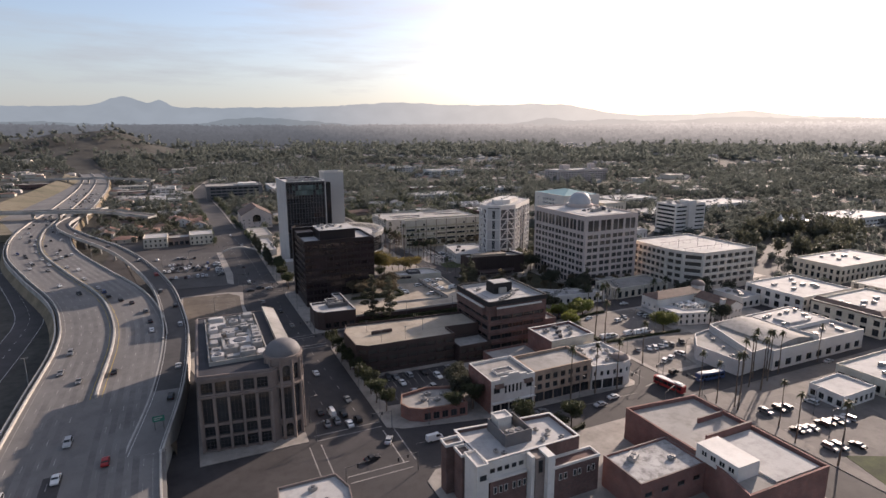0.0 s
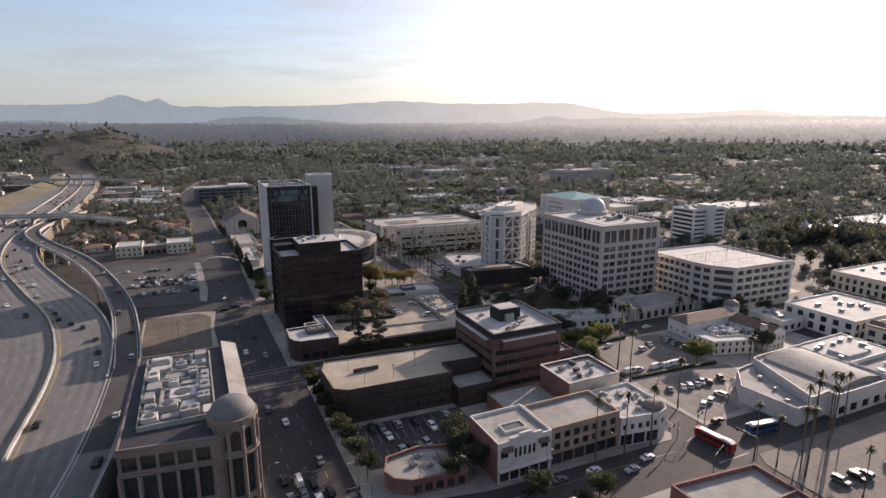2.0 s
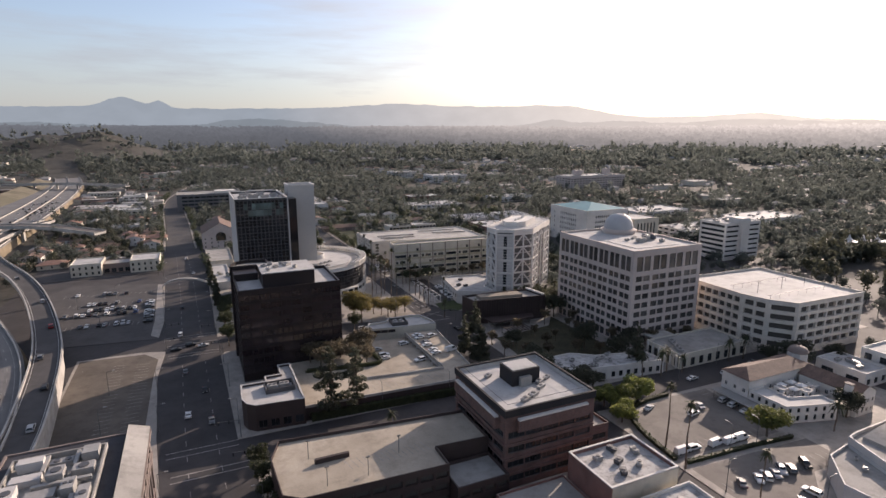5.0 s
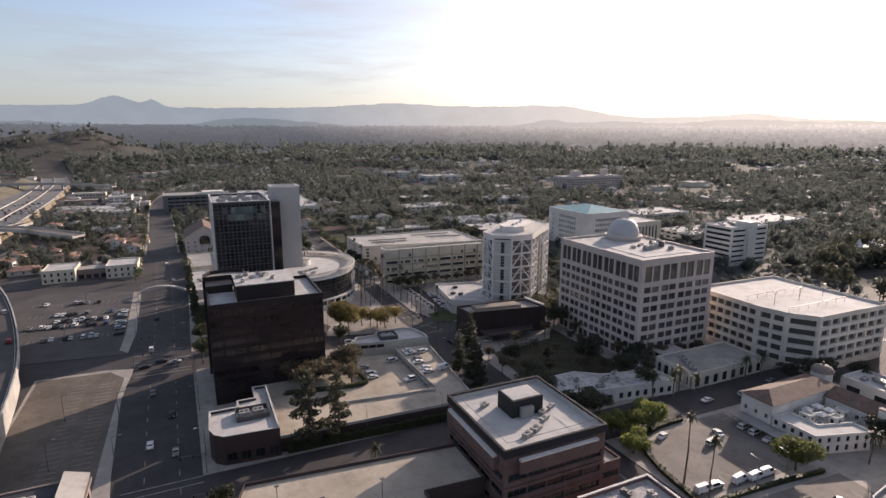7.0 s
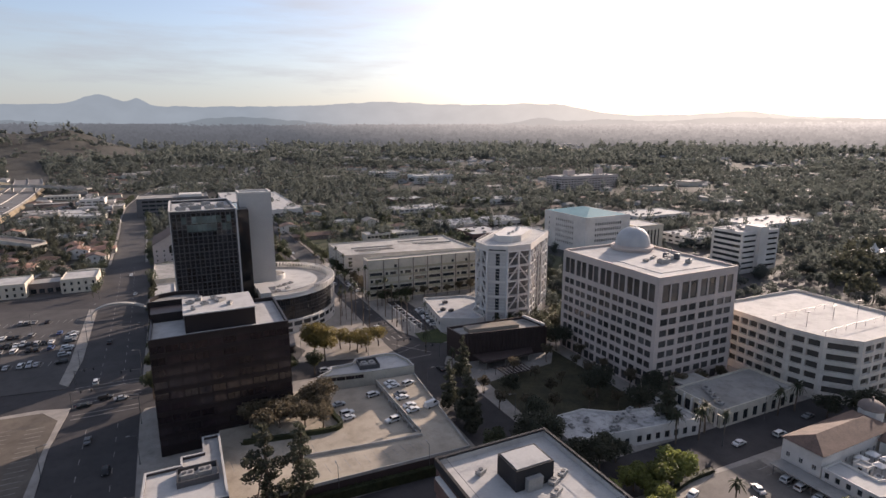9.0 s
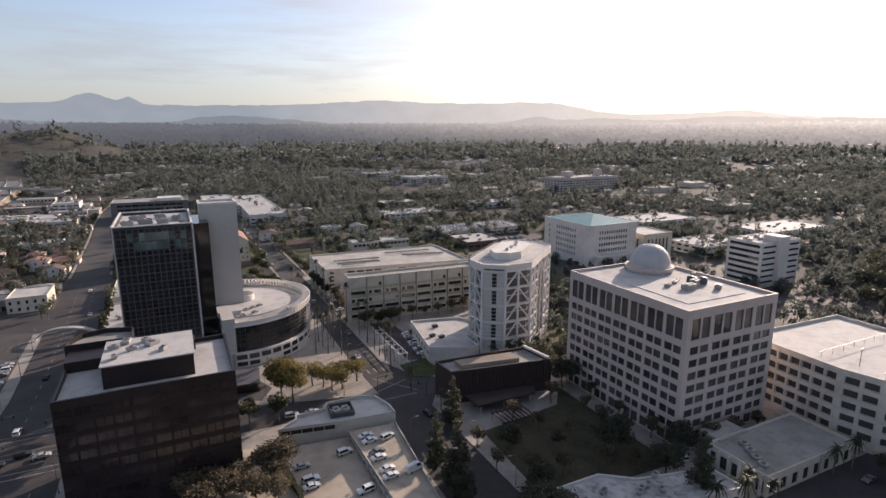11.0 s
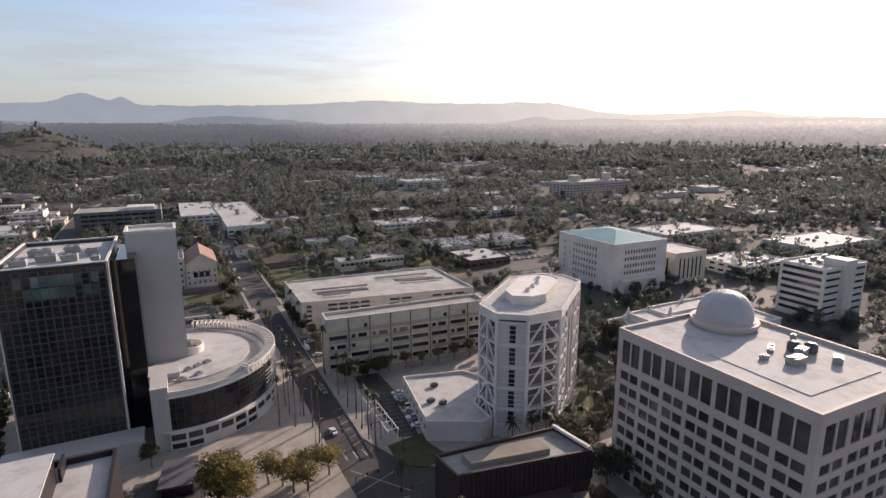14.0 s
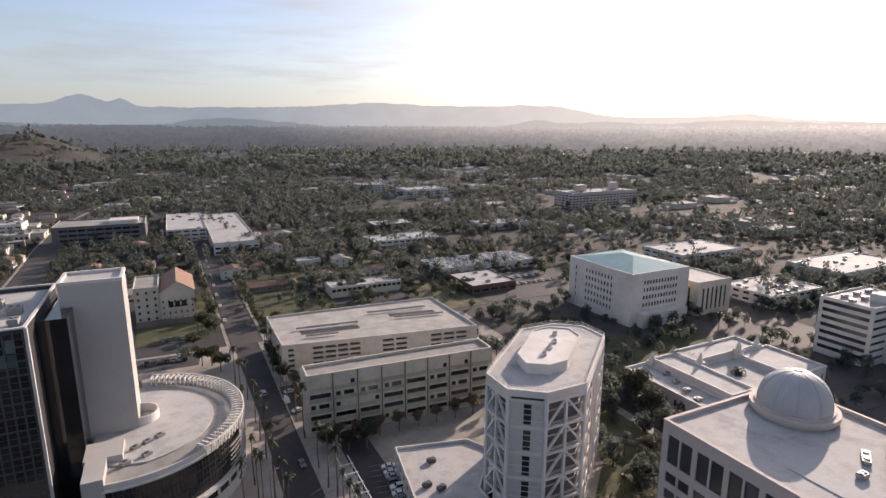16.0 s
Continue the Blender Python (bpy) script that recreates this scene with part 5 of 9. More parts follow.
# steel pergola along the palm street
sp = thing("pergola", "white steel pergola frame beside a car park", "pergola", (155.5, 360, 0.15))
for y in range(343, 378, 5):
    b = MB()
    b.beam((153.8, y, 0.15), (153.8, y, 4), 0.2)
    b.beam((157.2, y, 0.15), (157.2, y, 4), 0.2)
    b.beam((153.4, y, 4.05), (157.6, y, 4.05), 0.22)
    part("portal", b, WHITE_STEEL, sp)
b = MB()
for x in (153.8, 157.2):
    b.beam((x, 342, 3.95), (x, 378, 3.95), 0.2)
part("rail", b, WHITE_STEEL, sp)

# two-storey corner shop with white roof by the main street
sw = block("shop_building", "low dark shop with a rounded white flat roof", "building", [(46.5, 244.5), (49, 242.2), (64, 240.9), (64, 271), (59.5, 271), (59.5, 263), (54, 263), (54, 259), (45.8, 259), (45.4, 248)], 9, DARK_BROWN, ROOF_WHITE, {1: grid(15, 4, [(1.0, 2.6)], fill=0.7)}, 0.7, 0.4, cap=ROOF_WHITE)
b = MB()
b.ring(rect(53, 250, 62.5, 256.5), rect(53.3, 250.3, 62.2, 256.2), 8.3, 9.9)
part("plant_screen", b, SOLAR, sw)
for x, y in ((55.5, 253.5), (59.5, 253.5)):
    unit(x, y, 8.3, 3.0, 2.4, 1.7, "white air-conditioning unit behind a roof screen", METAL, 2, 0)

# car deck
dkm = MB()
dkm.prism([(64, 242.5), (127.5, 240), (128.5, 244), (132, 292), (118.2, 293.6), (117.9, 254.6), (98.5, 257), (99, 296), (64.3, 300)], 0.1, 4.6, 0, 1)
cd = thing("car_deck", "sunlit tan concrete car deck with a dark front wall", "car deck", (96, 268, 0.15))
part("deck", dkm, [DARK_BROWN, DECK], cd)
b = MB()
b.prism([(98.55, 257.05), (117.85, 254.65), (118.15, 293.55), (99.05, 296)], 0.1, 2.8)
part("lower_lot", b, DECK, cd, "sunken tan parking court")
for i in range(9):
    b = MB()
    y = 257 + i * 4.3
    b.box(117.2, y - 0.35, 2.8, 117.88, y + 0.35, 4.6)
    part("pier", b, CONCRETE, cd)
b = MB()
b.box(117.4, 254.7, 3.9, 117.86, 293.4, 4.6)
part("edge_beam", b, CONCRETE, cd)
b = MB()
for p, q in (((64, 242.7), (127.3, 240.2)), ((84.3, 255.9), (118, 251.7)), ((118.5, 254), (117.5, 293)), ((127.6, 240.3), (132, 291.8))):
    b.beam((*p, 5.0), (*q, 5.0), 0.3, 0.9)
part("deck_wall", b, CONCRETE, cd)
b = MB()
for i in range(12):
    x = 86 + i * 2.7
    bar(b, x, 250.5 - 0.05 * i, x + 0.6, 245.8 - 0.05 * i, 0.16, 4.62)
for i in range(8):
    bar(b, 119.5 + 0.2, 262 + i * 3.3, 124.5, 261.5 + i * 3.3, 0.16, 4.62)
for i in range(9):
    bar(b, 66 + i * 2.7, 262, 66.4 + i * 2.7, 257.2, 0.16, 4.62)
tagged(part("stall_line", b, LANE_WORN, cd), kind="stuff")
bk = block("bank_building", "low building with a white rounded roof", "building", [(98, 299.5), (114.8, 296.4), (133.2, 294.2), (133.2, 300), (131, 307.5), (127, 309.5), (115.2, 309.5), (113, 306), (104.5, 306), (104, 303.5)], 7.0, CREAM_WALL, ROOF_WHITE, {0: grid(17.0, 5, [(4.75, 1.5)], fill=0.95, edge=0.3)}, 0.7, 0.4, z0=0.1, cap=ROOF_WHITE, glass=GLASS_BLACK, bars=2)
b = MB()
BS = [(114.2, 300.2), (121.5, 299.2), (122, 306), (114.8, 306.8)]
b.ring(BS, inset(BS, 0.25), 6.3, 7.9)
part("plant_screen", b, SOLAR, bk)
for x, y in ((116.7, 303.2), (119.6, 302.8)):
    unit(x, y, 6.3, 2.0, 3.4, 1.4, "white unit behind a dark roof screen", METAL, 1, 0)


# ---- stone office with the corner dome, beside the freeway ----
MH = 24.0
MPoly = [(-6.2, 156), (13.5, 153.2), (20, 157), (22.5, 164), (22.5, 211), (-5.2, 211)]
mrows = [(0.6, 3.6), (4.9, 3.2), (9.0, 7.9), (18.3, 3.5)]


def mlen(i):
    return math.dist(MPoly[i], MPoly[(i + 1) % 6])


ms = block("office_building", "beige stone office block with a domed corner turret", "building", MPoly, MH, STONE_BEIGE, SLATE,
           {0: grid(mlen(0), 5, mrows, fill=0.82, edge=0.4), 5: grid(mlen(5), 12, mrows, fill=0.78, edge=1), 3: grid(mlen(3), 10, mrows, fill=0.78, edge=1)}, 0.3, 0.5, depth=0.8, bars=2, rail=2)
b = MB()
b.ring(inset(MPoly, -0.5), inset(MPoly, 0.3), 22.7, 23.3)
b.ring(inset(MPoly, -0.3), inset(MPoly, 0.1), 17.3, 17.8)
part("cornice", b, STONE_BEIGE, ms)
for i in range(6):
    t = i / 5
    x, y = -6.2 + 19.7 * t, 156 - 2.8 * t
    b = MB()
    b.box(x - 0.35, y - 0.55, 0, x + 0.35, y - 0.01, 17.2)
    part("pier", b, STONE_BEIGE, ms)
# sunk roof well with plant
b = MB()
b.ring(rect(-2.6, 163, 14.8, 206), rect(-2.2, 163.4, 14.4, 205.6), 23.7, 25.0)
part("well_rim", b, ROOF_GREY, ms)
b = MB()
b.box(-2.2, 163.4, 23.72, 14.4, 205.6, 23.78)
part("well_floor", b, ROOF_GREY, ms)
PLANT = [(0.2, 166, 3.4, 3, 2.2), (4.6, 165.8, 3.6, 2.2, 1.5), (9, 166.4, 4.2, 3.4, 2.4), (13, 166.6, 2, 4, 1.2), (0, 171.4, 2.6, 4.6, 1.7), (4.2, 170.6, 4, 3.4, 2.6), (8.8, 171.6, 3, 2.4, 1.3), (12.4, 172.6, 2.8, 3.6, 2.5),
         (-0.4, 177.2, 2.2, 3.6, 2.4), (7.4, 177.6, 6.2, 5.6, 1.7), (12.8, 178.4, 2.4, 5, 2.7), (0.4, 184, 3.4, 4, 1.9), (5.2, 184.2, 2.2, 2.4, 2.5), (9.4, 184.4, 4.6, 2, 1.3), (13, 186, 2, 6, 2.2),
         (0, 190.6, 2.6, 5, 2.6), (5.4, 189.6, 5, 3, 1.6), (10, 190.4, 2.2, 4, 2.4), (1.6, 197, 5.2, 2.6, 1.5), (7, 196, 2.8, 3.4, 2.5), (11.6, 197, 3.8, 2.8, 1.8), (1.4, 202.6, 4.6, 2.2, 2.2), (7, 202, 4, 1.8, 1.2), (12.2, 202.6, 3, 3.4, 2.4)]
for i, (x, y, w, d, hh) in enumerate(PLANT):
    unit(x, y, 23.78, w, d, hh, "grey plant unit in a roof well", METAL if i % 3 else GREY_WALL, (1, 0, 2, 0, 1)[i % 5], 0)
for x0, y0, x1, y1, w in ((2.4, 168.2, 2.4, 182, 0.9), (2.4, 181.4, 9.4, 181.4, 0.8), (10.9, 169, 10.9, 188.2, 0.8), (3.2, 193.4, 13.4, 193.4, 0.9), (-1, 187.4, 9, 187.4, 0.7), (4, 198.8, 4, 205, 0.7), (9.6, 199.4, 9.6, 205, 0.8), (6.2, 172.6, 6.2, 174.6, 1.2)):
    b = MB()
    b.beam((x0, y0, 24.75), (x1, y1, 24.75), w, 0.7)
    for t in (0.15, 0.85):
        b.box(x0 + (x1 - x0) * t - .1, y0 + (y1 - y0) * t - .1, 23.78, x0 + (x1 - x0) * t + .1, y0 + (y1 - y0) * t + .1, 24.5)
    part("duct", b, METAL, ms)
# long tan lean-to roof on the street side
b = MB()
b.face([(18.4, 166, 25.4), (22.8, 166, 23.9), (22.8, 212, 23.9), (18.4, 212, 25.4)])
b.face([(18.4, 166, 23.7), (18.4, 166, 25.4), (18.4, 212, 25.4), (18.4, 212, 23.7)])
b.face([(18.4, 166, 23.7), (22.8, 166, 23.7), (22.8, 166, 23.9), (18.4, 166, 25.4)])
b.face([(18.4, 212, 23.7), (18.4, 212, 25.4), (22.8, 212, 23.9), (22.8, 212, 23.7)])
part("side_roof", b, ROOF_GREY, ms, "long pale lean-to roof")
def arch_head(w, m):
    """Stone that rounds off the top of a window opening; its crown's middle at the origin."""
    a = MB()
    r = w / 2
    arc_ = [(r * math.cos(math.pi * i / 12), r * math.sin(math.pi * i / 12) - r - 0.01) for i in range(13)]
    for (x0, z0), (x1, z1) in zip(arc_, arc_[1:]):
        a.face([(x0, 0.02, z0), (x0, 0.02, 0), (x1, 0.02, 0), (x1, 0.02, z1)])
        a.face([(x0, 0.02, z0), (x1, 0.02, z1), (x1, 0.4, z1), (x0, 0.4, z0)])
    return a.mesh("arch_head", m)


# turret
TX, TY, TR = 18.3, 158.6, 5.3
b = MB()
n = 10
pts = [(TX + TR * math.cos(2 * math.pi * i / n), TY + TR * math.sin(2 * math.pi * i / n)) for i in range(n)]
for i in range(n):
    p, q = pts[i], pts[(i + 1) % n]
    L = math.dist(p, q)
    mid = math.degrees(math.atan2((p[1] + q[1]) / 2 - TY, (p[0] + q[0]) / 2 - TX))
    hole = [(L / 2, 0.6, L * 0.68, 4.6), (L / 2, 6.6, L * 0.7, 10.4), (L / 2, 18.8, L * 0.7, 5.2)] if -170 < mid < 70 else []
    facade(b, ms, p, q, 0, 26.0, hole, 0.6, GLASS, FRAME_DARK, 1, 2)
    if hole:
        turn = Matrix.Rotation(math.atan2(q[1] - p[1], q[0] - p[0]), 4, "Z")
        for w, top in ((L * 0.68, 5.2), (L * 0.7, 24.0)):
            ob = new("arch_head", arch_head(w, STONE_BEIGE))
            place(ob, ms, Matrix.Translation(((p[0] + q[0]) / 2, (p[1] + q[1]) / 2, top)) @ turn)
    pier = MB()
    pier.tube(p[0], p[1], 0, 25.9, 0.42, n=8)
    part("turret_pier", pier, STONE_BEIGE, ms)
part("turret_wall", b, STONE_BEIGE, ms, "round stone turret with tall windows")
b = MB()
b.tube(TX, TY, 26.0, 26.8, TR + 0.5, n=32)
part("turret_cornice", b, STONE_BEIGE, ms)
b = MB()
b.tube(TX, TY, 17.4, 18.0, TR + 0.3, n=32)
part("turret_band", b, STONE_BEIGE, ms)
b = MB()
b.dome(TX, TY, 26.8, TR - 0.1, 3.9, 36, 9)
part("dome", b, GREY_DOME, ms, "smooth grey metal dome", True)

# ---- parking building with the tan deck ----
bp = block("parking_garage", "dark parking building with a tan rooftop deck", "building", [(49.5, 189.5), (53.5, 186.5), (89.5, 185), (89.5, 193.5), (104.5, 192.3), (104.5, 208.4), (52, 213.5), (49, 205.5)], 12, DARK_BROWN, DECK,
           {1: grid(36, 9, floors(3, 1.6, 3.4, 1.7), fill=0.85), 0: grid(5, 1, floors(3, 1.6, 3.4, 1.7), fill=0.7)}, 0.9, 0.25, glass=OPENING_SHADE, frame=OPENING_SHADE, bars=0, depth=0.9)
b = MB()
b.box(59, 199.6, 11.1, 67.8, 200.4, 12.4)
part("ramp_wall", b, DARK_BROWN, bp)
b = MB()
for i in range(14):
    bar(b, 66 + 1.6 * i, 198.5, 67.2 + 1.6 * i, 194, 0.14, 11.13)
tagged(part("stall_line", b, LANE_WORN, bp), kind="stuff")
for x, y in ((58, 203), (70, 190), (60, 190), (80, 196)):
    b = MB()
    b.tube(x, y, 11.1, 16, 0.09, n=6)
    b.box(x - 0.5, y - 0.2, 16, x + 0.5, y + 0.2, 16.2)
    part("deck_lamp", b, POLE, bp)
block("parking_garage", "low shaded parking deck joining an office", "building", (89.9, 181, 104.5, 192), 7.5, DARK_BROWN, ROOF_GREY, {0: grid(14.6, 4, floors(2, 1.4, 2.9, 1.6), fill=0.8)}, 0.9, 0.35, glass=OPENING_SHADE, frame=OPENING_SHADE, bars=0, depth=0.9)

# ---- brown brick office with black parapet ----
bz = [(z, 1.9) for z in (2.0, 6.2, 10.4, 14.6)]
bo = block("office_building", "brown brick office with black parapet and white roof", "building", (105, 184.5, 133.5, 214), 22.8, BRICK_BROWN, ROOF_WHITE,
           {0: grid(28.5, 5, bz, fill=0.96, edge=0.9), 3: grid(29.5, 5, bz, fill=0.96, edge=0.9)}, 1.4, 0.3, depth=0.5, bars=2)
b = MB()
b.ring(rect(104.7, 184.2, 133.8, 214.3), rect(105.34, 184.84, 133.16, 213.66), 21.0, 23.0)
part("parapet", b, BLACK_TRIM, bo, "black metal parapet")
# white ring stands in for sunlight on the inner parapet faces
b = MB()
b.ring(rect(105.35, 184.85, 133.15, 213.65), rect(105.6, 185.1, 132.9, 213.4), 21.38, 22.5)
part("parapet_lining", b, ROOF_WHITE, bo, "white lining painted for the sunlit inner parapet faces")
b = MB()
b.box(103.6, 187.5, 19.9, 104.68, 211.5, 20.4, 0)
b.box(108.5, 183.2, 19.9, 130.5, 184.18, 20.4, 0)
part("ledge", b, WHITE_WALL, bo, "white ledge")
b = MB()
b.box(103.5, 187.2, 16.9, 104.98, 211.8, 19.9)
part("bay", b, BRICK_BROWN, bo)
b = MB()
b.box(108.2, 183.1, 16.9, 130.8, 184.48, 19.9)
part("bay", b, BRICK_BROWN, bo)
for z in (4.6, 8.8, 13.0):
    for x0, y0, x1, y1 in ((104.5, 184.6, 104.98, 213.8), (105.0, 184.0, 133.4, 184.48)):
        b = MB()
        b.box(x0, y0, z, x1, y1, z + 0.5)
        part("brick_ledge", b, BRICK_BROWN, bo)
b = MB()
b.box(115.4, 198.4, 21.4, 124.6, 205.6, 26.0)
part("penthouse", b, BLACK_TRIM, bo, "black penthouse")
b = MB()
b.box(115.9, 198.9, 26.0, 124.1, 205.1, 26.15)
part("penthouse_roof", b, ROOF_WHITE, bo)
b = MB()
b.box(117.6, 197.2, 21.4, 121.2, 198.38, 24.2)
part("plant_door", b, METAL, bo)
for x, y, w, d in ((124.2, 197.6, 2.5, 1.5), (127.5, 199, 2.4, 1.2), (118, 191.5, 3, 1.8), (114.5, 190, 2.6, 1.6), (112.2, 207, 2.2, 1.4), (122.5, 194.5, 3.2, 1.2)):
    unit(x, y, 21.4, w, d, 1.0, "grey vent unit on a white roof", METAL, 1, 25)
b = MB()
b.ring(rect(106.2, 185.7, 132.3, 212.8), rect(106.26, 185.76, 132.24, 212.74), 23.9, 24.0)
for k in range(9):
    b.beam((132.3, 186 + k * 3.3, 22.8), (132.3, 186 + k * 3.3, 24), 0.08)
    b.beam((107 + k * 3.1, 212.8, 22.8), (107 + k * 3.1, 212.8, 24), 0.08)
part("guard_rail", b, POLE, bo)
# lower brick annex by the trees
block("annex", "low brick annex with long strip windows", "building", (134, 186, 140.5, 206), 11, BRICK_BROWN, ROOF_GREY, {0: grid(6.5, 1, [(2, 1.8), (6.4, 1.8)], fill=0.8)}, 0.8, 0.3)

# ---- shop row ----
r1 = block("shop_building", "white fronted brick shop with arched upper windows", "building", (81, 139.8, 98, 156), 12, WHITE_WALL, ROOF_GREY,
           {0: [(2.2, 7.2, 2.4, 2.2), (14.8, 7.2, 2.4, 2.2)] + [(5.6 + 1.45 * i, 6.6, 0.85, 2.9) for i in range(5)] + [(2.2 + 3.15 * i, 0.25, 2.85, 3.4) for i in range(5)]}, 0.9, 0.4, depth=0.4)
b = MB()
b.box(80.9, 139.9, 0.1, 80.995, 155.9, 11.9)
part("side_wall", b, BRICK, r1, "red brick side wall")
b = MB()
b.prism([(84.5, 139.5), (94.5, 139.5), (94.5, 140.2), (84.5, 140.2)], 12, 12.9)
b.prism([(87.5, 139.5), (91.5, 139.5), (91.5, 140.2), (87.5, 140.2)], 12.9, 13.7)
part("gable_step", b, WHITE_WALL, r1)
b = MB()
b.ring(rect(86, 144.5, 93, 148.5), rect(86.3, 144.8, 92.7, 148.2), 11.1, 11.9)
part("skylight_kerb", b, WHITE_WALL, r1)
b = MB()
b.box(86.3, 144.8, 11.1, 92.7, 148.2, 11.55)
part("skylight", b, SOLAR, r1)
for x, w in ((82.2, 3.4), (93.4, 3.6)):
    b = MB()
    b.face([(x, 139.0, 9.4), (x + w, 139.0, 9.4), (x + w, 139.78, 10.5), (x, 139.78, 10.5)])
    b.face([(x, 139.78, 10.5), (x + w, 139.78, 10.5), (x + w, 139.78, 10.3), (x + w, 139.0, 9.2), (x, 139.0, 9.2), (x, 139.78, 10.3)])
    part("window_hood", b, TILE_DARK, r1, "small tiled window hood")
b = MB()
b.box(81.2, 138.6, 3.9, 97.8, 139.78, 4.2)
part("canopy", b, WHITE_WALL, r1)
block("shop_building", "tan brick shop with two rows of windows", "building", (98.3, 140.6, 122.6, 155), 11.6, BRICK_TAN, ROOF_GREY, {0: grid(24.3, 7, [(4.6, 2.1), (7.8, 2.1)], fill=0.6, edge=0.8) + grid(24.3, 6, [(0.2, 3.4)], fill=0.92, edge=0.4)}, 0.9, 0.4, cap=BRICK_TAN, depth=0.4)
r3 = block("shop_building", "white plaster corner shop with a round end", "building", [(122.9, 140), (136, 138), (139.6, 139), (141.4, 141.6), (141.6, 158), (126, 158), (122.9, 156)], 9.4, WHITE_WALL, ROOF_WORN, {0: grid(13.2, 5, [(5.2, 1.8)], fill=0.45) + grid(13.2, 3, [(0.2, 3.6)], fill=0.92), 2: [(1.6, 5.2, 1.6, 1.8)], 1: [(1.8, 5.2, 1.4, 1.8)]}, 0.8, 0.4, depth=0.4)
b = MB()
b.dome(137.6, 142.2, 9.3, 3.3, 1.6, 24, 5)
part("turret_cap", b, STONE_BEIGE, r3, "low round turret cap", True)
for k, (x, y, w) in enumerate(((127, 151, 2.4), (131, 147, 2), (134, 153, 3), (138, 150, 1.6), (129, 155, 2.2), (136, 146, 1.4), (126, 145, 1.5), (132, 143, 1.5))):
    unit(x, y, 8.6, w, 1.4, 1.0, "grey vent on a white shop roof", METAL, 1, 33 * k)
r4 = block("shop_building", "brick and plaster hall behind a shop row", "building", (119.5, 160.5, 140.3, 176.8), 12, BRICK, ROOF_WORN, {}, 0.9, 0.4, cap=WHITE_WALL)
b = MB()
b.box(119.7, 160.35, 2, 140.2, 160.48, 11.9)
part("rendered_wall", b, CREAM_WALL, r4, "rendered tan side wall")
for k, (x, y) in enumerate(((125, 172), (129, 169), (133, 166), (127, 165), (136, 171), (131, 174))):
    unit(x, y, 11.1, 2.2, 1.5, 1.2, "dark grey unit on a white roof", SOLAR if k % 2 else METAL, 1, 20 * k)
block("shop_building", "plain low brick shop rear with a grey roof", "building", (99, 158.5, 119, 178), 5.2, BRICK, ROOF_GREY, {}, 0.7, 0.3)

# round red cafe on the corner
block("cafe", "small red cafe with a curved parapet roof", "building", [(53.6, 151.5), (55, 147.6), (58.9, 145), (74, 143.2), (75, 156), (66, 159), (56, 157.5)], 4.6, BRICK, ROOF_GREY, {3: grid(13, 4, [(0.6, 2.4)], fill=0.7), 2: grid(15, 5, [(0.6, 2.4)], fill=0.7)}, 0.8, 0.35, cap=TILE)
for x, y in ((62, 152), (66, 150), (69.5, 153), (64.5, 155)):
    unit(x, y, 3.8, 1.8, 1.4, 1.0, "grey kitchen vent on a cafe roof", METAL, 1, 10)

# ---- stepped white and brick building in front ----
nb = block("apartment_building", "dark brick building with white frame and roof", "building", [(56, 98.5), (84, 98.6), (84, 111.9), (55.3, 115)], 14, BRICK_BROWN, ROOF_WHITE,
           {3: grid(16.5, 5, [(2, 1.8), (6, 1.8), (10, 1.8)], fill=0.45)}, 0.9, 0.4, cap=WHITE_WALL, bars=0)
for x0, y0, x1, y1, z0, z1, m_, nm in ((52.8, 97.0, 55.95, 103.6, 0.15, 14.0, WHITE_WALL, "white_block"), (52.2, 104.0, 55.5, 108.2, 0.15, 13.2, BRICK_BROWN, "side_bay"), (50.3, 109.0, 55.2, 112.2, 0.15, 13.6, BRICK_BROWN, "side_bay"),
                                       (56.4, 98.2, 67.2, 98.46, 9.6, 13.9, WHITE_WALL, "white_band"), (56.0, 97.1, 67.2, 98.46, 9.2, 9.6, WHITE_WALL, "ledge"), (56.6, 97.3, 67.0, 98.46, 0.15, 9.2, BRICK_BROWN, "brick_bay"),
                                       (67.25, 95.6, 68.2, 98.46, 0.15, 13.9, WHITE_WALL, "white_pier"), (68.25, 95.2, 70.9, 98.46, 0.15, 13.5, STONE_BEIGE, "tan_shaft"), (70.95, 93.9, 73.0, 98.46, 0.15, 14.0, WHITE_WALL, "white_pier"),
                                       (73.4, 94.4, 87.3, 98.46, 0.15, 9.7, BRICK_BROWN, "brick_bay")):
    b = MB()
    b.box(x0, y0, z0, x1, y1, z1)
    part(nm, b, m_, nb)
for x0, y0, x1, y1, z in ((52.0, 103.8, 55.5, 108.4, 13.2), (50.1, 108.8, 55.2, 112.4, 13.6), (73.2, 94.2, 87.5, 98.46, 9.7), (52.6, 96.8, 55.95, 103.8, 14.0)):
    b = MB()
    b.ring(rect(x0, y0, x1, y1), rect(x0 + .4, y0 + .4, x1 - .4, y1 - .4), z, z + 0.7)
    part("white_rim", b, WHITE_WALL, nb)
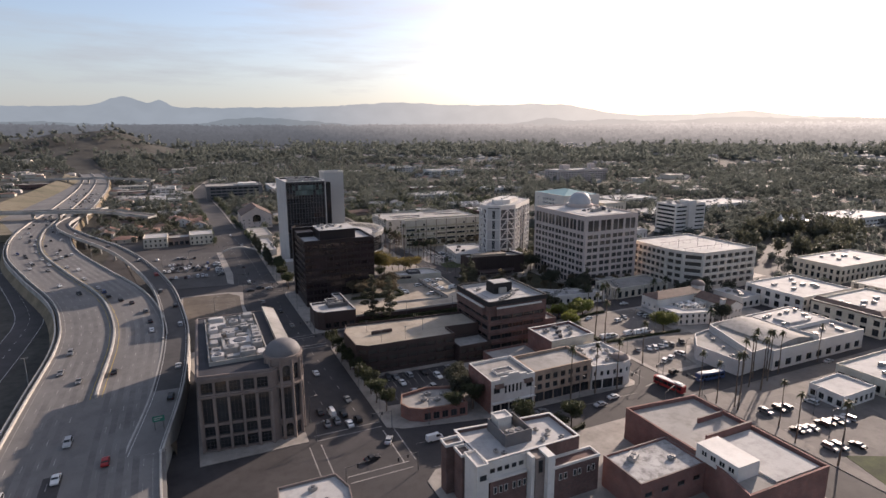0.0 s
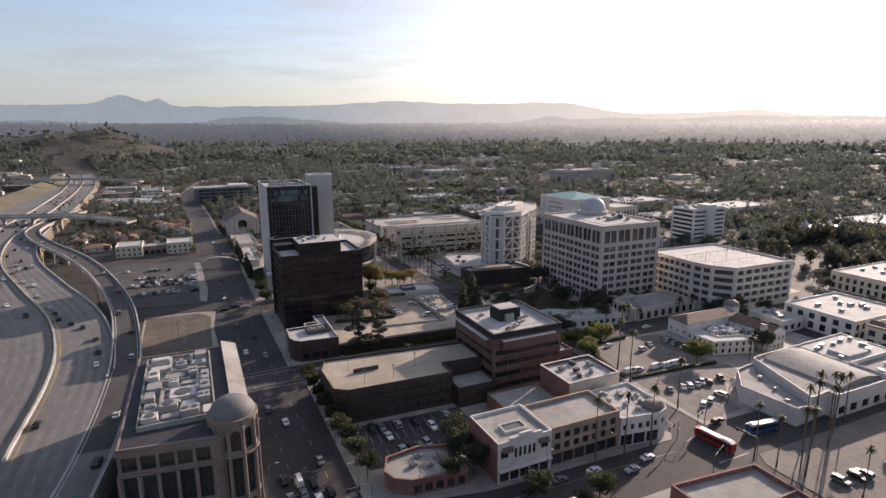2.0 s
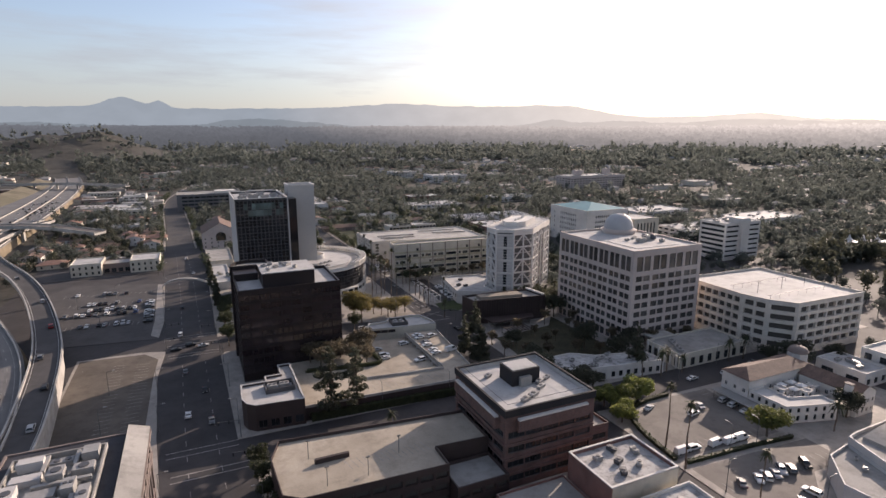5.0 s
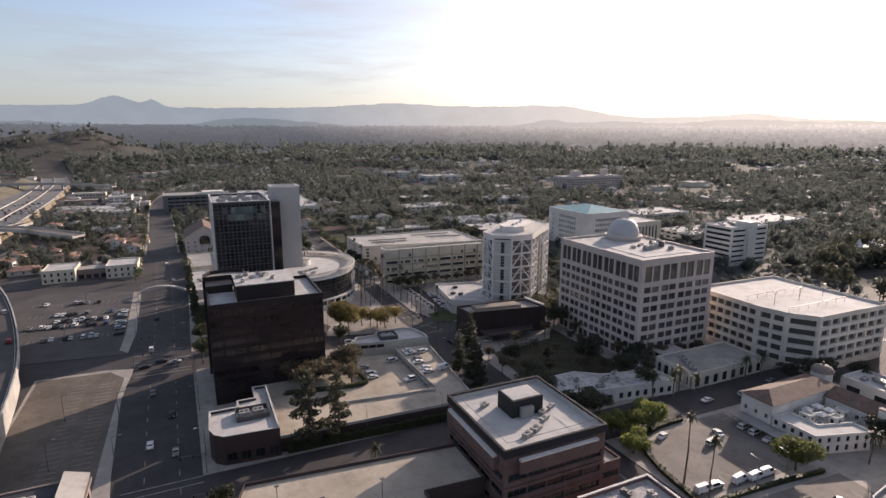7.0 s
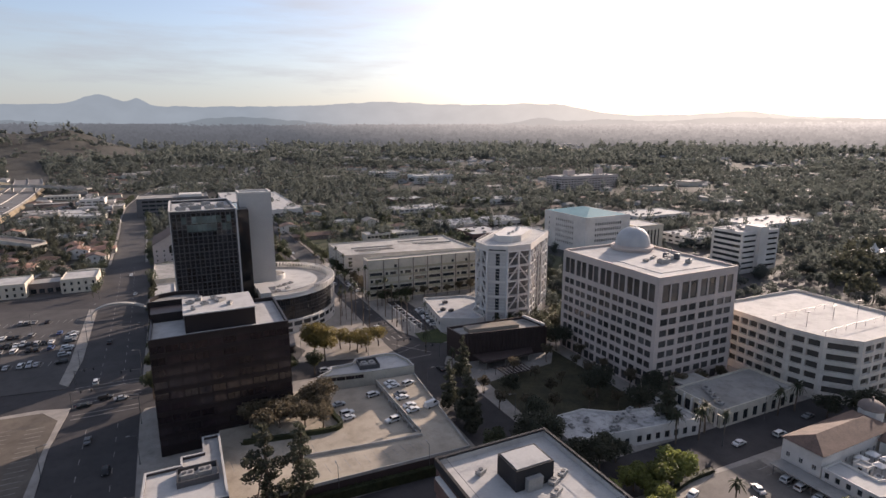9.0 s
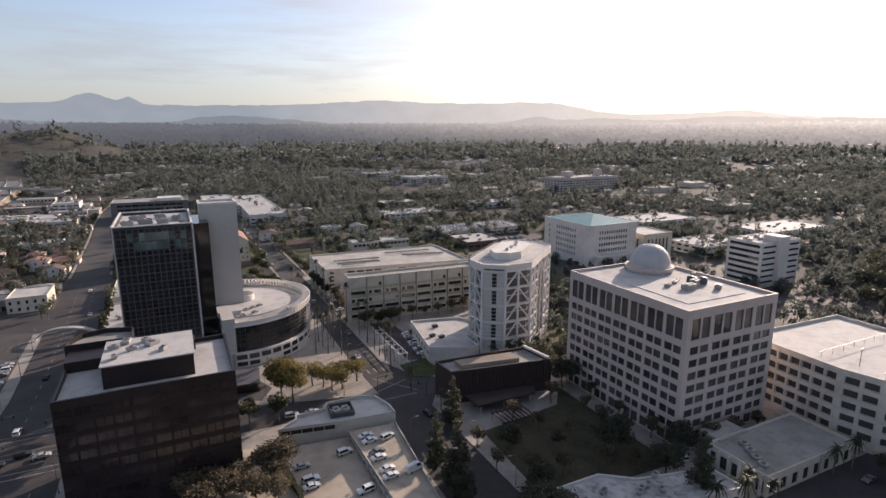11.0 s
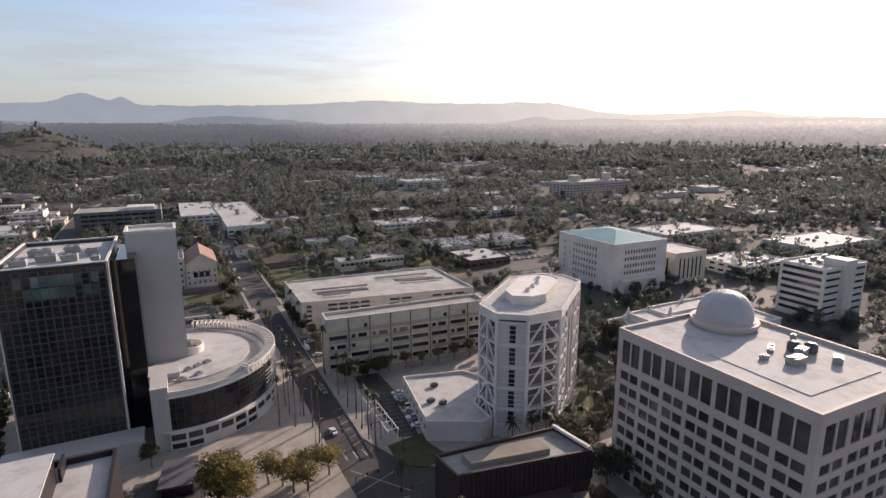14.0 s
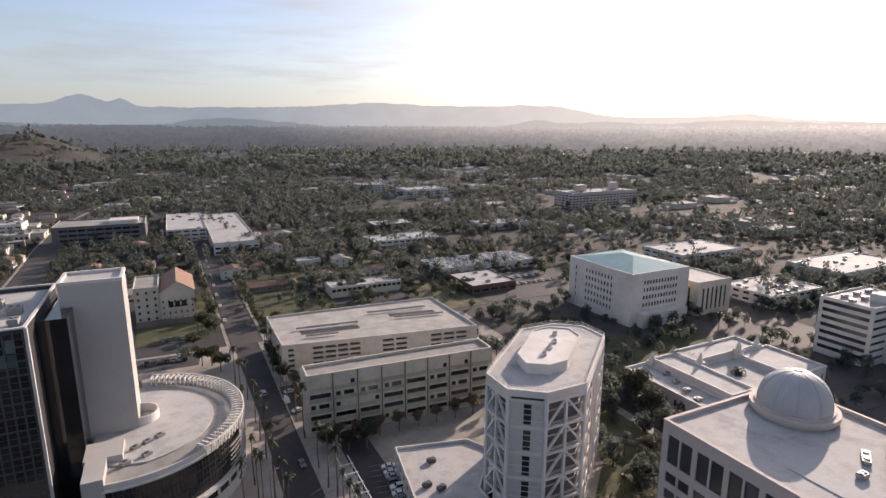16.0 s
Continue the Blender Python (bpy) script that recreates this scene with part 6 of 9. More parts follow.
for x, y, z, w, hh in [(57.6 + 2.05 * i, 98.17, 10.9, 1.3, 1.1) for i in range(5)] + [(58 + 1.5 * i + 0.9 * (i // 3), 97.27, 5.6, 0.9, 1.9) for i in range(6)] + [(75.2 + 1.5 * i + 1.4 * (i // 2), 94.37, 6.2, 0.95, 1.8) for i in range(6)] + [(54.4, 96.97, 10.4, 1.8, 1.4), (69.6, 95.17, 9.4, 1.2, 3.4)]:
    place(new("window", pane_mesh(w, hh, GLASS, FRAME_LIGHT if z < 9 else FRAME_DARK, 0)), nb, Matrix.Translation((x, y, z)))
b = MB()
b.ring(rect(64.2, 103.2, 72.2, 112.6), rect(64.5, 103.5, 71.9, 112.3), 13.1, 16.6)
part("plant_screen", b, GREY_DOME, nb, "grey roof screen")
b = MB()
b.box(65.2, 108.8, 13.1, 69.4, 112.2, 17.8)
b.ring(rect(65.0, 108.6, 69.6, 112.4), rect(65.4, 109, 69.2, 112), 17.8, 18.2)
part("stair_head", b, WHITE_WALL, nb)
unit(68.5, 105.6, 13.1, 4.6, 2.6, 2.6, "grey plant unit inside a roof screen", METAL, 2, 0)
for x, y in ((76, 107), (78.5, 105), (74.8, 102), (80, 101), (61, 102.5), (62.5, 101), (77, 103.4)):
    unit(x, y, 13.1, 1.2, 1.0, 0.7, "small roof vent on a white roof", METAL, 1, 25 * x)

# ---- red brick shops and hall ----
block("shop_building", "red brick shop with a worn white roof", "building", (89.3, 81.5, 111, 95), 9, BRICK, ROOF_WORN, {0: grid(21.7, 4, [(4.6, 1.4)], fill=0.45)}, 0.6, 0.4)
unit(95.5, 91, 8.4, 3.4, 2.2, 1.4, "grey condenser on a worn roof", METAL, 2, 30)
unit(105, 87, 8.4, 1.8, 1.4, 0.9, "grey vent on a worn roof", METAL, 1, 10)
th = block("hall", "red brick hall with a stepped grey roof", "building", [(107.5, 66.5), (136, 66), (136.5, 107.8), (111, 110.3), (111, 95.4), (111.4, 81)], 10, BRICK, ROOF_GREY, {}, 1.0, 0.4, cap=BRICK)
b = MB()
b.box(110.6, 72.2, 9, 118.2, 84.4, 13)
part("white_penthouse", b, WHITE_WALL, th, "white rooftop room")
for y in (74, 76.6, 79.2, 81.8):
    ob = new("window", pane_mesh(1.7, 1.5, GLASS, FRAME_LIGHT, 1))
    place(ob, th, Matrix.Translation((110.55, y, 10.6)) @ Matrix.Rotation(-math.pi / 2, 4, "Z"))
b = MB()
b.box(118.2, 87.4, 9, 136, 88, 11.4)
b.box(125, 96, 9, 135, 96.5, 10.6)
part("fire_wall", b, BRICK, th)
b = MB()
b.prism([(119, 68), (134.6, 67.6), (134.6, 86.9), (119, 87.2)], 9.0, 9.5)
part("lower_roof", b, ROOF_WHITE, th)
block("shop_building", "low white roof at the street corner", "building", [(8, 103), (25, 103), (26.5, 115), (24.5, 121.5), (10, 121.8)], 6, STONE_BEIGE, ROOF_WHITE, {}, 0.7, 0.3)
for x, y in ((14, 114), (18, 118), (20, 112)):
    unit(x, y, 5.3, 1.8, 1.4, 0.9, "grey vent on a low white roof", METAL, 1, 15)

# ---- white market hall: a low west wing and a main hall under barrel vaults ----
wb = block("market_hall", "long white hall with a shallow barrel-vaulted roof", "building", [(188.6, 125.9), (197.7, 126.5), (197.7, 123.4), (255.2, 122.8), (256.7, 157.2), (205, 156), (200.4, 155.3)], 8.4, GREY_WALL, ROOF_GREY, {2: grid(57, 9, [(0.9, 2.8)], fill=0.55)}, 1.0, 0.4)
wing_w = MB()
WP = [(181.5, 125.5), (188.55, 125.9), (200.3, 155.3), (190, 153.8), (179.5, 144)]
wing_w.prism(WP, 0, 5.4)
wing_w.ring(WP, inset(WP, 0.35), 5.4, 6.3)
part("west_wing", wing_w, GREY_WALL, wb, "low white wing with a parapet")
b = MB()
b.prism(inset(WP, 0.36), 5.4, 5.46)
part("wing_roof", b, ROOF_GREY, wb)
x0, x1, y0, y1 = 204, 225.8, 126, 153.6
b, n = MB(), 10
cs = [(x0 + (x1 - x0) * i / n, 7.4 + 0.9 + 1.7 * math.sin(math.pi * i / n)) for i in range(n + 1)]
for i in range(n):
    (xa, za), (xb, zb) = cs[i], cs[i + 1]
    b.face([(xa, y0, za), (xb, y0, zb), (xb, y1, zb), (xa, y1, za)])
for y, turn_ in ((y0, 1), (y1, -1)):
    b.face(([(x0, y, 7.4)] + [(x, y, z) for x, z in cs] + [(x1, y, 7.4)])[::-turn_])
b.face([(x0, y0, 7.4), (x0, y0, 8.3), (x0, y1, 8.3), (x0, y1, 7.4)])
b.face([(x1, y0, 7.4), (x1, y1, 7.4), (x1, y1, 8.3), (x1, y0, 8.3)])
part("barrel_vault", b, ROOF_GREY, wb, "wide shallow barrel-vaulted roof")
b = MB()
b.prism([(227, 137.4), (253.6, 137.2), (254.6, 155.4), (227, 154.8)], 7.4, 8.3)
b.prism([(231, 139.5), (243, 139.3), (243, 147), (231, 147.2)], 8.3, 9.5)
part("raised_roof", b, ROOF_WHITE, wb, "raised white flat roof")
for x, y, w, d in ((229, 141, 1.6, 1.4), (229.4, 150, 2.2, 1.6), (234, 151.4, 3.0, 1.8), (240, 150.2, 1.6, 1.6), (246, 141, 2.6, 2.0), (250, 145, 1.8, 2.6), (247, 151.6, 3.2, 1.6), (252, 151, 1.4, 1.4)):
    unit(x, y, 8.3, w, d, 1.1, "grey air-conditioning unit on a market hall roof", METAL, 1, 20)
b = MB()
b.box(226.2, 124, 7.4, 226.38, 136.6, 9.4)
b.box(226.38, 136.4, 7.4, 254, 136.8, 9.0)
part("fire_wall", b, WHITE_WALL, wb)
for i, (x, y, w) in enumerate(((184, 131, 1.6), (188, 138, 1.2), (192, 146, 1.8), (195, 150, 1.2), (232, 129, 2.6), (240, 131, 2.0), (247, 128, 3.0), (250, 133, 1.6), (229, 133, 1.2))):
    unit(x, y, 5.46 if x < 200 else 7.4, w, w * 0.7, 0.9, "grey vent on a white hall roof", METAL, 1, 12 * i)
block("shop_building", "low white shop beside a car park", "building", [(189.5, 92.5), (208, 92.8), (207.3, 105), (190, 104.5)], 5, WHITE_WALL, ROOF_WHITE, {0: grid(18, 6, [(0.8, 2.2)], fill=0.6), 3: grid(12, 4, [(0.8, 2.2)], fill=0.6)}, 0.7, 0.3)
block("shop_building", "long pale shop with a white flat roof", "building", (212, 88, 262, 108.5), 6.5, CREAM_WALL, ROOF_WHITE, {0: grid(50, 12, [(1, 2.6)], fill=0.6), 3: grid(20, 5, [(1, 2.6)], fill=0.6)}, 0.8, 0.3)
for i in range(6):
    unit(220 + i * 7, 96 + (i % 2) * 5, 5.7, 2.4, 1.8, 1.2, "pale unit on a long shop roof", METAL, 1, 0)


def hip(mb, x0, y0, x1, y1, z, rise, over=0.5, m=0):
    """A hipped roof over a rectangle."""
    x0, y0, x1, y1 = x0 - over, y0 - over, x1 + over, y1 + over
    k = min(x1 - x0, y1 - y0) / 2
    if x1 - x0 > y1 - y0:
        a, c = (x0 + k, (y0 + y1) / 2, z + rise), (x1 - k, (y0 + y1) / 2, z + rise)
        mb.face([(x0, y0, z), (x1, y0, z), c, a], m)
        mb.face([(x1, y0, z), (x1, y1, z), c], m)
        mb.face([(x1, y1, z), (x0, y1, z), a, c], m)
        mb.face([(x0, y1, z), (x0, y0, z), a], m)
    else:
        a, c = ((x0 + x1) / 2, y0 + k, z + rise), ((x0 + x1) / 2, y1 - k, z + rise)
        mb.face([(x0, y0, z), (x1, y0, z), a], m)
        mb.face([(x1, y0, z), (x1, y1, z), c, a], m)
        mb.face([(x1, y1, z), (x0, y1, z), c], m)
        mb.face([(x0, y1, z), (x0, y0, z), a, c], m)
    mb.face([(x0, y0, z - 0.1), (x0, y1, z - 0.1), (x1, y1, z - 0.1), (x1, y0, z - 0.1)], m)


def gable(mb, x0, y0, x1, y1, z, rise, over=0.4, along="y", m=0):
    """A gabled roof with thickness; the ridge runs along the given axis."""
    for dz in (0, -0.2):
        if along == "y":
            xm = (x0 + x1) / 2
            mb.face([(x0 - over, y0 - over, z + dz), (xm, y0 - over, z + rise + dz), (xm, y1 + over, z + rise + dz), (x0 - over, y1 + over, z + dz)], m)
            mb.face([(xm, y0 - over, z + rise + dz), (x1 + over, y0 - over, z + dz), (x1 + over, y1 + over, z + dz), (xm, y1 + over, z + rise + dz)], m)
        else:
            ym = (y0 + y1) / 2
            mb.face([(x0 - over, y0 - over, z + dz), (x1 + over, y0 - over, z + dz), (x1 + over, ym, z + rise + dz), (x0 - over, ym, z + rise + dz)], m)
            mb.face([(x0 - over, ym, z + rise + dz), (x1 + over, ym, z + rise + dz), (x1 + over, y1 + over, z + dz), (x0 - over, y1 + over, z + dz)], m)


def house(name, label, x0, y0, x1, y1, h, rise, wall_mat, roof_mat, kind="hip", along="y", cols=(4, 4), rows=1):
    root = thing(name, label, "house", ((x0 + x1) / 2, (y0 + y1) / 2, 0))
    w = MB()
    rr = floors(rows, 1.0, 3.3, 1.5)
    poly = rect(x0, y0, x1, y1)
    fc = {0: grid(x1 - x0, cols[0], rr, w=1.1), 3: grid(y1 - y0, cols[1], rr, w=1.1)}
    for i in range(4):
        facade(w, root, poly[i], poly[(i + 1) % 4], 0, h, fc.get(i, []), 0.25, GLASS, FRAME_LIGHT, 1)
    if kind == "gable":
        if along == "y":
            for y in (y0, y1):
                w.face([(x0, y, h), (x1, y, h), ((x0 + x1) / 2, y, h + rise)])
        else:
            for x in (x0, x1):
                w.face([(x, y0, h), (x, y1, h), (x, (y0 + y1) / 2, h + rise)])
    part("wall", w, wall_mat, root)
    r = MB()
    (hip(r, x0, y0, x1, y1, h, rise) if kind == "hip" else gable(r, x0, y0, x1, y1, h, rise, along=along))
    part("roof", r, roof_mat, root)
    return root


# ---- white courtyard villa ----
house("villa", "white courtyard villa with dark tiled main roof", 205, 190, 238, 200.5, 9.4, 2.2, WHITE_WALL, TILE_DARK, "hip", cols=(10, 3), rows=2)
block("villa_wing", "white villa wing with small square windows", "building", [(205.2, 176.5), (223, 171.2), (224, 177), (212.5, 180.5), (213, 189.8), (205.2, 189.8)], 6.2, WHITE_WALL, ROOF_WHITE, {0: grid(18.5, 6, [(0.8, 1.9), (3.7, 1.6)], w=1.15), 5: grid(13, 5, [(0.8, 1.9), (3.7, 1.6)], w=1.15)}, 0.6, 0.3, bars=0)
house("villa_gable", "white gabled villa end with small windows", 230, 169.5, 240, 189, 8, 2.6, WHITE_WALL, TILE_DARK, "gable", "y", (4, 3), 2)
block("villa_court", "low white courtyard roofs with pale parapets", "building", (213.4, 178, 229.6, 189.6), 4.6, WHITE_WALL, ROOF_WHITE, {}, 0.5, 0.3)
for x, y in ((216, 182), (220, 186), (224, 181), (226, 186), (218, 179.5)):
    unit(x, y, 4.1, 2.4, 1.6, 1.1, "white box vent over a courtyard roof", WHITE_STEEL, 1, 8)
for x, y, w, d in ((215.5, 185.5, 3.2, 3.4), (221.5, 180.6, 3.6, 2.6), (227.4, 182.4, 2.6, 3.2)):
    block("roof_pavilion", "small white roof room with a pale parapet", "roof room", (x - w / 2, y - d / 2, x + w / 2, y + d / 2), 7.0, WHITE_WALL, ROOF_WHITE, {0: [(w / 2, 4.7, 1.0, 1.5)], 3: [(d / 2, 4.7, 1.0, 1.5)]}, 0.5, 0.25, z0=4.1, bars=0)
for x, y in ((219.4, 183.6), (224.3, 184.2), (223.6, 187.4), (218.6, 187.6)):
    cn = thing("canopy", "white fabric canopy on four thin posts over a roof court", "canopy", (x, y, 4.1), "court canopies")
    b = MB()
    for u, v in ((-1, -1), (1, -1), (1, 1), (-1, 1)):
        p, q = (x + 1.5 * u, y + 1.3 * v), (x - 1.5 * v, y + 1.3 * u)
        b.face([(*p, 6.5), (*q, 6.5), (x, y, 7.3)])
        b.face([(*p, 6.3), (*q, 6.3), (*q, 6.5), (*p, 6.5)])
    part("cover", b, WHITE_STEEL, cn)
    for u, v in ((-1, -1), (1, -1), (1, 1), (-1, 1)):
        b = MB()
        b.tube(x + 1.45 * u, y + 1.25 * v, 4.1, 6.4, 0.06, n=6)
        part("post", b, POLE, cn)
chm = thing("chimney", "square white chimney beside a tiled gable", "chimney", (229, 172, 0))
b = MB()
b.box(228.3, 171.0, 0, 229.9, 173.0, 11.2)
part("stack", b, WHITE_WALL, chm)
b = MB()
b.box(228.1, 170.8, 11.2, 229.98, 173.2, 11.6)
part("cap", b, STONE_BEIGE, chm)
bt = thing("bell_turret", "small white turret with a round cap", "turret", (241.5, 197.5, 0))
b = MB()
b.tube(241.5, 197.5, 0, 11.0, 3.4, n=8)
part("wall", b, WHITE_WALL, bt)
b = MB()
b.tube(241.5, 197.5, 11.0, 11.5, 3.7, n=8)
b.dome(241.5, 197.5, 11.5, 3.4, 2.0, 24, 5)
part("cap", b, STONE_BEIGE, bt, "", True)
b = MB()
b.tube(241.5, 197.5, 13.4, 14.6, 0.3, n=6)
part("finial", b, STONE_BEIGE, bt)
cpt = thing("carport", "flat carport roof on posts beside a villa", "carport", (201.5, 188, 0.15))
b = MB()
b.box(199.5, 178, 2.8, 204.6, 200, 3.1)
part("roof", b, ROOF_GREY, cpt)
for y in range(179, 200, 5):
    b = MB()
    b.tube(199.9, y, 0.15, 2.8, 0.12, n=6)
    part("post", b, POLE, cpt)

# pavilions south of the pale office
pv = block("pavilion", "low cream pavilion with pilasters and grey roof", "building", (207.8, 221.8, 246, 240), 6.2, CREAM_WALL, ROOF_GREY, {0: grid(38, 8, [(0.6, 3.4)], fill=0.5), 3: grid(18, 5, [(0.6, 3.8)], fill=0.6)}, 0.7, 0.4)
for i in range(6):
    b = MB()
    b.box(207.2, 223 + i * 3.1, 0.15, 207.75, 223.7 + i * 3.1, 5.8)
    part("pilaster", b, WHITE_WALL, pv)
for i in range(4):
    unit(212 + i * 1.6, 226 + i * 3, 5.5, 1.6, 2.6, 1.0, "shiny metal unit on a grey roof", METAL, 1, 5)
b = MB()
b.prism([(212, 239), (224, 239), (224, 246), (212, 246)], 5.4, 6.0)
part("porch_roof", b, CONCRETE, pv)
block("shop_building", "low white shop with a cluttered patched roof", "building", [(154.5, 229.5), (176, 226), (199.5, 222.3), (199, 232), (178, 237), (170, 243), (155.5, 243)], 5.6, WHITE_WALL, ROOF_WORN, {0: grid(21, 6, [(1, 2)], fill=0.45), 1: grid(23, 7, [(1, 2.2)], fill=0.5), 6: grid(13, 4, [(1, 2)], fill=0.4)}, 0.6, 0.35)
rr_ = random.Random(8)
for i in range(16):
    unit(158 + rr_.random() * 36, 228 + rr_.random() * 9 - i * 0.05, 5.0, 1.0 + 2 * rr_.random(), 1.3, 0.7 + 0.6 * rr_.random(), "grey patched vent on a white shop roof", METAL, 1, rr_.random() * 90)

# ---- arcaded buildings on the east side ----
for nm, box_, hh, lab, cols in (("arcade_building", (272, 160, 312, 192), 10, "long white arcaded building with arched openings", 9), ("arcade_building", (272, 124, 318, 156), 10.5, "pale arcaded building with a brown tiled edge", 10),
                                ("office_building", (352, 188, 412, 218), 11, "low pale office with a flat roof", 12), ("shop_building", (256, 181, 270, 199), 6, "low white annex with a flat roof", 3), ("shop_building", (330, 128, 396, 170), 9, "wide pale shop with a flat roof", 12)):
    o = block(nm, lab, "building", box_, hh, CREAM_WALL if "pale" in lab else WHITE_WALL, ROOF_WHITE, {0: grid(box_[2] - box_[0], cols, [(1, 3.2), (5.6, 2.6)] if hh > 8 else [(1, 2.4)], fill=0.5), 3: grid(box_[3] - box_[1], max(2, cols * 2 // 3), [(1, 3.2), (5.6, 2.6)] if hh > 8 else [(1, 2.4)], fill=0.5)}, 0.8, 0.4)
    if "tiled" in lab:
        b = MB()
        x0, y0, x1, y1 = box_
        b.face([(x0 - 0.8, y0 - 0.8, hh - 0.6), (x1, y0 - 0.8, hh - 0.6), (x1, y0 + 4, hh + 1.2), (x0 + 4, y0 + 4, hh + 1.2)])
        b.face([(x0 - 0.8, y1, hh - 0.6), (x0 - 0.8, y0 - 0.8, hh - 0.6), (x0 + 4, y0 + 4, hh + 1.2), (x0 + 4, y1, hh + 1.2)])
        part("tiled_edge", b, TILE_DARK, o)
    rq = random.Random(int(box_[0] + box_[1]))
    for i in range(7):
        unit(box_[0] + 5 + rq.random() * (box_[2] - box_[0] - 10), box_[1] + 5 + rq.random() * (box_[3] - box_[1] - 10), hh - 0.8, 1.6 + 2 * rq.random(), 1.6, 1.2, "pale unit on a broad white roof", METAL, 1, 0)

# ---- civic buildings beyond ----
gr = block("public_building", "white public building under a pale green roof", "building", (330, 434, 373, 485), 29.5, WHITE_WALL, COPPER, {0: grid(43, 12, floors(5, 6, 4.2, 2.2), w=1.2, edge=8.5), 3: grid(51, 9, floors(5, 6, 4.2, 2.2), w=1.1, edge=14) + [(6, z, 1.0, 2.2) for z, _ in floors(5, 6, 4.2, 2)]}, 0.6, 0.5, bars=0)
b = MB()
hip(b, 330.6, 434.6, 372.4, 484.4, 29.2, 4.4, 0.1)
part("green_roof", b, COPPER, gr, "pale green hipped roof")
b = MB()
b.box(335, 429, 0.15, 368, 433.98, 8)
part("porch", b, WHITE_WALL, gr)
block("public_building", "pale hall with tall slit windows", "building", (378, 431, 406, 459), 20, CREAM_WALL, ROOF_WHITE, {0: grid(28, 6, [(3, 13)], w=1.5, edge=3), 3: grid(28, 5, [(3, 13)], w=1.4, edge=4)}, 0.8, 0.4, bars=0)
hy = block("office_building", "pale banded office block with a central shaft", "building", (386.5, 348, 422.5, 371), 28, WHITE_WALL, ROOF_WHITE, {0: [(u, z, 12, 1.35) for u in (7, 29) for z, _ in floors(7, 3, 3.6, 1.7)], 3: [(11.5, z, 20, 1.8) for z, _ in floors(7, 3, 3.6, 1.7)]}, 0.8, 0.4, bars=5)
b = MB()
b.box(400, 345.5, 0, 408, 357, 31)
part("shaft", b, WHITE_WALL, hy)
for i in range(6):
    unit(390 + 5 * i, 359 + (i % 2) * 6, 27.2, 3, 2, 1.6, "white unit on an office roof", METAL, 1, 0)
# ornate low hall with small spires
orn = thing("hall", "low ornate cream hall with corner spires", "building", (320, 368, 0.15))
for x0, y0, x1, y1, hh, m in ((279.5, 345, 292, 385, 6, ROOF_WHITE), (292.4, 345, 305, 383, 8.5, ROOF_WHITE), (305.4, 346, 330, 372, 6.5, ROOF_WHITE), (305.4, 372.4, 346, 384, 9, ROOF_WHITE), (330.4, 346, 352, 372, 8, ROOF_WHITE)):
    w = MB()
    poly = rect(x0, y0, x1, y1)
    for i in range(4):
        L = math.dist(poly[i], poly[(i + 1) % 4])
        facade(w, orn, poly[i], poly[(i + 1) % 4], 0.15, hh, grid(L, max(2, int(L / 4)), [(1.0, hh - 3)], w=1.2) if i in (0, 3) else [], 0.3, GLASS, FRAME_LIGHT, 0)
    w.ring(rect(x0 - 0.2, y0 - 0.2, x1 + 0.2, y1 + 0.2), rect(x0 + 0.5, y0 + 0.5, x1 - 0.5, y1 - 0.5), hh, hh + 0.9)
    part("wing", w, WHITE_WALL, orn)
    r = MB()
    r.box(x0 + 0.3, y0 + 0.3, hh - 0.3, x1 - 0.3, y1 - 0.3, hh)
    part("roof", r, m, orn)
for x, y, hh in ((307, 371, 7.5), (331, 371, 9), (346, 373, 8), (330, 384, 7), (292.4, 383, 6)):
    w = MB()
    w.box(x - 1.6, y - 1.6, 5, x + 1.6, y + 1.6, hh + 2)
    w.tube(x, y, hh + 2, hh + 3.2, 1.3, 1.1, n=8)
    w.tube(x, y, hh + 3.2, hh + 6.2, 1.0, 0.12, n=8)
    part("spire", w, WHITE_WALL, orn)
for i in range(4):
    unit(283 + i * 2.4, 352 + i * 7, 6, 2.6, 2, 1.3, "white unit on a low hall roof", METAL, 1, 0)

# ---- west and north quarter ----
for x0, x1 in ((-41, -23.4), (-6.8, 11.2)):
    block("house", "pale two-storey house with a white flat roof", "house", (x0, 490, x1, 512), 8.6, CREAM_WALL, ROOF_WHITE, {0: grid(x1 - x0, 5, floors(2, 1.2, 3.6, 1.8), w=1.2), 3: grid(22, 5, floors(2, 1.2, 3.6, 1.8), w=1.2)}, 0.6, 0.35, bars=0)
block("house", "low arcaded link between two pale houses", "house", (-23.2, 496, -7, 511), 6.4, STONE_BEIGE, ROOF_GREY, {0: grid(16.2, 4, [(0.3, 2.8)], fill=0.7)}, 0.6, 0.35)
chh = house("church_hall", "pale gabled hall with a dull rose tiled roof", 39.5, 553, 68, 592, 13, 8.0, STONE_OFFICE, TILE_DARK, "gable", "y", (6, 6), 3)
b = MB()
b.prism([(50, 552.6), (57.5, 552.6), (57.5, 552.98), (50, 552.98)], 6.5, 10.2)
for i in range(8):
    t0, t1 = math.pi * i / 8, math.pi * (i + 1) / 8
    b.face([(53.75, 552.6, 10.2), (53.75 + 3.75 * math.cos(t0), 552.6, 10.2 + 3.2 * math.sin(t0)), (53.75 + 3.75 * math.cos(t1), 552.6, 10.2 + 3.2 * math.sin(t1))][::-1])
part("arched_window", b, GLASS, chh, "dark arched window")
